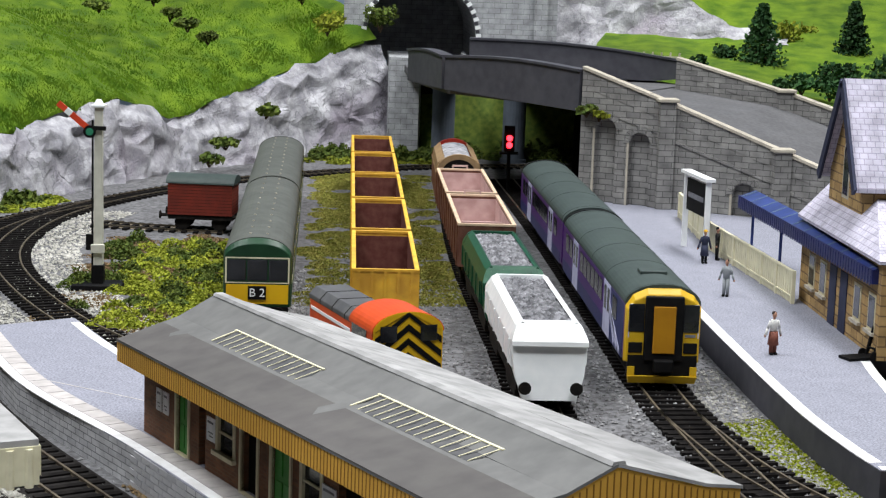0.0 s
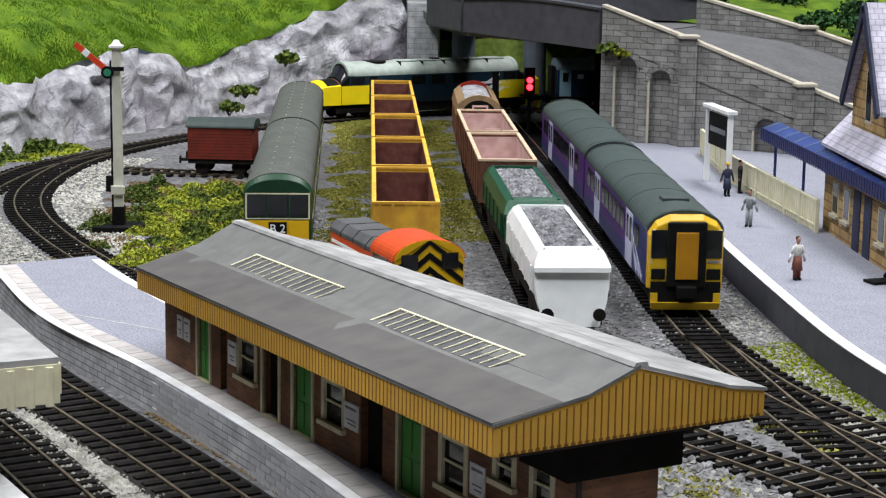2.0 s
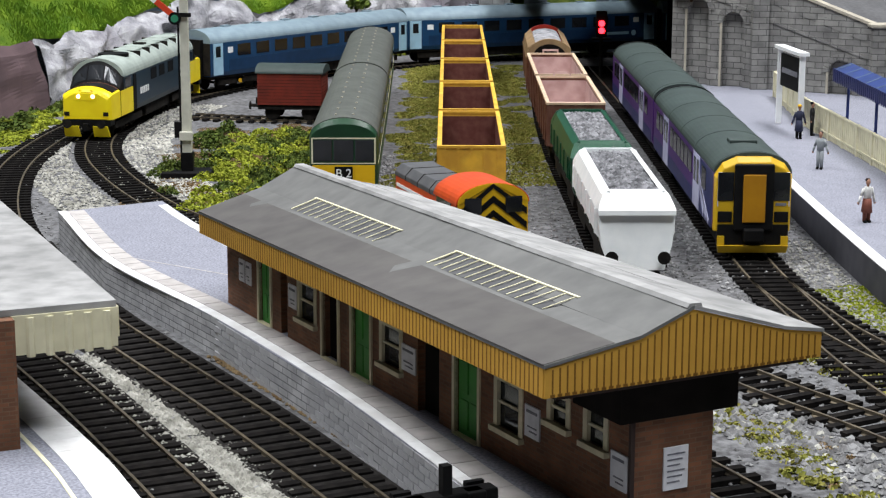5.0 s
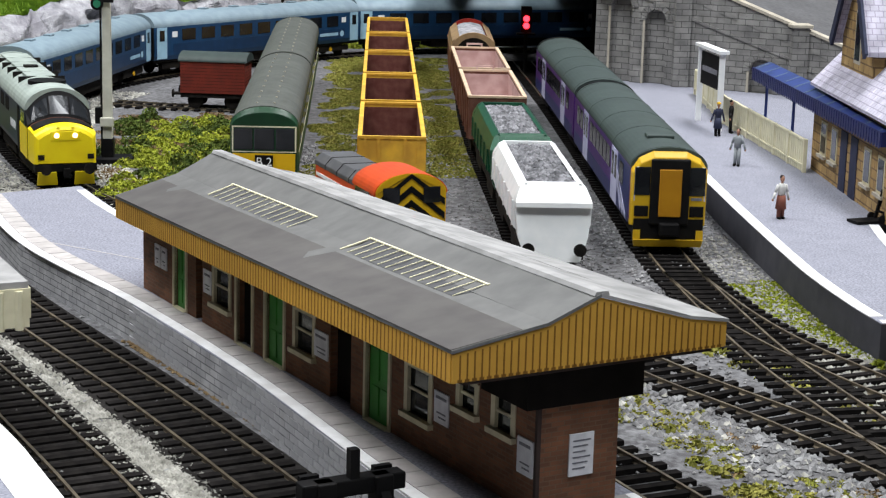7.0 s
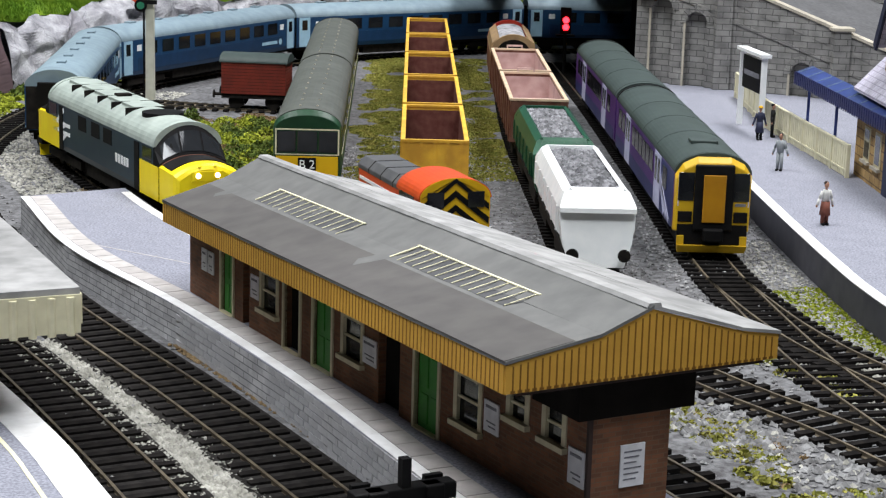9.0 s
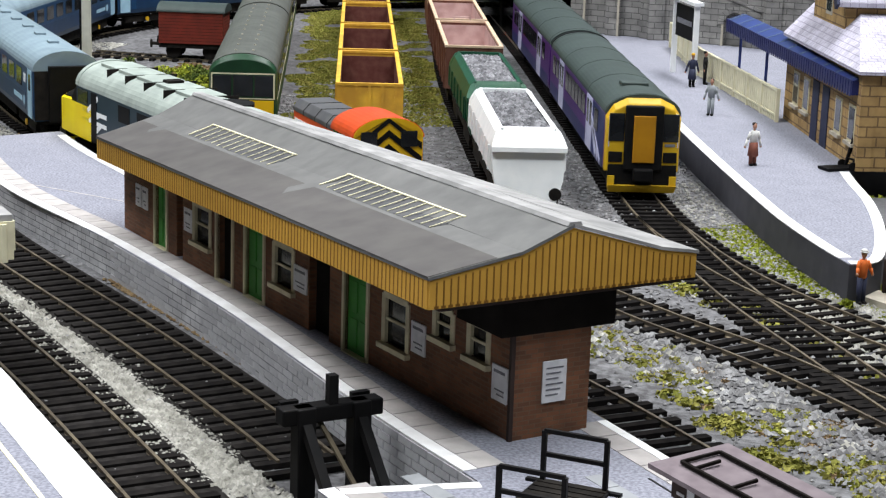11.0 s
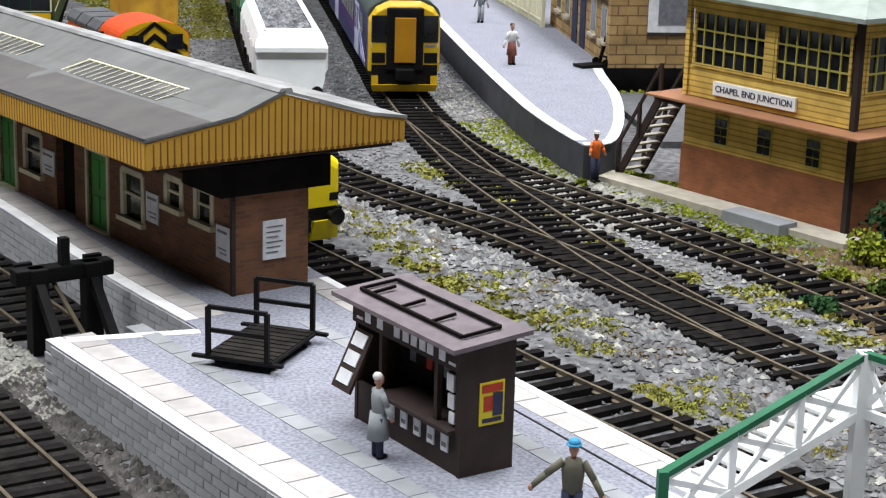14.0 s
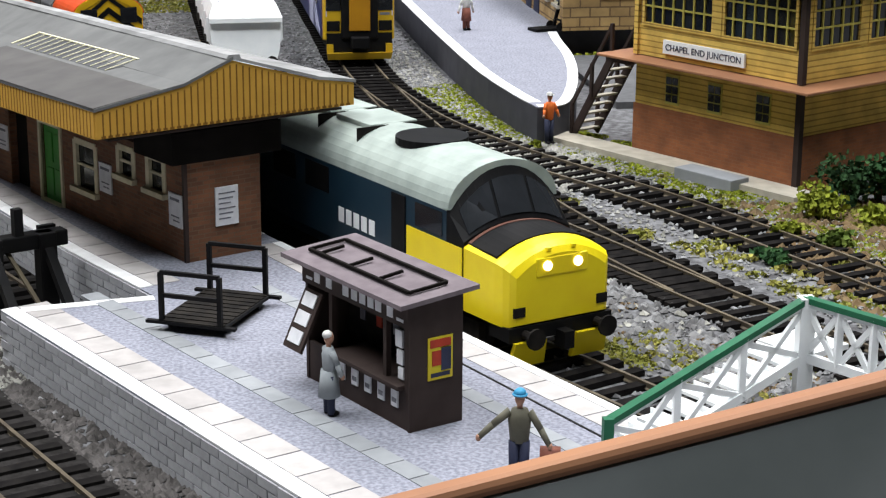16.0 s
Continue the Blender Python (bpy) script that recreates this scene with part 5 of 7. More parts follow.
def locomotive():
    t = thing("diesel_locomotive", label="dark blue diesel locomotive with yellow ends and pale grey roof", category="locomotive")
    w, z0, zs, zt = 2.66, 1.0, 2.95, 3.85
    body_shell(t, 0, w, z0, zs, zt, "lblue", "locoroof", y0=-6.9, y1=6.9)
    for sg in (-1, 1):
        def Y(y):
            return sg * y
        def arc(h, zs_, zt_, n=14):
            return [(h * (1 - 2 * k / n), zt_ - (zt_ - zs_) * abs(1 - 2 * k / n) ** 2.2) for k in range(n + 1)]

        def section(y, h, z0_, zs_, zt_):
            return [(x, Y(y), z) for x, z in [(-h, z0_), (h, z0_)] + arc(h, zs_, zt_)]

        c = part("cab", G().loft([section(6.85, w / 2, 1.0, 2.95, 3.8), section(7.0, w / 2 - 0.01, 1.0, 2.9, 3.74), section(7.52, w / 2 - 0.02, 1.0, 2.42, 2.74)][::sg]), M["black"], t, "black windscreen surround")
        part("cab_roof_lip", G().prism_y([(x * 1.012, z + 0.03) for x, z in roof_curve(w, zs, zt)], *sorted((Y(6.7), Y(6.98)))), M["locoroof"], c)
        for xa, xb in ((-1.16, -0.46), (-0.39, 0.39), (0.46, 1.16)):
            lo, hi = [], []
            for k in range(5):
                x = lerp(xa, xb, k / 4)
                q = abs(x / 1.31) ** 2.2
                zb, zt2 = 2.74 - 0.32 * q, 3.74 - 0.84 * q
                lo.append(Vector((x, Y(lerp(7.52, 7.0, 0.12) + 0.03), lerp(zb, zt2, 0.12))))
                hi.append(Vector((x, Y(lerp(7.52, 7.0, 0.84) + 0.03), lerp(zb, zt2, 0.84))))
            ring = lo + hi[::-1]
            part("windscreen", G().loft([ring, [p - Vector((0, sg * 0.05, 0.02)) for p in ring]]), M["reflectglass"], c)
        nose = part("nose", G().loft([section(7.5, 1.31, 1.0, 2.32, 2.70), section(8.6, 1.28, 1.0, 2.26, 2.66), section(8.86, 1.25, 1.0, 2.22, 2.62), section(9.0, 1.19, 1.02, 2.14, 2.54), section(9.08, 1.08, 1.06, 2.02, 2.42)][::sg]), M["brightyellow"], t, "bright yellow nose end")
        top = [(x, z) for x, z in arc(1.2, 2.40, 2.715)]
        part("nose_top", G().loft([[(x, Y(y), z + dz + up) for up in (0.012,) for x, z in top] + [(x, Y(y), z + dz - 0.03) for x, z in top[::-1]] for y, dz in ((7.5, 0.0), (8.55, -0.04))][::sg]), M["black"], nose, "black anti-glare panel")
        part("nose_strip", G().loft([[(x, Y(y), z + 0.02) for x, z in top] + [(x, Y(y), z - 0.03) for x, z in top[::-1]] for y in (7.53, 7.62)][::sg]), M["brown"], nose, "brown strip below the windscreen")
        for x in (-0.37, 0.37):
            part("headlamp", G().rod((x, Y(9.08), 2.2), (x, Y(9.14), 2.2), 0.10, n=16), M["lampglow"], nose)
        part("headcode_panel", G().box(-0.62, 0.62, *sorted((Y(9.04), Y(9.1))), 1.98, 2.36), M["brightyellow"], nose, bevel=0.02)
        for x in (-1.0, 1.0):
            part("lamp_bracket", G().box(x - 0.13, x + 0.13, *sorted((Y(9.0), Y(9.1))), 1.22, 1.42), M["under"], nose)
        for x in (-0.3, 0.3):
            part("top_bracket", G().box(x - 0.05, x + 0.05, *sorted((Y(8.9), Y(9.06))), 2.48, 2.54), M["brightyellow"], nose)
        part("buffer_beam", G().box(-1.25, 1.25, *sorted((Y(8.4), Y(9.1))), 0.72, 1.02), M["black"], t)
        buffers(t, Y(9.05), sg, 0.86)
        for x in (-0.75, 0.75):
            s2 = 1 if x > 0 else -1
            part("snow_plough", G().loft([[(x - 0.42, Y(9.0), 0.16), (x + 0.42, Y(9.0), 0.16), (x + 0.42, Y(8.9), 0.16), (x - 0.42, Y(8.9), 0.16)], [(x - 0.34, Y(9.2), 0.72), (x + 0.4, Y(9.2), 0.72), (x + 0.4, Y(9.1), 0.72), (x - 0.34, Y(9.1), 0.72)]]), M["brightyellow"], t, "yellow snow plough")
        part("coupling_hook", G().box(-0.12, 0.12, *sorted((Y(9.05), Y(9.4))), 0.5, 0.86), M["black"], t)
        for x in (-1, 1):
            part("cab_side", G().box(*sorted((x * w / 2, x * (w / 2 + 0.015))), *sorted((Y(5.35), Y(7.5))), 1.02, 2.3), M["brightyellow"], t, "yellow cab side panel")
            part("side_window", G().box(*sorted((x * w / 2, x * (w / 2 + 0.02))), *sorted((Y(5.7), Y(6.75))), 2.38, 2.88), M["glass"], t)
            part("cab_door", G().box(*sorted((x * w / 2, x * (w / 2 + 0.03))), *sorted((Y(4.75), Y(5.3))), 1.05, 2.9), M["black"], t)
    for sg in (-1, 1):
        arrow_sign(t, w / 2 + 0.003, -5.0, 1.98, 1.4, sg)
        for k in range(5):
            part("number_bar", G().box(*sorted((sg * w / 2, sg * (w / 2 + 0.012))), 2.5 + k * 0.34 - 0.1, 2.5 + k * 0.34 + 0.14, 1.72, 2.06), M["white"], t, "plain white bar in place of a figure")
        for y in (-2.0, -0.2, 1.4):
            grl = part("side_grille", G().box(*sorted((sg * w / 2, sg * (w / 2 + 0.015))), y - 0.55, y + 0.55, 2.25, 2.85), M["black"], t)
    part("roof_fan", G().rod((0, 4.2, 3.7), (0, 4.2, 3.865), 0.8, n=28), M["black"], t, "round black radiator fan grille")
    for y in (-5.4, -3.6, -1.8, 0.0, 1.8):
        part("roof_panel", G().box(-0.62, 0.62, y - 0.78, y + 0.78, 3.74, 3.858), M["locoroof"], t, bevel=0.02)
        part("roof_joint", G().box(-1.0, 1.0, y + 0.85, y + 0.88, 3.5, 3.84), M["under"], t)
    part("exhaust", G().box(-0.3, 0.3, -0.9, -0.4, 3.8, 3.95), M["under"], t)
    part("fuel_tank", G().box(-1.1, 1.1, -2.2, 2.2, 0.35, 1.0), M["under"], t, bevel=0.05)
    for y in (-5.4, 5.4):
        b = bogie(t, y, 3.6)
        wheelset(b, y)
    return t


def coach():
    t = thing("passenger_coach", label="blue passenger coach with pale blue doors and grey roof", category="coach", group="coaches of the moving train")
    L, w = 19.6, 2.72
    body_shell(t, L, w, 1.0, 3.0, 3.78, "coachblue", "coachroof")
    for sg in (-1, 1):
        side_boxes(t, "waist_band", "coachlow", w / 2, [(-8.2, 8.2)], 1.25, 1.95, 0.008, sides=(sg,))
        ys = [-6.9 + k * 1.72 for k in range(9)]
        side_boxes(t, "window", "glass", w / 2, [(y - 0.58, y + 0.58) for y in ys], 2.12, 2.82, 0.02, sides=(sg,))
        side_boxes(t, "door", "paleblue", w / 2, [(-9.6, -8.75), (8.75, 9.6)], 1.08, 2.98, 0.02, "pale blue end door", sides=(sg,))
        side_boxes(t, "door_window", "glass", w / 2 + 0.02, [(-9.38, -8.97), (8.97, 9.38)], 2.15, 2.8, 0.008, sides=(sg,))
        side_boxes(t, "notice", "white", w / 2, [(-8.3, -7.85), (7.85, 8.3)], 2.35, 2.7, 0.012, sides=(sg,))
        bars = G().rod((sg * w / 2, 7.9 * sg, 1.6), (sg * (w / 2 + 0.012), 7.9 * sg, 1.6), 0.2, n=16)
        part("round_mark", bars, M["paleblue"], t)
        side_boxes(t, "title_bar", "paleblue", w / 2 + 0.008, [(5.6, 7.5)] if sg > 0 else [(-7.5, -5.6)], 1.5, 1.7, 0.01, sides=(sg,))
    for sg in (-1, 1):
        part("gangway", G().box(-0.75, 0.75, *sorted((sg * 9.8, sg * 10.12)), 1.0, 3.2), M["black"], t)
        part("end_panel", G().box(-1.3, 1.3, *sorted((sg * 9.8, sg * 9.83)), 1.05, 3.0), M["under"], t)
        bogie(t, sg * 7.0)
        part("yellow_axle_cover", G().rod((1.1, sg * 7.0, 0.55), (1.16, sg * 7.0, 0.55), 0.14, n=10).rod((-1.16, sg * 7.0, 0.55), (-1.1, sg * 7.0, 0.55), 0.14, n=10), M["yellow"], t)
    for y in (-7, -4.2, -1.4, 1.4, 4.2, 7):
        part("roof_vent", G().box(-0.2, 0.2, y - 0.3, y + 0.3, 3.72, 3.86), M["coachroof"], t)
    part("underframe", G().box(-1.05, 1.05, -4.2, 4.2, 0.4, 1.0).box(-1.2, 1.2, -9.7, 9.7, 0.85, 1.0), M["under"], t)
    return t


def unit_car(front):
    """One car of the two-car unit; its front looks to -y."""
    t = thing("railcar_unit_car", label="purple and blue diesel unit car with dark green-grey roof" + (", yellow front" if front else ""), category="railcar", group="two-car diesel unit")
    L, w = 19.6, 2.76
    body_shell(t, L, w, 0.95, 3.05, 3.78, "purple", "roof150", y0=-L / 2 + (0.35 if front else 0))
    for sg in (-1, 1):
        side_boxes(t, "lower_band", "navy", w / 2, [(-9.2, 9.6)], 1.0, 1.55, 0.006, sides=(sg,))
        side_boxes(t, "window", "glass", w / 2, [(-7.6, -6.5), (-3.6, -2.6), (-2.4, -1.4), (-1.2, -0.2), (0.0, 1.0), (1.2, 2.2), (2.4, 3.4), (6.2, 7.2), (7.5, 8.6)], 2.05, 2.85, 0.02, sides=(sg,))
        side_boxes(t, "door", "lilac", w / 2, [(-5.9, -4.1), (4.1, 5.9)], 1.0, 3.02, 0.014, "pale lilac sliding doors", sides=(sg,))
        side_boxes(t, "door_window", "glass", w / 2 + 0.014, [(-5.7, -5.15), (-4.85, -4.3), (4.3, 4.85), (5.15, 5.7)], 1.95, 2.85, 0.008, sides=(sg,))
        if front:
            side_boxes(t, "blue_end_band", "navy", w / 2, [(-9.3, -6.0)], 1.56, 3.0, 0.005, sides=(sg,))
            for k in range(3):
                part("pale_swirl", G().beam((sg * (w / 2 + 0.012), -8.6 + k * 0.7, 1.1), (sg * (w / 2 + 0.012), -6.4 + k * 0.5, 2.0 + 0.3 * k), 0.014, 0.22), M["lilac"], t)
    if front:
        y = -L / 2
        f = part("front_end", G().loft([[(x, y + 0.36, z) for x, z in [(-1.38, 0.95), (1.38, 0.95), (1.38, 3.0), (1.1, 3.42), (0.6, 3.66), (-0.6, 3.66), (-1.1, 3.42), (-1.38, 3.0)]],
                                  [(x, y, z) for x, z in [(-1.3, 1.0), (1.3, 1.0), (1.32, 2.88), (1.06, 3.24), (0.58, 3.45), (-0.58, 3.45), (-1.06, 3.24), (-1.32, 2.88)]]][::-1]), M["unityellow"], t, "golden yellow cab front", bevel=0.05)
        part("gangway_surround", G().box(-0.7, 0.7, y - 0.14, y + 0.02, 1.05, 3.42), M["black"], f, bevel=0.06)
        part("gangway_door", G().box(-0.4, 0.4, y - 0.2, y - 0.14, 1.35, 3.06), M["doororange"], f, "orange-yellow gangway door", bevel=0.03)
        for sg in (-1, 1):
            part("windscreen", G().box(*sorted((sg * 0.70, sg * 1.27)), y - 0.03, y + 0.02, 2.1, 3.12), M["glass"], f, bevel=0.03)
            part("lamp_panel", G().box(*sorted((sg * 0.74, sg * 1.24)), y - 0.04, y + 0.02, 1.34, 1.72), M["black"], f, bevel=0.02)
            part("white_edge", G().box(*sorted((sg * 1.235, sg * 1.27)), y - 0.01, y + 0.3, 1.9, 3.0), M["lilac"], f)
        part("number_bar", G().box(0.78, 1.16, y - 0.02, y, 1.93, 2.03), M["ink"], f)
        part("coupler", G().box(-0.35, 0.35, y - 0.45, y, 0.7, 1.15), M["black"], t, bevel=0.05)
        part("obstacle_deflector", G().loft([[(-1.2, y - 0.05, 0.25), (1.2, y - 0.05, 0.25), (1.2, y + 0.1, 0.25), (-1.2, y + 0.1, 0.25)], [(-1.25, y - 0.18, 0.52), (1.25, y - 0.18, 0.52), (1.25, y + 0.0, 0.52), (-1.25, y + 0.0, 0.52)]]), M["unityellow"], t, "yellow obstacle deflector")
        for sg in (-1, 1):
            part("step_bracket", G().box(*sorted((sg * 1.0, sg * 1.25)), y - 0.1, y + 0.05, 0.52, 0.85), M["unityellow"], t)
        part("front_skirt", G().box(-1.25, 1.25, y - 0.03, y + 0.3, 0.5, 1.26), M["black"], t)
        part("roof_pod", G().box(-0.5, 0.5, y + 2.6, y + 3.4, 3.72, 3.86), M["roof150"], t, bevel=0.03)
    for yy in (-9.3, -4.2, 0, 4.2, 9.3):
        part("roof_rib", G().prism_y([(x * 1.004, z + 0.012) for x, z in roof_curve(w, 3.05, 3.78)], yy - 0.03, yy + 0.03), M["roof150"], t)
    part("gangway", G().box(-0.7, 0.7, 9.8, 10.15, 1.0, 3.3), M["black"], t)
    part("end_seal", G().prism_y([(x * 1.01, z + 0.03) for x, z in roof_curve(w, 3.05, 3.78)], 9.62, 9.85), M["black"], t)
    part("underframe", G().box(-1.15, 1.15, -9.0, 9.6, 0.8, 0.96).box(-1.0, 1.0, -4.0, 4.0, 0.35, 0.85), M["under"], t)
    for sg in (-1, 1):
        bogie(t, sg * 6.9)
    return t


def green_railcar(front):
    t = thing("green_railcar", label="dark green railcar with grey roof" + (", yellow warning panel" if front else ""), category="railcar", group="green two-car railcar")
    L, w = 19.9, 2.74
    body_shell(t, L, w, 0.95, 3.0, 3.78, "dmugreen", "dmuroof")
    for sg in (-1, 1):
        side_boxes(t, "window", "glass", w / 2, [(-8.6 + k * 1.5, -7.5 + k * 1.5) for k in range(12)], 2.05, 2.8, 0.02, sides=(sg,))
        side_boxes(t, "cream_line", "cream", w / 2, [(-9.8, 9.8)], 1.88, 1.94, 0.01, sides=(sg,))
        for y in np.arange(-9, 9.5, 1.8):
            part("roof_vent", G().rod((sg * 0.35, y, 3.66), (sg * 0.35, y, 3.79), 0.05, n=8), M["coping"], t)
    if front:
        y = -L / 2
        f = part("cab_front", G().loft([[(x, y, z) for x, z in [(-1.37, 0.95), (1.37, 0.95), (1.37, 3.0)] + roof_curve(w, 3.0, 3.76)[1:-1] + [(-1.37, 3.0)]], [(x, y - 0.3, z) for x, z in [(-1.3, 1.0), (1.3, 1.0), (1.3, 2.95)] + roof_curve(2.6, 2.95, 3.55)[1:-1] + [(-1.3, 2.95)]]][::-1]), M["dmugreen"], t, bevel=0.03)
        for xa, xb in ((-1.2, -0.46), (-0.4, 0.4), (0.46, 1.2)):
            part("windscreen", G().box(xa, xb, y - 0.33, y - 0.28, 2.06, 2.9), M["reflectglass"], f, bevel=0.03)
        part("white_cab_line", G().box(-1.28, 1.28, y - 0.32, y - 0.29, 2.95, 3.0).box(-1.28, -1.22, y - 0.32, y - 0.29, 1.95, 2.95).box(1.22, 1.28, y - 0.32, y - 0.29, 1.95, 2.95).box(-1.22, 1.22, y - 0.32, y - 0.29, 1.95, 1.99), M["cream"], f, "cream lining round the cab windows")
        part("warning_panel", G().box(-1.24, 1.24, y - 0.325, y - 0.29, 1.12, 1.9), M["yellow"], f, "yellow warning panel")
        hb = part("headcode_box", G().box(-0.36, 0.36, y - 0.4, y - 0.3, 1.3, 1.84), M["black"], f)
        writing("headcode", "B 2", 0.48, M["white"], hb, pose(0, (y - 0.405) * S, 1.57 * S, 90, 0, 0))
        part("destination_box", G().box(-0.55, 0.55, y - 0.25, y - 0.1, 3.18, 3.42), M["black"], f)
        part("buffer_beam", G().box(-1.25, 1.25, y - 0.3, y, 0.7, 0.98), M["black"], t)
        buffers(t, y - 0.3, -1, 0.85, "black")
    part("underframe", G().box(-1.15, 1.15, -9.6, 9.6, 0.75, 0.96).box(-0.95, 0.95, -4, 4, 0.35, 0.8), M["under"], t)
    part("roof_seam", G().prism_y([(x * 1.005, z + 0.015) for x, z in roof_curve(w, 3.0, 3.78)], 9.85, 9.95), M["under"], t)
    for sg in (-1, 1):
        bogie(t, sg * 6.8)
    return t


def open_wagon(L, w, z0, z1, outside, inside, label, lip=None, thick=0.1, floor=1.25, taper=0.0, name="open_wagon", ribs=0):
    t = thing(name, label=label, category="wagon", group="wagons in the goods yard")
    for sg in (-1, 1):
        part("side_wall", G().box(*sorted((sg * w / 2, sg * (w / 2 - thick))), -L / 2, L / 2, z0, z1), M[outside], t)
        part("end_wall", G().box(-w / 2 + thick, w / 2 - thick, *sorted((sg * L / 2, sg * (L / 2 - thick))), z0, z1), M[outside], t)
        part("inner_lining", G().box(*sorted((sg * (w / 2 - thick - 0.004), sg * (w / 2 - thick - 0.02))), -L / 2 + thick, L / 2 - thick, floor, z1 - 0.12), M[inside], t)
        part("inner_end", G().box(-w / 2 + thick, w / 2 - thick, *sorted((sg * (L / 2 - thick - 0.004), sg * (L / 2 - thick - 0.03))), floor, z1 - 0.12), M[inside], t)
        part("top_rail", G().box(*sorted((sg * (w / 2 + 0.04), sg * (w / 2 - thick - 0.03))), -L / 2 - 0.03, L / 2 + 0.03, z1, z1 + 0.1), M[lip or outside], t)
        part("end_rail", G().box(-w / 2 + thick + 0.03, w / 2 - thick - 0.03, *sorted((sg * (L / 2 + 0.04), sg * (L / 2 - thick - 0.03))), z1, z1 + 0.1), M[lip or outside], t)
        for k in range(ribs):
            y = lerp(-L / 2 + 0.4, L / 2 - 0.4, k / max(1, ribs - 1))
            part("rib", G().box(*sorted((sg * w / 2, sg * (w / 2 + 0.06))), y - 0.06, y + 0.06, z0, z1), M[outside], t)
        for k in range(5 if ribs else 0):
            x = lerp(-w / 2 + 0.25, w / 2 - 0.25, k / 4)
            part("end_rib", G().box(x - 0.05, x + 0.05, *sorted((sg * L / 2, sg * (L / 2 + 0.05))), z0, z1), M[outside], t)
        buffers(t, sg * L / 2, sg, 1.0)
    part("wagon_floor", G().box(-w / 2 + thick, w / 2 - thick, -L / 2 + thick, L / 2 - thick, z0, floor), M[inside], t)
    part("underframe", G().box(-w / 2 + 0.25, w / 2 - 0.25, -L / 2, L / 2, 0.8, z0), M["under"], t)
    for sg in (-1, 1):
        if L > 7:
            bogie(t, sg * (L / 2 - 2.2), 1.9)
        else:
            wheelset(t, sg * (L / 2 - 1.6))
    return t


def stone_load(parent, w, L, z, h, n):
    g = G()
    for _ in range(n):
        x, y = random.uniform(-w / 2, w / 2), random.uniform(-L / 2, L / 2)
        zz = z + h * (1 - (2 * x / w) ** 2) * (1 - (2 * y / L) ** 4) * 0.9
        g.stone((x, y, zz + random.uniform(-0.03, 0.04)), random.uniform(0.07, 0.16))
    part("load_bed", G().loft([[(-w / 2, -L / 2, z), (0, -L / 2, z), (w / 2, -L / 2, z), (w / 2, -L / 2, z - 0.2), (-w / 2, -L / 2, z - 0.2)], [(-w / 2, 0, z), (0, 0, z + h * 0.8), (w / 2, 0, z), (w / 2, 0, z - 0.2), (-w / 2, 0, z - 0.2)], [(-w / 2, L / 2, z), (0, L / 2, z), (w / 2, L / 2, z), (w / 2, L / 2, z - 0.2), (-w / 2, L / 2, z - 0.2)]]), M["load"], parent)
    return tagged(part("stone_load", g, M["load"], parent, "grey crushed stone load"), kind="stuff")


def hopper(L, w, paint, label, zt=3.05, bulge=0.25):
    """A bogie hopper with rolled-in upper sides, hood ends and a stone load."""
    t = thing("hopper_wagon", label=label, category="wagon", group="wagons in the goods yard")
    hw = w / 2
    for sg in (-1, 1):
        ring = [(sg * 0.62 * hw, 0.95), (sg * hw, 1.55), (sg * hw, 2.4), (sg * 0.86 * hw, zt - 0.18), (sg * 0.70 * hw, zt), (sg * 0.64 * hw, zt - 0.06), (sg * 0.8 * hw, zt - 0.3), (sg * 0.92 * hw, 2.35), (sg * 0.92 * hw, 1.6), (sg * 0.55 * hw, 1.02)]
        part("side_sheet", G().prism_y(ring[:: (1 if sg > 0 else -1)], -L / 2 + 0.55, L / 2 - 0.55), M[paint], t)
        rings = []
        for z, hx, back in ((0.48, 0.70, -0.16), (1.3, 0.9, 0.0), (2.0, 0.96, 0.16), (2.28, 0.97, 0.24), (2.30, 0.985, 0.0), (2.46, 0.985, 0.02), (2.62, 0.95, 0.2), (zt - 0.12, 0.84, 0.5), (zt, 0.70, 0.64)):
            ya, yb = sorted((sg * (L / 2 - 0.78), sg * (L / 2 - back)))
            rings.append([(-hx * hw, ya, z), (hx * hw, ya, z), (hx * hw, yb, z), (-hx * hw, yb, z)])
        part("end_chute", G().loft(rings), M[paint], t, "scooped end chute")
        for k in range(9):
            x = lerp(-0.78 * hw, 0.78 * hw, k / 8)
            part("end_rib", G().beam((x, sg * (L / 2 - 0.21), 2.3 + 0.32), (x * 0.88, sg * (L / 2 - 0.5), zt - 0.12), 0.03, 0.03), M[paint], t)
        buffers(t, sg * L / 2, sg, 0.95)
        bogie(t, sg * (L / 2 - 2.0), 1.8)
        for k in range(6):
            y = lerp(-L / 2 + 0.8, L / 2 - 0.8, k / 5)
            part("side_rib", G().box(*sorted((sg * hw, sg * (hw + 0.05))), y - 0.05, y + 0.05, 1.55, 2.4), M[paint], t)
    part("solebar", G().box(-0.85 * hw, 0.85 * hw, -L / 2 + 0.1, L / 2 - 0.1, 0.75, 0.98), M["under"], t)
    stone_load(t, w * 0.66, L - 1.5, zt - 0.2, 0.12, 1500)
    return t


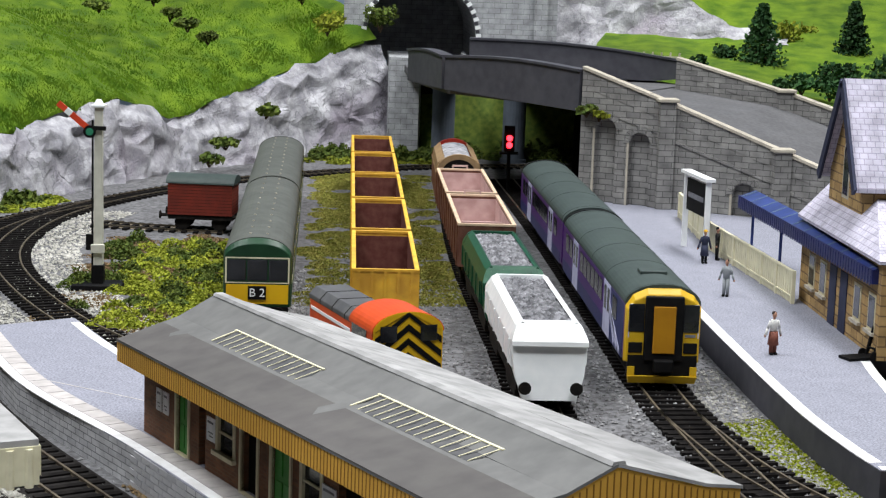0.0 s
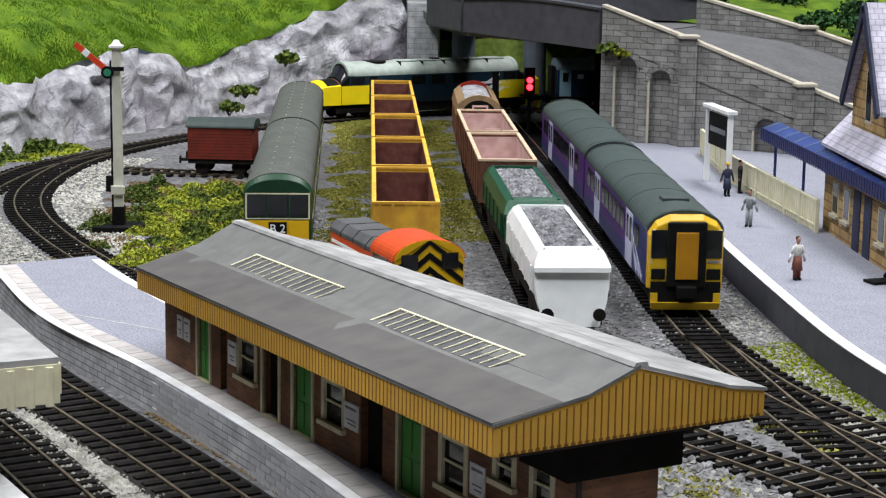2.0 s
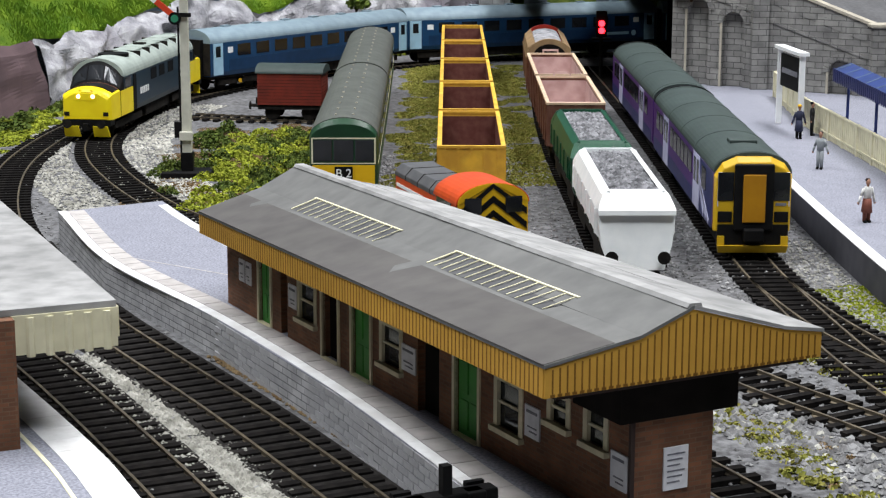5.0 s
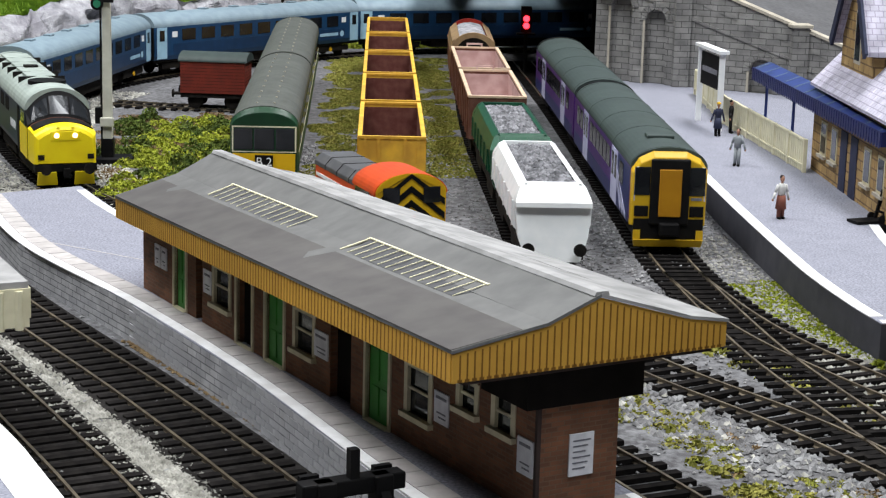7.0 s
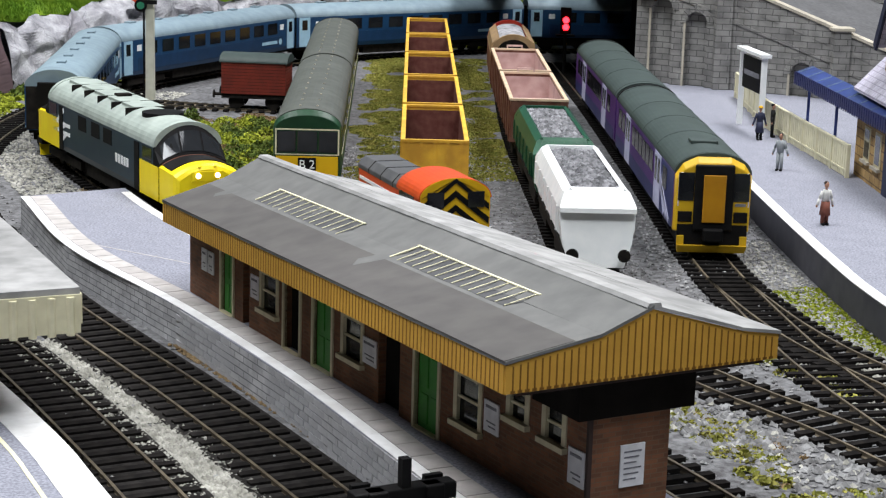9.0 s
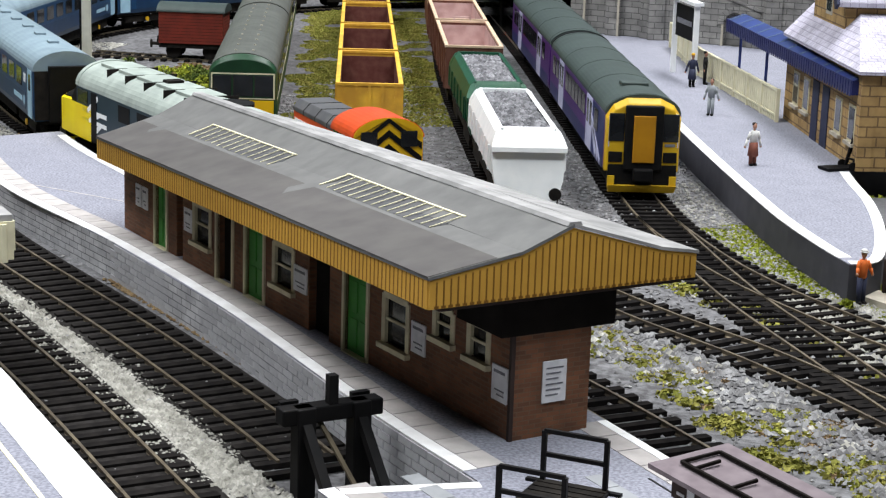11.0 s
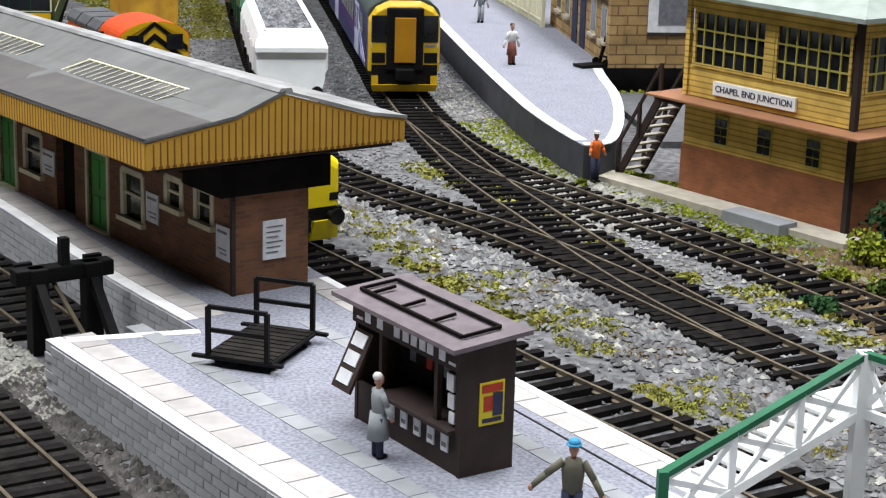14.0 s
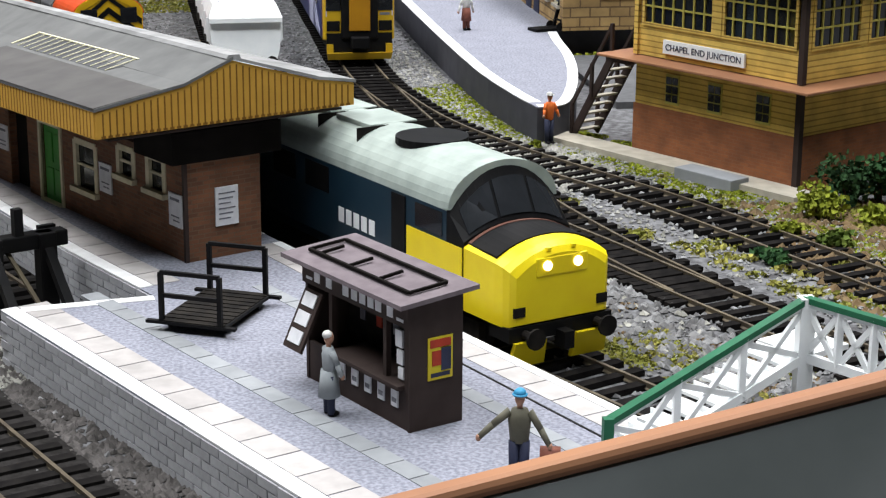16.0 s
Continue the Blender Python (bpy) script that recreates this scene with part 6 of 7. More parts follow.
def tarped_wagon():
    t = open_wagon(9.6, 2.6, 1.05, 2.6, "brown", "tan", "tan hooded wagon with arched end and pale load", lip="tan")
    for sg in (-1, 1):
        prof = roof_curve(2.6, 2.7, 3.75, 12)
        part("arched_end", G().prism_y(prof, sg * 4.6 - 0.15, sg * 4.6 + 0.15), M["tan"] if sg < 0 else M["red"], t, "arched hood end")
        part("hood_side", G().prism_y([(sg * 1.3, 2.7), (sg * 1.22, 3.2), (sg * 0.85, 3.5), (sg * 0.8, 3.44), (sg * 1.15, 3.15), (sg * 1.22, 2.7)][:: (1 if sg > 0 else -1)], -4.4, 4.4), M["tan"], t)
    # dark plate on the flat end, painted as a shaded recess
    part("arch_recess_shade", G().prism_y(roof_curve(1.9, 2.7, 3.45, 12), -4.78, -4.752), M["dark"], t)
    part("load_sheet", G().prism_y(roof_curve(1.7, 3.2, 3.55, 8), -4.2, 4.2), M["load"], t, "pale grey load")
    return t


def shunter():
    t = thing("shunting_locomotive", label="orange-red shunting locomotive with grey bonnet and wasp-striped cab", category="locomotive")
    part("bonnet", G().prism_y([(-0.85, 1.0), (0.85, 1.0), (0.85, 2.45), (0.6, 2.72), (-0.6, 2.72), (-0.85, 2.45)], -1.2, 4.3), M["orange"], t, bevel=0.04)
    part("bonnet_top", G().prism_y([(-0.87, 2.3), (0.87, 2.3), (0.87, 2.47), (0.61, 2.75), (-0.61, 2.75), (-0.87, 2.47)], -1.15, 4.35), M["hood"], t, "grey bonnet top", bevel=0.03)
    for y in (0.2, 1.6, 3.0):
        part("bonnet_joint", G().prism_y([(-0.88, 2.3), (0.88, 2.3), (0.88, 2.48), (0.62, 2.765), (-0.62, 2.765), (-0.88, 2.48)], y - 0.02, y + 0.02), M["under"], t)
    part("white_stripe", G().box(-0.875, -0.855, -1.0, 4.1, 1.95, 2.07).box(0.855, 0.875, -1.0, 4.1, 1.95, 2.07), M["white"], t)
    part("running_plate", G().box(-1.25, 1.25, -4.2, 4.6, 0.9, 1.06), M["under"], t)
    cab = part("cab", G().prism_y([(-1.28, 1.06), (1.28, 1.06), (1.28, 2.6)] + roof_curve(2.56, 2.6, 3.3)[1:-1] + [(-1.28, 2.6)], -3.8, -1.6), M["orange"], t)
    part("cab_roof", G().prism_y([(x * 1.02, z + 0.02) for x, z in roof_curve(2.56, 2.6, 3.3)], -3.86, -1.5), M["orange"], t, "orange-red curved cab roof")
    part("striped_back", G().prism_y([(-1.24, 1.08), (1.24, 1.08), (1.24, 2.6)] + roof_curve(2.54, 2.6, 3.31)[1:-1] + [(-1.24, 2.6)], -3.89, -3.81), M["yellow"], t, "yellow and black wasp stripes")
    st = G()
    for k in range(8):
        z = 0.75 + k * 0.48
        for sg in (-1, 1):
            pts = [(0, z), (sg * 1.2, z - 0.95), (sg * 1.2, z - 0.72), (0, z + 0.23)]
            pts = [(x, min(3.3 - 0.5 * abs(x) ** 2 * 0.9, max(1.1, q))) for x, q in pts]
            if max(q for _, q in pts) - min(q for _, q in pts) > 0.15:
                st.loft([[(x, -3.92, q) for x, q in pts], [(x, -3.892, q) for x, q in pts]])
    part("black_stripes", st, M["black"], t)
    for x in (-0.72, 0.72):
        part("cab_window", G().box(x - 0.3, x + 0.3, -3.95, -3.92, 2.3, 2.85), M["glass"], t, bevel=0.03)
    side_boxes(t, "cab_side_window", "glass", 1.28, [(-3.3, -1.8)], 2.1, 2.65, 0.02)
    part("end_stripes", G().box(-0.8, 0.8, 4.36, 4.4, 1.1, 2.3), M["yellow"], t)
    buffers(t, -4.2, -1)
    buffers(t, 4.6, 1)
    for y in (-2.6, 0.1, 2.8):
        wheelset(t, y, 0.62)
    part("coupling_rod", G().box(-1.0, -0.92, -2.8, 3.0, 0.55, 0.7).box(0.92, 1.0, -2.8, 3.0, 0.55, 0.7), M["red"], t)
    return t


def goods_van():
    t = thing("goods_van", label="small dull red goods van with dark roof", category="wagon", group="wagons in the goods yard")
    part("body", G().box(-1.05, 1.05, -1.75, 1.75, 0.85, 2.55), M["vanred"], t, bevel=0.02)
    for k in range(9):
        z = 1.0 + k * 0.17
        part("plank_joint", G().box(-1.056, 1.056, -1.756, 1.756, z, z + 0.014), M["under"], t)
    part("roof", G().prism_y([(x * 1.06, z) for x, z in roof_curve(2.1, 2.55, 3.0)], -1.85, 1.85), M["roof150"], t, "dark grey curved roof")
    part("end_panel", G().prism_y(roof_curve(2.05, 2.54, 2.92), -1.752, 1.752), M["vanred"], t)
    part("underframe", G().box(-0.95, 0.95, -1.75, 1.75, 0.6, 0.85), M["under"], t)
    for y in (-1.0, 1.0):
        wheelset(t, y, 0.42)
    for sg in (-1, 1):
        buffers(t, sg * 1.75, sg, 0.8)
    return t


def put_on(ob, x, y, rz, z=0.0):
    ob.matrix_basis = pose(x * S, y * S, z * S, 0, 0, rz)
    return ob


put_on(unit_car(True), 0.0, 9.8, 0)
put_on(unit_car(False), -0.05, 30.1, 0.4)
put_on(green_railcar(True), -15.05, 18.9, 0.8)
put_on(green_railcar(False), -15.35, 39.2, 0.9)
yw = open_wagon(9.9, 2.55, 1.05, 3.0, "wagonyellow", "wagonrust", "yellow open box wagon with rust-red empty interior", ribs=7)
chipped = G()
for _ in range(150):
    chipped.stone((random.uniform(-1.05, 1.05), random.uniform(-4.6, 4.6), 1.27), random.uniform(0.025, 0.07))
tagged(part("stray_chips", chipped, M["load"], yw, "stray stone chips on the wagon floor"), kind="stuff")
put_on(yw, -9.85, 11.0, 0)
for k in range(1, 5):
    copy_thing(yw, pose((-9.85 - 0.01 * k) * S, (11.0 + 10.55 * k) * S, 0, 0, 0, 0.0))
put_on(hopper(10.4, 2.62, "white", "white bogie hopper wagon loaded with grey stone"), -4.55, 1.4, 1)
put_on(hopper(10.6, 2.62, "green", "dark green bogie hopper wagon loaded with grey stone"), -4.8, 12.4, 1)
pw = open_wagon(10.4, 2.6, 1.1, 3.0, "brown", "pink", "brown open hopper wagon with faded pink interior", lip="palelip", ribs=6)
put_on(pw, -5.0, 24.0, 0)
for z in (2.2,):
    part("cross_stay", G().box(-1.2, 1.2, -0.08, 0.08, z, z + 0.25), M["pink"], pw)
    part("end_ladder", G().box(-0.45, -0.37, 5.22, 5.3, 1.6, 3.3).box(0.37, 0.45, 5.22, 5.3, 1.6, 3.3).box(-0.45, 0.45, 5.22, 5.3, 3.2, 3.3), M["pink"], pw)
copy_thing(pw, pose(-5.0 * S, 35.2 * S, 0))
put_on(tarped_wagon(), -4.9, 46.6, -1)
put_on(shunter(), -10.5, 0.2, 19)
put_on(goods_van(), -19.2, 35.6, 84)

LOCO = locomotive()
COACHES = [coach()]
for k in range(3):
    COACHES.append(copy_thing(COACHES[0], pose(60 * S, (70 + k) * S, 0)))
# how far the nose of the locomotive has gone along the main line, by the second
NOSE = [(0, 92.0), (0.5, 100.2), (1.0, 109.4), (1.5, 118.8), (2.0, 127.4), (2.5, 135.2), (3.0, 142.4), (3.5, 149.2), (4.0, 155.0), (4.5, 160.4), (5.0, 165.6), (5.5, 170.8), (6.0, 175.7), (6.5, 179.6), (7.0, 183.6), (7.5, 186.6), (8.0, 189.0), (8.5, 190.8), (9.0, 193.2), (9.5, 196.2), (10, 199.4), (10.5, 202.6), (11, 205.6), (11.5, 208.4), (12, 211.0), (12.5, 213.4), (13, 215.8), (13.5, 218.1), (14, 220.5), (14.5, 223.2), (15, 227.0), (15.5, 230.6), (16, 234.3)]


def on_line(s0, s1):
    """A pose on the main line over two bogie places."""
    (xa, ya, _), (xb, yb, _) = MAIN.at(s0), MAIN.at(s1)
    return pose((xa + xb) / 2 * S, (ya + yb) / 2 * S, 0, 0, 0, math.degrees(math.atan2(yb - ya, xb - xa)) - 90)

# ---- figures: painted plastic, one mesh each ----
def figure(x, y, z, rz, label, top, legs, hat=None, hair="darkbrown", h=1.6, arms=((0.24, 0.05, -0.57), (-0.24, 0.05, -0.57)), coat=False, bag=None, skirt=False, pack=None):
    mats, gs = [], []

    def into(mt):
        if mt not in mats:
            mats.append(mt)
            gs.append(G())
        return gs[mats.index(mt)]

    k = h / 1.72
    for sx in (-0.11, 0.11):
        into(legs).rod((sx, 0, 0.05), (sx * 0.9, 0, 0.85), 0.09, 0.12, 8)
        into("black").ball((sx, -0.06, 0.05), 0.09, 0.16, 0.06, 8, 5)
    if coat or skirt:
        into(top if coat else legs).rod((0, 0, 0.4), (0, 0, 0.95), 0.27, 0.2, 10)
    into(top).loft([[(0.19 * math.cos(a), 0.13 * math.sin(a), 0.82) for a in np.arange(0, 6.28, 0.785)], [(0.24 * math.cos(a), 0.15 * math.sin(a), 1.25) for a in np.arange(0, 6.28, 0.785)], [(0.16 * math.cos(a), 0.11 * math.sin(a), 1.42) for a in np.arange(0, 6.28, 0.785)]])
    for ax, ay, az in arms:
        s = 1 if ax > 0 else -1
        mid = (s * 0.2 + ax * 0.55, ay * 0.5, 1.34 + az * 0.5)
        end = (s * 0.2 + ax, ay, 1.34 + az)
        into(top).rod((s * 0.2, 0, 1.36), mid, 0.08, 0.07, 7).rod(mid, end, 0.07, 0.055, 7)
        into("skin").ball(end, 0.06, 0.06, 0.07, 7, 5)
    into("skin").rod((0, 0, 1.4), (0, 0, 1.5), 0.06, 0.06, 7).ball((0, -0.01, 1.6), 0.105, 0.12, 0.14, 10, 7)
    if hat:
        into(hat).ball((0, 0, 1.69), 0.13, 0.14, 0.08, 10, 5).rod((0, -0.04, 1.66), (0, -0.04, 1.68), 0.16, n=10)
    else:
        into(hair).ball((0, 0.03, 1.67), 0.12, 0.12, 0.09, 10, 5)
    if bag:
        into(bag).box(arms[0][0] + 0.0, arms[0][0] + 0.42, -0.14, 0.14, 0.42, 0.72)
    if pack:
        into(pack).ball((0, 0.2, 1.15), 0.2, 0.14, 0.28, 8, 6)
    me = bpy.data.meshes.new("model_figure")
    v, f, ids = [], [], []
    for i, g in enumerate(gs):
        n = len(v)
        v += [(a * S * k * 0.82, b * S * k * 0.85, c * S * k) for a, b, c in g.v]
        f += [tuple(q + n for q in p) for p in g.f]
        ids += [i] * len(g.f)
    me.from_pydata(v, [], f)
    for m_ in mats:
        me.materials.append(M[m_])
    me.polygons.foreach_set("material_index", ids)
    me.polygons.foreach_set("use_smooth", [True] * len(f))
    ob = new("model_figure", me)
    ob.matrix_basis = pose(x * S, y * S, z * S, 0, 0, rz)
    return tagged(ob, label, "figurine", "model figures")


figure(4.4, 1.75, 1.0, 20, "painted model figure in white top and rust skirt", "cloth_white", "cloth_rust", skirt=True)
figure(5.0, 13.4, 1.0, -30, "painted model figure in grey-green with green pack", "cloth_grey", "cloth_grey", pack="cloth_green", coat=False)
figure(5.7, 22.0, 1.0, 10, "painted dark model figure with yellow hat", "cloth_dark", "black", hat="yellow", coat=True)
figure(6.5, 23.0, 1.0, 80, "painted dark model figure by the name board", "black", "black", hair="black")
figure(4.37, -13.9, -0.1, 25, "painted model figure in orange vest and white helmet", "cloth_orange", "cloth_dark", hat="cloth_white", arms=((0.2, -0.1, -0.4), (-0.2, -0.15, -0.35)))
figure(-4.95, -39.3, 1.0, 110, "painted grey-coated model figure at the kiosk", "cloth_grey", "cloth_dark", hair="cloth_white", coat=True, h=1.5, arms=((0.12, -0.2, -0.5), (-0.12, -0.2, -0.5)))
figure(-2.35, -42.85, 1.0, -14, "painted model figure in olive with light blue cap and brown bag", "cloth_olive", "cloth_dark", hat="capblue", arms=((0.42, -0.1, -0.55), (-0.62, -0.15, -0.42)), bag="cloth_rust")

# ---- signals ----
def semaphore():
    t = thing("semaphore_signal", -22.45, 17.9, 0, 0, "off-white semaphore signal with raised red and white arm", "signal")
    part("base_plate", G().box(-1.1, 1.1, -0.8, 0.8, GZ, 0.12), M["black"], t, bevel=0.04)
    part("post_foot", G().box(-0.26, 0.26, -0.26, 0.26, 0.12, 0.95), M["black"], t, bevel=0.03)
    part("post", G().loft([[(-0.2, -0.2, 0.95), (0.2, -0.2, 0.95), (0.2, 0.2, 0.95), (-0.2, 0.2, 0.95)], [(-0.17, -0.17, 8.0), (0.17, -0.17, 8.0), (0.17, 0.17, 8.0), (-0.17, 0.17, 8.0)]]), M["postwhite"], t, "off-white square post")
    part("cap", G().box(-0.3, 0.3, -0.3, 0.3, 8.0, 8.12).rod((0, 0, 8.12), (0, 0, 8.35), 0.24, 0.1, 10), M["white"], t, bevel=0.02)
    part("lamp_box", G().box(-0.3, 0.3, -0.35, -0.18, 1.5, 1.9), M["postwhite"], t, bevel=0.03)
    part("pivot", G().box(-0.5, 0.35, -0.34, -0.2, 7.0, 7.18), M["black"], t)
    p0, d, n = Vector((-0.4, -0.3, 7.05)), Vector((-0.77, 0, 0.64)), Vector((0.64, 0, 0.77))

    def quad(s0, s1, w=0.26):
        return G().loft([[p0 + d * s + n * j * w + Vector((0, y, 0)) for s, j in ((s0, -0.5), (s1, -0.5), (s1, 0.5), (s0, 0.5))] for y in (-0.04, 0.04)])

    arm = part("arm", quad(-0.1, 1.75), M["armred"], t, "red signal arm")
    part("white_stripe", G().loft([[p0 + d * s + n * j * 0.265 + Vector((0, y, 0)) for s, j in ((1.0, -0.5), (1.3, -0.5), (1.3, 0.5), (1.0, 0.5))] for y in (-0.046, 0.046)]), M["white"], arm)
    c = p0 - d * 0.05 + Vector((0, -0.06, -0.08))
    part("spectacle", G().rod(c, c + Vector((0, 0.08, 0)), 0.28, n=16), M["black"], t)
    part("green_lens", G().rod(c + Vector((0, -0.03, 0)), c + Vector((0, 0.01, 0)), 0.17, n=14), M["lensgreen"], t)
    lad = G()
    for y in (0.2, 0.5):
        lad.rod((-0.32, y, 0.1), (-0.32, y, 7.4), 0.025, n=5)
    for k in range(24):
        lad.rod((-0.32, 0.2, 0.4 + k * 0.29), (-0.32, 0.5, 0.4 + k * 0.29), 0.018, n=4)
    part("ladder", lad, M["black"], t)
    part("wire_box", G().box(-0.55, -0.22, -0.1, 0.2, 1.6, 2.3), M["black"], t)
    return t


semaphore()


def light_signal():
    t = thing("colour_light_signal", -0.95, 55.0, 0, 0, "black colour light signal showing two red lights", "signal")
    part("post", G().rod((0, 0, GZ), (0, 0, 2.7), 0.12, n=10), M["black"], t)
    part("head", G().box(-0.35, 0.35, -0.15, 0.15, 2.6, 4.3), M["black"], t, bevel=0.05)
    for z in (3.05, 3.5):
        part("red_light", G().rod((0, -0.16, z), (0, -0.26, z), 0.2, n=14), M["redglow"], t, "lit red lamp")
    part("platform", G().box(-0.6, 0.6, -0.3, 0.5, 2.45, 2.55), M["black"], t)
    return t


light_signal()

# ---- station side ----
def picket_fence():
    t = thing("platform_fence", label="cream board fence along the platform", category="fence")
    for (xa, ya), (xb, yb) in (((7.25, 37.6), (6.75, 26.3)), ((6.75, 26.2), (7.6, 12.1))):
        L = math.hypot(xb - xa, yb - ya)
        n = int(L / 0.32)
        for k in range(n):
            f = (k + 0.5) / n
            x, y = lerp(xa, xb, f), lerp(ya, yb, f)
            part("board", G().box(x - 0.03, x + 0.03, y - 0.145, y + 0.145, 1.02, 2.32), M["cream"], t)
        for f in np.linspace(0, 1, 7):
            x, y = lerp(xa, xb, f), lerp(ya, yb, f)
            part("post", G().box(x - 0.08, x + 0.08, y - 0.1, y + 0.1, 1.0, 2.42), M["cream"], t)
        for z in (1.3, 2.36):
            part("rail", G().beam((xa, ya, z), (xb, yb, z), 0.14, 0.08), M["cream"], t)
    return t


picket_fence()


def name_board():
    t = thing("running_in_board", label="black station name board on white posts", category="sign")
    for x, y in ((6.03, 23.5), (5.65, 27.2)):
        part("post", G().box(x - 0.13, x + 0.13, y - 0.13, y + 0.13, 1.0, 4.75), M["white"], t, bevel=0.02)
    part("cap_rail", G().beam((6.06, 23.2, 4.82), (5.62, 27.5, 4.82), 0.5, 0.16), M["white"], t)
    part("board", G().beam((6.0, 23.75, 3.75), (5.68, 26.95, 3.75), 0.1, 1.6), M["black"], t)
    part("letter_bar", G().beam((5.93, 24.1, 3.75), (5.64, 26.6, 3.75), 0.03, 0.25), M["ink"], t, "unreadable lettering bar")
    return t


name_board()


def sack_truck():
    t = thing("sack_truck", 7.75, 1.4, 1.0, 20, "black sack truck standing on the platform", "trolley")
    part("toe_plate", G().box(-0.9, 0.5, -0.35, 0.35, 0.02, 0.12), M["black"], t)
    for y in (-0.25, 0.25):
        part("shaft", G().beam((0.25, y, 0.1), (0.75, y, 1.9), 0.09, 0.12), M["black"], t)
    for k in range(4):
        f = 0.15 + k * 0.25
        part("rung", G().beam((0.25 + 0.5 * f, -0.25, 0.1 + 1.8 * f), (0.25 + 0.5 * f, 0.25, 0.1 + 1.8 * f), 0.07, 0.07), M["black"], t)
    for y in (-0.36, 0.36):
        part("wheel", G().rod((0.15, y - 0.03, 0.16), (0.15, y + 0.03, 0.16), 0.16, n=12), M["black"], t)
    return t


sack_truck()


def station():
    t = thing("stone_station", 0, 0, 0, 0, "yellow sandstone station with slate roofs and blue canopy", "building")
    x0, x1, y0, y1 = 8.15, 15.5, 1.1, 13.2
    part("lower_wall", G().box(x0, x0 + 0.35, y0, y1, 1.0, 4.6).box(x0 + 0.35, x1, y0, y0 + 0.35, 1.0, 4.6).box(x0 + 0.35, x1, y1 - 0.35, y1, 1.0, 4.6), M["sandstone"], t)
    part("quoin_strip", G().box(x0 - 0.05, x0 + 0.5, y0 - 0.05, y0 + 0.5, 1.0, 4.6), M["sandstone"], t)
    part("lean_to_roof", G().loft([[(x0 - 0.25, y0 - 0.25, 4.6), (x1, y0 - 0.25, 4.6), (x1, 7.6, 6.4), (9.6, 7.6, 6.4)], [(x0 - 0.25, y0 - 0.25, 4.72), (x1, y0 - 0.25, 4.72), (x1, 7.6, 6.52), (9.6, 7.6, 6.52)]]), M["slate"], t, "pale slate roof")
    part("lean_to_roof", G().loft([[(x0 - 0.25, y0 - 0.25, 4.6), (9.6, 7.6, 6.4), (9.6, y1, 6.4), (x0 - 0.25, y1, 4.6)], [(x0 - 0.25, y0 - 0.25, 4.72), (9.6, 7.6, 6.52), (9.6, y1, 6.52), (x0 - 0.25, y1, 4.72)]]), M["slate"], t, "pale slate roof")
    ga, gb, ze, za = 6.6, 11.6, 6.9, 10.6
    gx = 8.75
    part("gable_wall", G().prism_x([(ga, 4.6), (gb, 4.6), (gb, ze), ((ga + gb) / 2, za), (ga, ze)], gx, 15.5), M["sandstone"], t)
    for sg, ya in ((1, ga), (-1, gb)):
        ym = (ga + gb) / 2
        d = Vector((0, ym - ya, za - ze)).normalized()
        n = Vector((0, -d.z, d.y)) if sg > 0 else Vector((0, d.z, -d.y) if False else (0, d.z, abs(d.y)))
        e = Vector((0, ya, ze)) - d * 0.5
        r = Vector((0, ym, za))
        up = Vector((0, 0, 0.16))
        part("slate_roof", G().loft([[e + Vector((gx - 0.35, 0, 0.03)), r + Vector((gx - 0.35, 0, 0.03)), r + Vector((gx - 0.35, 0, 0.2)), e + Vector((gx - 0.35, 0, 0.2))], [e + Vector((15.8, 0, 0.03)), r + Vector((15.8, 0, 0.03)), r + Vector((15.8, 0, 0.2)), e + Vector((15.8, 0, 0.2))]]), M["slate"], t, "pale purple slate roof")
        part("barge_board", G().beam(e + Vector((gx - 0.42, 0, 0.05)), r + Vector((gx - 0.42, 0, 0.05)), 0.12, 0.42), M["cloth_dark"], t, "dark blue barge board")
    w = part("arched_window", G().prism_x([(8.75, 6.1), (9.45, 6.1), (9.45, 7.9), (9.1, 8.5), (8.75, 7.9)], gx - 0.04, gx + 0.02), M["glass"], t)
    part("window_surround", G().prism_x([(8.6, 5.95), (9.6, 5.95), (9.6, 8.0), (9.1, 8.75), (8.6, 8.0)], gx - 0.02, gx + 0.01), M["coping"], w)
    for y in (2.2, 4.2, 9.4, 11.2):
        wn = part("window", G().box(x0 - 0.03, x0 + 0.02, y - 0.5, y + 0.5, 1.9, 3.3), M["paleframe"], t)
        part("pane", G().box(x0 - 0.045, x0 - 0.03, y - 0.38, y + 0.38, 2.02, 3.2), M["glass"], wn)
        part("window_sill", G().box(x0 - 0.15, x0 + 0.02, y - 0.6, y + 0.6, 1.78, 1.9), M["coping"], wn)
    for y in (6.2, 7.8):
        part("door", G().box(x0 - 0.04, x0 + 0.02, y - 0.5, y + 0.5, 1.0, 3.4), M["cloth_dark"], t, "dark blue door")
    p = part("poster_board", G().box(9.6, 11.6, y0 - 0.05, y0, 2.4, 4.2), M["paper"], t, "framed picture poster")
    part("poster_print", G().box(10.0, 11.2, y0 - 0.07, y0 - 0.05, 2.7, 3.9), M["ink"], p)
    part("poster_base", G().box(9.6, 11.6, y0 - 0.08, y0, 2.25, 2.4), M["darkbrown"], p)
    for y, z in ((9.1, 11.2),):
        ch = part("chimney", G().box(12.2, 13.0, y - 0.5, y + 0.5, 10.0, 11.6), M["sandstone"], t)
        for k in (-0.25, 0.25):
            part("chimney_pot", G().rod((12.6, y + k, 11.6), (12.6, y + k, 12.2), 0.16, 0.13, 10), M["coping"], ch)
    # canopy
    def edge(y):
        return lerp(7.9, 7.3, (y - 1.6) / 20.6)

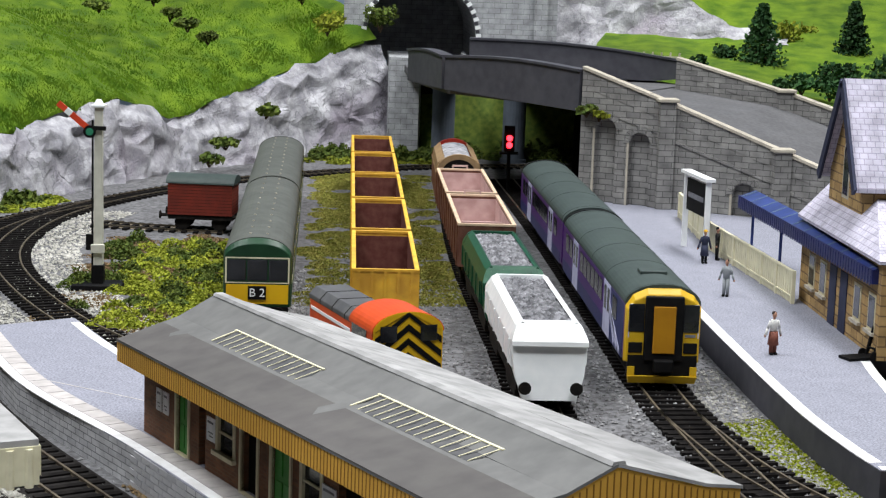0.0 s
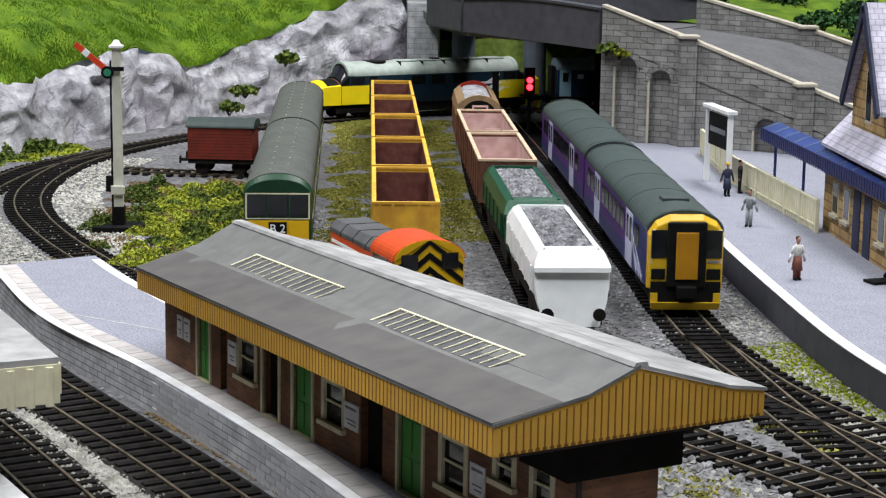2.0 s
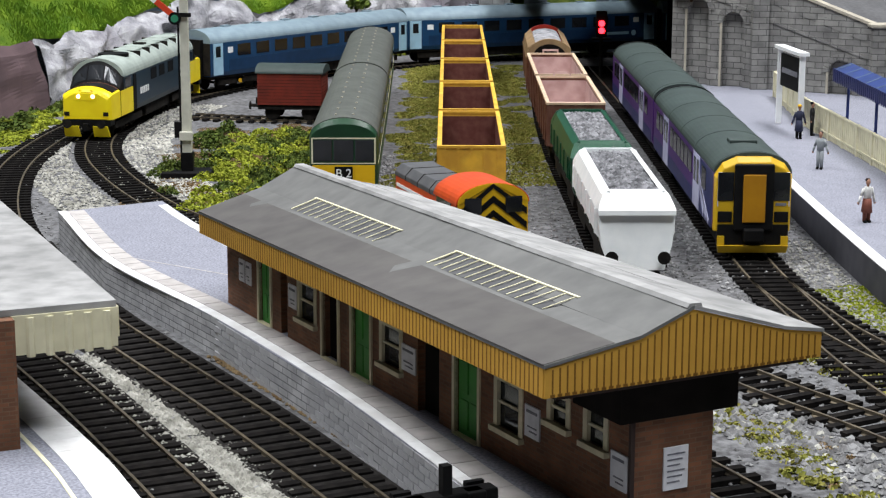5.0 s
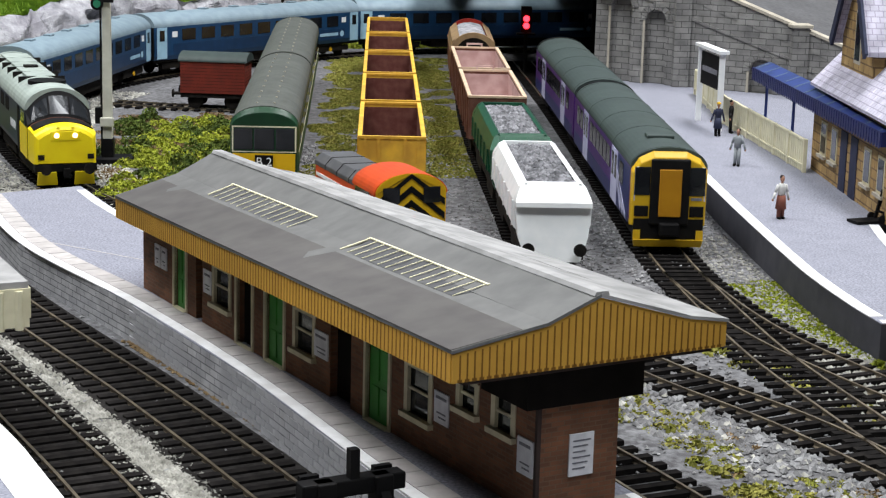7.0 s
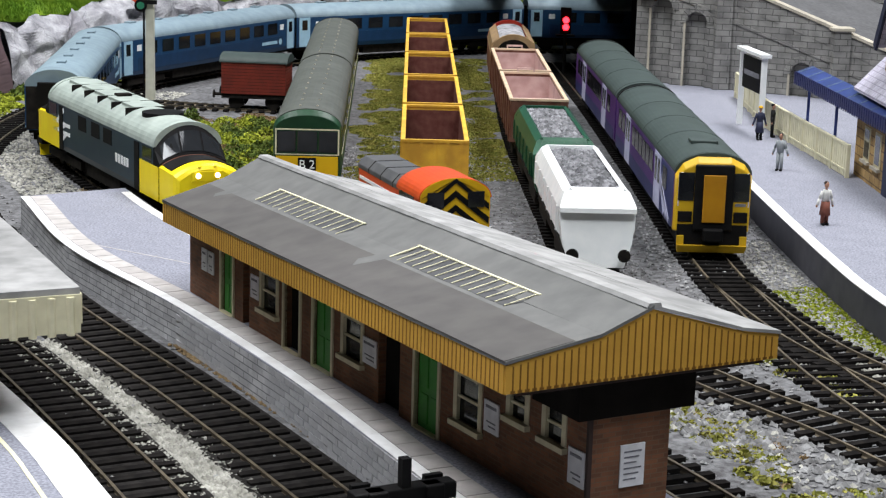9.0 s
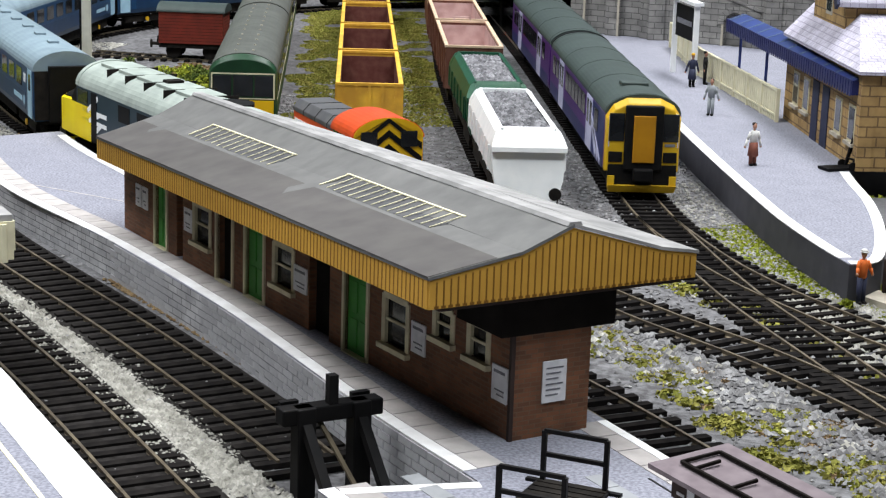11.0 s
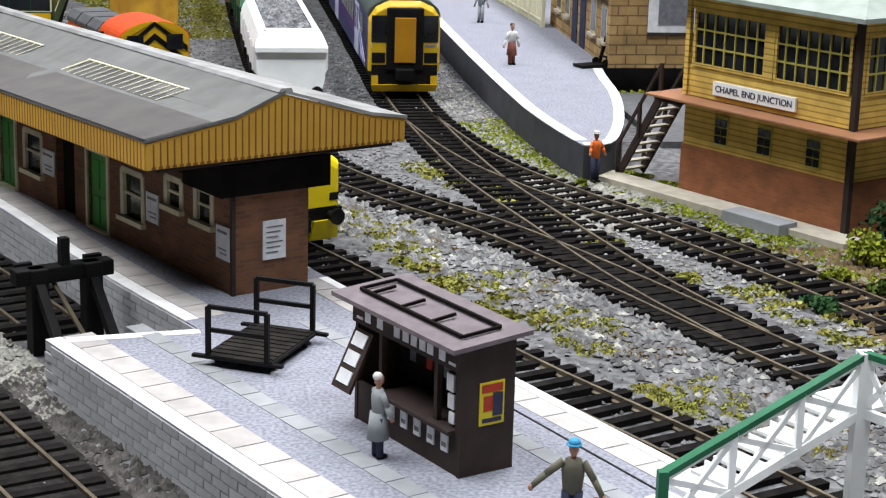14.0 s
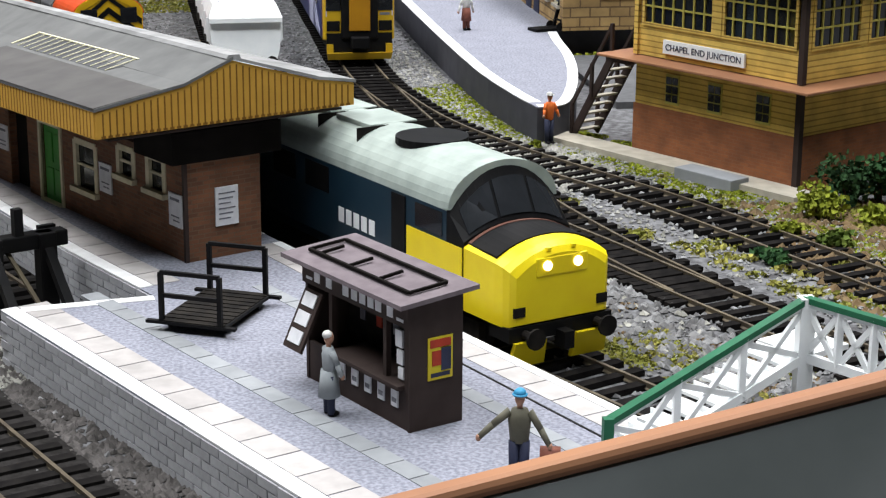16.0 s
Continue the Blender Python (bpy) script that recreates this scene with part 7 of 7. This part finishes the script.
    part("canopy_roof", G().loft([[(edge(y), y, 4.22), (edge(y) + 0.75, y, 4.5), (edge(y) + 0.75, y, 4.56), (edge(y), y, 4.28)] for y in (1.6, 22.2)]), M["bluecanopy"], t, "blue glazed canopy roof")
    for k in range(12):
        y = lerp(2.0, 21.8, k / 11)
        part("canopy_bar", G().beam((edge(y), y, 4.29), (edge(y) + 0.75, y, 4.57), 0.05, 0.03), M["coachroof"], t)
    val = part("canopy_valance", G().loft([[(edge(y) - 0.06, y, 3.76), (edge(y), y, 3.76), (edge(y), y, 4.3), (edge(y) - 0.06, y, 4.3)] for y in (1.5, 22.3)]), M["navy"], t, "blue canopy valance")
    part("end_valance", G().box(edge(1.5), 8.13, 1.5, 1.56, 3.76, 4.3), M["navy"], val)
    for k in range(60):
        y = lerp(1.7, 22.1, k / 59)
        part("valance_slat", G().box(edge(y) - 0.08, edge(y) - 0.06, y - 0.1, y + 0.1, 3.70, 4.26), M["navy"], val)
    for y in (16, 21.8):
        part("canopy_post", G().rod((7.9, y, 1.0), (7.9, y, 4.4), 0.07, n=8), M["bluecanopy"], t)
    return t


station()
clumps("wall_foot_moss", "lime green moss along the station wall foot", M["limebush"], [(x, 0.95, 1.0 - 1.1, 0.3, 0.25) for x in np.arange(8.4, 13, 0.35)], 0.08, 80)
tagged(part("dark_yard", G().box(7.9, 30, -8.5, 0.9, GZ - 0.05, 0.06), M["road"]), "dark tarmac yard beside the station", "yard", kind="structure")


# ---- signal box ----
def signal_box():
    t = thing("signal_box", 9.9, -21.0, 0, 30, "yellow weatherboarded signal box on an orange brick base", "building")
    W, L = 5.2, 6.5
    part("brick_base", G().box(0, W, 0, L, GZ, 1.45), M["redbrick"], t)
    part("lower_boarding", G().box(0.04, W - 0.04, 0.04, L - 0.04, 1.45, 2.8), M["timber"], t)
    for y in (1.35, 3.2, 4.9):
        w = part("lower_window", G().box(-0.01, 0.05, y - 0.27, y + 0.27, 1.62, 2.52), M["glazing"], t)
        for k in range(2):
            for j in range(3):
                part("pane", G().box(-0.03, -0.01, y - 0.24 + k * 0.25, y - 0.02 + k * 0.25, 1.7 + j * 0.26, 1.92 + j * 0.26), M["glass"], w)
    part("walkway", G().box(-0.75, W + 0.3, -0.85, L + 0.9, 2.84, 2.92), M["frontwood"], t, "worn brown walkway roof", bevel=0.02)
    part("upper_boarding", G().box(0.04, W - 0.04, 0.04, L - 0.04, 2.95, 3.85), M["timber"], t)
    part("corner_post", G().box(-0.06, 0.12, -0.06, 0.12, 2.95, 5.9), M["darkbrown"], t)
    part("corner_post", G().box(-0.06, 0.12, -0.06, 0.12, GZ, 2.8), M["darkbrown"], t)
    part("corner_post", G().box(-0.04, 0.1, L - 0.12, L + 0.04, 2.95, 5.9), M["timber"], t)
    part("head_band", G().box(0.02, W - 0.02, 0.02, L - 0.02, 5.55, 5.95), M["timber"], t)
    # solid near-black core stands in for the unlit room
    part("inside", G().box(0.5, W - 0.4, 0.5, L - 0.4, 3.85, 5.55), M["dark"], t)
    for y0, y1 in ((0.25, 3.05), (3.35, 6.25)):
        w = part("window", G().box(0.0, 0.08, y0, y1, 3.85, 3.95).box(0.0, 0.08, y0, y1, 5.45, 5.55).box(0.0, 0.08, y0, y0 + 0.1, 3.95, 5.45).box(0.0, 0.08, y1 - 0.1, y1, 3.95, 5.45), M["timber"], t)
        n = 7
        for k in range(1, n):
            part("glazing_bar", G().box(0.01, 0.06, lerp(y0, y1, k / n) - 0.025, lerp(y0, y1, k / n) + 0.025, 3.95, 5.45), M["glazing"], w)
        for z in (4.45, 4.95):
            part("glazing_bar", G().box(0.012, 0.058, y0, y1, z - 0.025, z + 0.025), M["glazing"], w)
        part("pane", G().box(0.065, 0.075, y0, y1, 3.9, 5.5), M["glass"], w)
    part("mullion", G().box(-0.02, 0.1, 3.05, 3.35, 3.85, 5.55), M["timber"], t)
    for x0, x1 in ((0.35, 2.5), (2.8, 4.9)):
        w = part("window", G().box(x0, x1, 0.0, 0.08, 3.85, 3.95).box(x0, x1, 0.0, 0.08, 5.45, 5.55).box(x0, x0 + 0.1, 0, 0.08, 3.95, 5.45).box(x1 - 0.1, x1, 0, 0.08, 3.95, 5.45), M["timber"], t)
        for k in range(1, 5):
            part("glazing_bar", G().box(lerp(x0, x1, k / 5) - 0.025, lerp(x0, x1, k / 5) + 0.025, 0.01, 0.06, 3.95, 5.45), M["glazing"], w)
        for z in (4.45, 4.95):
            part("glazing_bar", G().box(x0, x1, 0.012, 0.058, z - 0.025, z + 0.025), M["glazing"], w)
        part("pane", G().box(x0, x1, 0.065, 0.075, 3.9, 5.5), M["glass"], w)
    part("end_boarding", G().box(0.05, 0.35, 0.03, 0.1, 3.85, 5.55).box(2.5, 2.8, 0.03, 0.1, 3.85, 5.55).box(4.9, W, 0.03, 0.1, 3.85, 5.55), M["timber"], t)
    part("roof", G().loft([[(-0.5, -0.5, 5.95), (W + 0.5, -0.5, 5.95), (W + 0.5, L + 0.5, 5.95), (-0.5, L + 0.5, 5.95)], [(-0.5, -0.5, 6.08), (W + 0.5, -0.5, 6.08), (W + 0.5, L + 0.5, 6.08), (-0.5, L + 0.5, 6.08)], [(W / 2 - 0.1, 1.8, 7.3), (W / 2 + 0.1, 1.8, 7.3), (W / 2 + 0.1, L - 1.8, 7.3), (W / 2 - 0.1, L - 1.8, 7.3)]]), M["locoroof"], t, "pale grey hipped roof")
    nb = part("name_board", G().box(-0.05, 0.03, 2.1, 5.3, 3.12, 3.52), M["white"], t, "white signal box name board")
    writing("lettering", "CHAPEL END JUNCTION", 0.27, M["cloth_dark"], nb, pose(-0.055 * S, 3.7 * S, 3.31 * S, 90, 0, -90))
    # steps at the end
    for yy in (0.25, 1.25):
        part("stringer", G().beam((yy - 0.3, L + 0.9, 2.75), (yy - 0.3, L + 2.6, 0.0), 0.08, 0.25), M["darkbrown"], t)
    for k in range(9):
        f = (k + 0.5) / 9
        part("step", G().box(-0.05, 0.95, lerp(L + 0.9, L + 2.6, f) - 0.12, lerp(L + 0.9, L + 2.6, f) + 0.12, 2.7 * (1 - f) - 0.02, 2.7 * (1 - f) + 0.03), M["coping"], t)
    for yy in (-0.1, 1.0):
        part("handrail", G().beam((yy, L + 0.9, 3.7), (yy, L + 2.6, 1.0), 0.07, 0.09), M["darkbrown"], t)
        for f in (0.0, 0.5, 1.0):
            y = lerp(L + 0.9, L + 2.6, f)
            part("baluster", G().box(yy - 0.05, yy + 0.05, y - 0.05, y + 0.05, 2.7 * (1 - f), 2.7 * (1 - f) + 1.05), M["darkbrown"], t)
    part("landing", G().box(-0.3, 1.2, L, L + 0.95, 2.62, 2.78), M["darkbrown"], t)
    part("plinth", G().box(-1.0, -0.02, -0.8, L + 2.9, GZ - 0.05, 0.06), M["coping"], t, "grey concrete path")
    part("cable_trough", G().loft([[(-1.35, 1.2, GZ), (-0.6, 1.2, GZ), (-0.6, 1.2, 0.2), (-1.35, 1.2, 0.2)], [(-1.35, 3.4, GZ), (-0.6, 3.4, GZ), (-0.6, 3.4, 0.2), (-1.35, 3.4, 0.2)]]), M["kerb"], t, bevel=0.02)
    return t


signal_box()
for x, y, r, h, m in ((9.6, -23.6, 0.75, 0.9, "limebush"), (10.8, -22.6, 0.9, 1.5, "pine"), (11.9, -22.2, 0.8, 1.3, "pine"), (8.2, -25.2, 0.5, 0.4, "limebush"), (9.0, -26.4, 0.5, 0.4, "bush"), (7.0, -27.6, 0.45, 0.35, "pine"), (11.0, -24.4, 0.6, 0.5, "limebush"), (3.9, -14.3, 0.22, 0.25, "limebush")):
    bush("lineside_bush", x, y, GZ, r, h, m, "green foam bush beside the signal box", leaf=0.09, n=int(700 * r))
clumps("ground_scatter", "mixed green scatter around the signal box", M["scatter"], spread(120, rect(6, 16, -33, -17), (0.2, 0.5), (0.03, 0.14)), 0.08, 90)
chips("rubble", "brown and pale rubble near the signal box", M["brownscatter"], 1800, rect(7.5, 16, -33, -22), (0.06, 0.2))
chips("rubble", "pale rubble by the ramp end", M["paleballast"], 1500, rect(2.2, 5.6, -20, -13), (0.05, 0.13))

# ---- island platform furniture ----
def buffer_stop():
    t = thing("buffer_stop", -10.75, -29.55, 0, 26.5, "black timber buffer stop at the end of the track", "buffer stop")
    for x in (-0.62, 0.62):
        part("upright", G().box(x - 0.2, x + 0.2, -0.2, 0.2, GZ, 1.75), M["black"], t, bevel=0.03)
        part("raking_strut", G().beam((x, 0.0, 1.5), (x, -1.5, GZ + 0.1), 0.2, 0.2), M["black"], t)
    part("cross_beam", G().box(-1.12, 1.12, -0.12, 0.28, 1.4, 1.75), M["black"], t, bevel=0.04)
    part("buffer_pad", G().box(-1.0, -0.6, 0.28, 0.42, 1.5, 1.8).box(0.6, 1.0, 0.28, 0.42, 1.5, 1.8), M["black"], t)
    part("lamp_post", G().box(-0.1, 0.1, -0.1, 0.1, 1.75, 2.35), M["black"], t)
    part("steel_strap", G().beam((-0.25, 0.05, 1.4), (0.1, -1.3, 0.1), 0.1, 0.05), M["rail"], t, "bright steel strap")
    return t


buffer_stop()


def barrow():
    t = thing("platform_trolley", -6.68, -33.6, 1.0, -27, "black flat platform trolley with end rails", "trolley")
    deckp = part("deck", G().box(-0.72, 0.72, -1.15, 1.15, 0.16, 0.22), M["black"], t)
    for k in range(10):
        y = lerp(-1.05, 1.05, k / 9)
        part("plank", G().box(-0.68, 0.68, y - 0.09, y + 0.09, 0.22, 0.24), M["under"], deckp)
    for sg in (-1, 1):
        y = sg * 1.1
        for x in (-0.62, 0.62):
            part("rail_post", G().box(x - 0.045, x + 0.045, y - 0.045, y + 0.045, 0.2, 1.2), M["black"], t)
        for z in (0.7, 1.16):
            part("end_rail", G().box(-0.62, 0.62, y - 0.04, y + 0.04, z, z + 0.08), M["black"], t)
        for x in (-0.6, 0.6):
            part("wheel", G().rod((x - 0.05, sg * 0.75, 0.09), (x + 0.05, sg * 0.75, 0.09), 0.09, n=12), M["black"], t)
        part("step_bar", G().box(-0.95, 0.95, y - 0.06, y + 0.06, 0.16, 0.22), M["black"], t)
    return t


barrow()


def kiosk():
    t = thing("newspaper_kiosk", -3.71, -40.34, 1.0, 25.8, "dark brown newspaper kiosk with mauve-grey roof", "kiosk")
    W, L, H = 1.08, 3.35, 2.25
    part("end_wall", G().box(0, W, 0, 0.08, 0, H), M["darkbrown"], t)
    part("end_wall", G().box(0, W, L - 0.08, L, 0, H), M["darkbrown"], t)
    part("back_wall", G().box(W - 0.08, W, 0.08, L - 0.08, 0, H), M["darkbrown"], t)
    part("counter_front", G().box(0.02, 0.1, 0.08, L - 0.08, 0, 0.72), M["darkbrown"], t)
    part("counter", G().box(-0.14, 0.7, 0.15, L - 0.9, 0.72, 0.8), M["darkbrown"], t, "brown counter shelf", bevel=0.01)
    part("shelf_back", G().box(W - 0.3, W - 0.1, 0.2, L - 0.2, 0.8, 1.7), M["under"], t)
    random.seed(5)
    for k in range(9):
        y = 0.4 + k * 0.27
        part("magazine", G().box(W - 0.32, W - 0.3, y, y + 0.17, 1.15 + 0.25 * (k % 2), 1.36 + 0.25 * (k % 2)), M["posterred" if k % 3 == 0 else "ink"], t)
    for y in (0.1, 0.75, 2.5):
        part("front_post", G().box(0.0, 0.1, y - 0.05, y + 0.05, 0.72, H), M["darkbrown"], t)
    for ya, yb, za, zb in ((0.28, 0.46, 1.1, 1.35), (0.3, 0.5, 1.4, 1.7), (0.26, 0.42, 0.85, 1.05)):
        part("hanging_paper", G().box(0.05, 0.09, ya, yb, za, zb), M["paper"], t, "hanging white paper")
    for k in range(5):
        y = 0.35 + k * 0.42
        p = part("paper_sheet", G().box(-0.01, 0.018, y, y + 0.2, 0.34, 0.64), M["paper"], t)
        part("print_bar", G().box(-0.016, -0.01, y + 0.03, y + 0.17, 0.42, 0.5), M["ink"], p)
    fas = part("sign_fascia", G().box(-0.05, 0.05, -0.02, L + 0.02, 1.83, 2.22), M["darkbrown"], t, "dark brown sign board")
    wy = [2.85, 2.45, 1.9, 1.62, 1.36, 1.1, 0.86, 0.5]
    for y in wy:
        part("letter_bar", G().box(-0.062, -0.05, y - 0.09, y + 0.09, 1.92, 2.13), M["paper"], fas)
    for y in (3.12, 0.2):
        part("letter_bar", G().box(-0.062, -0.05, y - 0.1, y + 0.1, 1.92, 1.97), M["paper"], fas)
    part("roof", G().loft([[(-0.3, -0.2, 2.24), (W + 0.2, -0.2, 2.36), (W + 0.2, L + 0.35, 2.36), (-0.3, L + 0.35, 2.24)], [(-0.3, -0.2, 2.32), (W + 0.2, -0.2, 2.44), (W + 0.2, L + 0.35, 2.44), (-0.3, L + 0.35, 2.32)]]), M["kioskroof"], t, "mauve-grey roof, shade of its recesses drawn as black bars")
    # black bars stand in for shadows in the roof's recessed rectangles
    fr = G().beam((0.1, 0.15, 2.4), (0.1, L, 2.4), 0.06, 0.05).beam((0.85, 0.15, 2.46), (0.85, L, 2.46), 0.06, 0.05)
    part("recess_shade_bar", fr, M["dark"], t)
    for y in (0.15, 1.1, 2.05, 3.0, L):
        part("recess_shade_bar", G().beam((0.1, y, 2.4), (0.85 if y in (0.15, L) else 0.6, y, 2.46), 0.05, 0.05), M["dark"], t)
    po = part("poster", G().box(0.36, 0.86, -0.02, -0.004, 0.85, 1.6), M["posteryellow"], t, "yellow and red poster")
    part("poster_print", G().box(0.4, 0.82, -0.03, -0.02, 1.42, 1.56).box(0.44, 0.7, -0.03, -0.02, 1.1, 1.36), M["posterred"], po)
    part("poster_print", G().box(0.62, 0.82, -0.034, -0.03, 1.0, 1.4).box(0.42, 0.8, -0.03, -0.02, 0.9, 0.97), M["cloth_dark"], po)
    r = part("display_rack", G().loft([[(-0.55, 2.65, 0.75), (-0.55, 3.25, 0.75), (-0.5, 3.25, 0.72), (-0.5, 2.65, 0.72)], [(-0.06, 2.65, 1.75), (-0.06, 3.25, 1.75), (-0.02, 3.25, 1.72), (-0.02, 2.65, 1.72)]]), M["darkbrown"], t, "leaning rack with white papers")
    for k in range(3):
        f = 0.1 + k * 0.31
        a, b = Vector((lerp(-0.57, -0.08, f), 0, lerp(0.77, 1.77, f))), Vector((lerp(-0.57, -0.08, f + 0.22), 0, lerp(0.77, 1.77, f + 0.22)))
        part("rack_paper", G().loft([[a + Vector((0, 2.75, 0)), a + Vector((0, 3.15, 0)), a + Vector((0.02, 3.15, -0.01)), a + Vector((0.02, 2.75, -0.01))], [b + Vector((0, 2.75, 0)), b + Vector((0, 3.15, 0)), b + Vector((0.02, 3.15, -0.01)), b + Vector((0.02, 2.75, -0.01))]]), M["paper"], r)
    return t


kiosk()


def footbridge():
    """A stair rising across the line from the island platform to a landing, then a span along it."""
    t = thing("footbridge", label="white lattice footbridge stair with green handrails", category="footbridge")
    d, n = Vector((0.885, 0.465, 0)), Vector((-0.465, 0.885, 0))
    foot = Vector((-0.99, -43.0, 0))
    L = 4.35
    a, b = foot, foot + d * L
    e = b + Vector((0.9, -1.5, 0)) * 1.2
    for i, (p, q, zp, zq) in enumerate(((a, b, 2.08, 3.26), (b, e, 3.26, 3.26))):
        up = Vector((0, 0, 1.0))
        P, Q = p + Vector((0, 0, zp)), q + Vector((0, 0, zq))
        part("handrail", G().beam(P, Q, 0.16, 0.10), M["bridgegreen"], t, "green handrail")
        part("top_bar", G().beam(P - up * 0.09, Q - up * 0.09, 0.07, 0.08), M["white"], t)
        part("string_board", G().beam(P - up, Q - up, 0.12, 0.16), M["white"], t)
        m = 3
        for j in range(m):
            A, B = P.lerp(Q, j / m), P.lerp(Q, (j + 1) / m)
            part("lattice_bar", G().beam(A - up, B - up * 0.1, 0.06, 0.1), M["white"], t)
            part("lattice_bar", G().beam(A - up * 0.1, B - up, 0.06, 0.1), M["white"], t)
            if j or i:
                part("upright", G().beam(A - up, A, 0.11, 0.13), M["white"], t)
    part("newel", G().beam(a + Vector((0, 0, 1.0)), a + Vector((0, 0, 2.14)), 0.16, 0.16), M["bridgegreen"], t, "green newel post")
    part("newel", G().beam(b + Vector((0, 0, GZ)), b + Vector((0, 0, 3.3)), 0.26, 0.26), M["white"], t)
    part("column", G().beam(e + Vector((0, 0, GZ)), e + Vector((0, 0, 3.2)), 0.3, 0.3), M["white"], t)
    for k in range(9):
        f = (k + 0.5) / 9
        c = foot + d * L * f + Vector((0, 0, 1.0 + 1.2 * f))
        part("step", G().beam(c + n * 0.06, c + n * 1.0, 0.3, 0.06), M["white"], t)
        part("riser", G().beam(c + d * 0.16 + n * 0.06 + Vector((0, 0, 0.05)), c + d * 0.16 + n * 1.0 + Vector((0, 0, 0.05)), 0.03, 0.16), M["white"], t)
    part("landing", G().beam(b + d * 0.6 + n * 0.02 + Vector((0, 0, 2.2)), b + d * 0.6 + n * 1.1 + Vector((0, 0, 2.2)), 1.1, 0.1), M["white"], t)
    return t


footbridge()


# foreground board, and the canopy over the outer platform
fb = thing("foreground_board", label="grey board with orange wooden edge beside the layout", category="board")
part("panel", G().loft([[(-9.6, -60.2, -4), (6.0, -60.2, -4), (6.0, -60.06, -4), (-9.6, -60.06, -4)], [(-9.6, -60.2, 7.78), (6.0, -60.2, 11.08), (6.0, -60.06, 11.08), (-9.6, -60.06, 7.78)]]), M["frontgrey"], fb)
part("edge_strip", G().beam((-9.65, -60.13, 7.83), (6.0, -60.13, 11.13), 0.16, 0.1), M["frontwood"], fb, "worn orange wooden edge", bevel=0.04)


def outer_canopy():
    t = thing("platform_canopy", label="grey canopy roof with cream ribbed valance over a brick building", category="canopy")
    A, B, C, D = (-18.2, -23.3), (-24.6, -9.2), (-34, -14), (-28.5, -27.8)
    part("roof", G().prism_z([A, B, C, D], 3.95, 4.1), M["feltpale"], t, "dusty grey canopy roof")
    v = G()
    part("valance", G().beam((A[0], A[1], 3.5), (D[0], D[1], 3.5), 0.1, 0.9), M["cream"], t, "cream ribbed valance")
    n = 26
    for k in range(n):
        f = (k + 0.5) / n
        x, y = lerp(A[0], D[0], f), lerp(A[1], D[1], f)
        part("valance_rib", G().rod((x, y - 0.04, 3.0), (x, y - 0.04, 3.9), 0.1, n=8), M["cream"], t)
    part("side_valance", G().beam((A[0], A[1], 3.6), (B[0], B[1], 3.6), 0.1, 0.7), M["cream"], t)
    part("brick_wall", G().prism_z([(-20.2, -24.6), (-25.4, -13.6), (-31, -16.2), (-26.4, -27.2)], 1.0, 3.95), M["brick"], t)
    return t


outer_canopy()


def motions():
    rows = [(t, s) for t, s in NOSE]
    walk(LOCO, [(t, on_line(s - 14.6, s - 3.8)) for t, s in rows])
    for k, c in enumerate(COACHES):
        walk(c, [(t, on_line(s - 19.3 - 20.3 * k - 17.0, s - 19.3 - 20.3 * k - 3.0)) for t, s in rows])


motions()
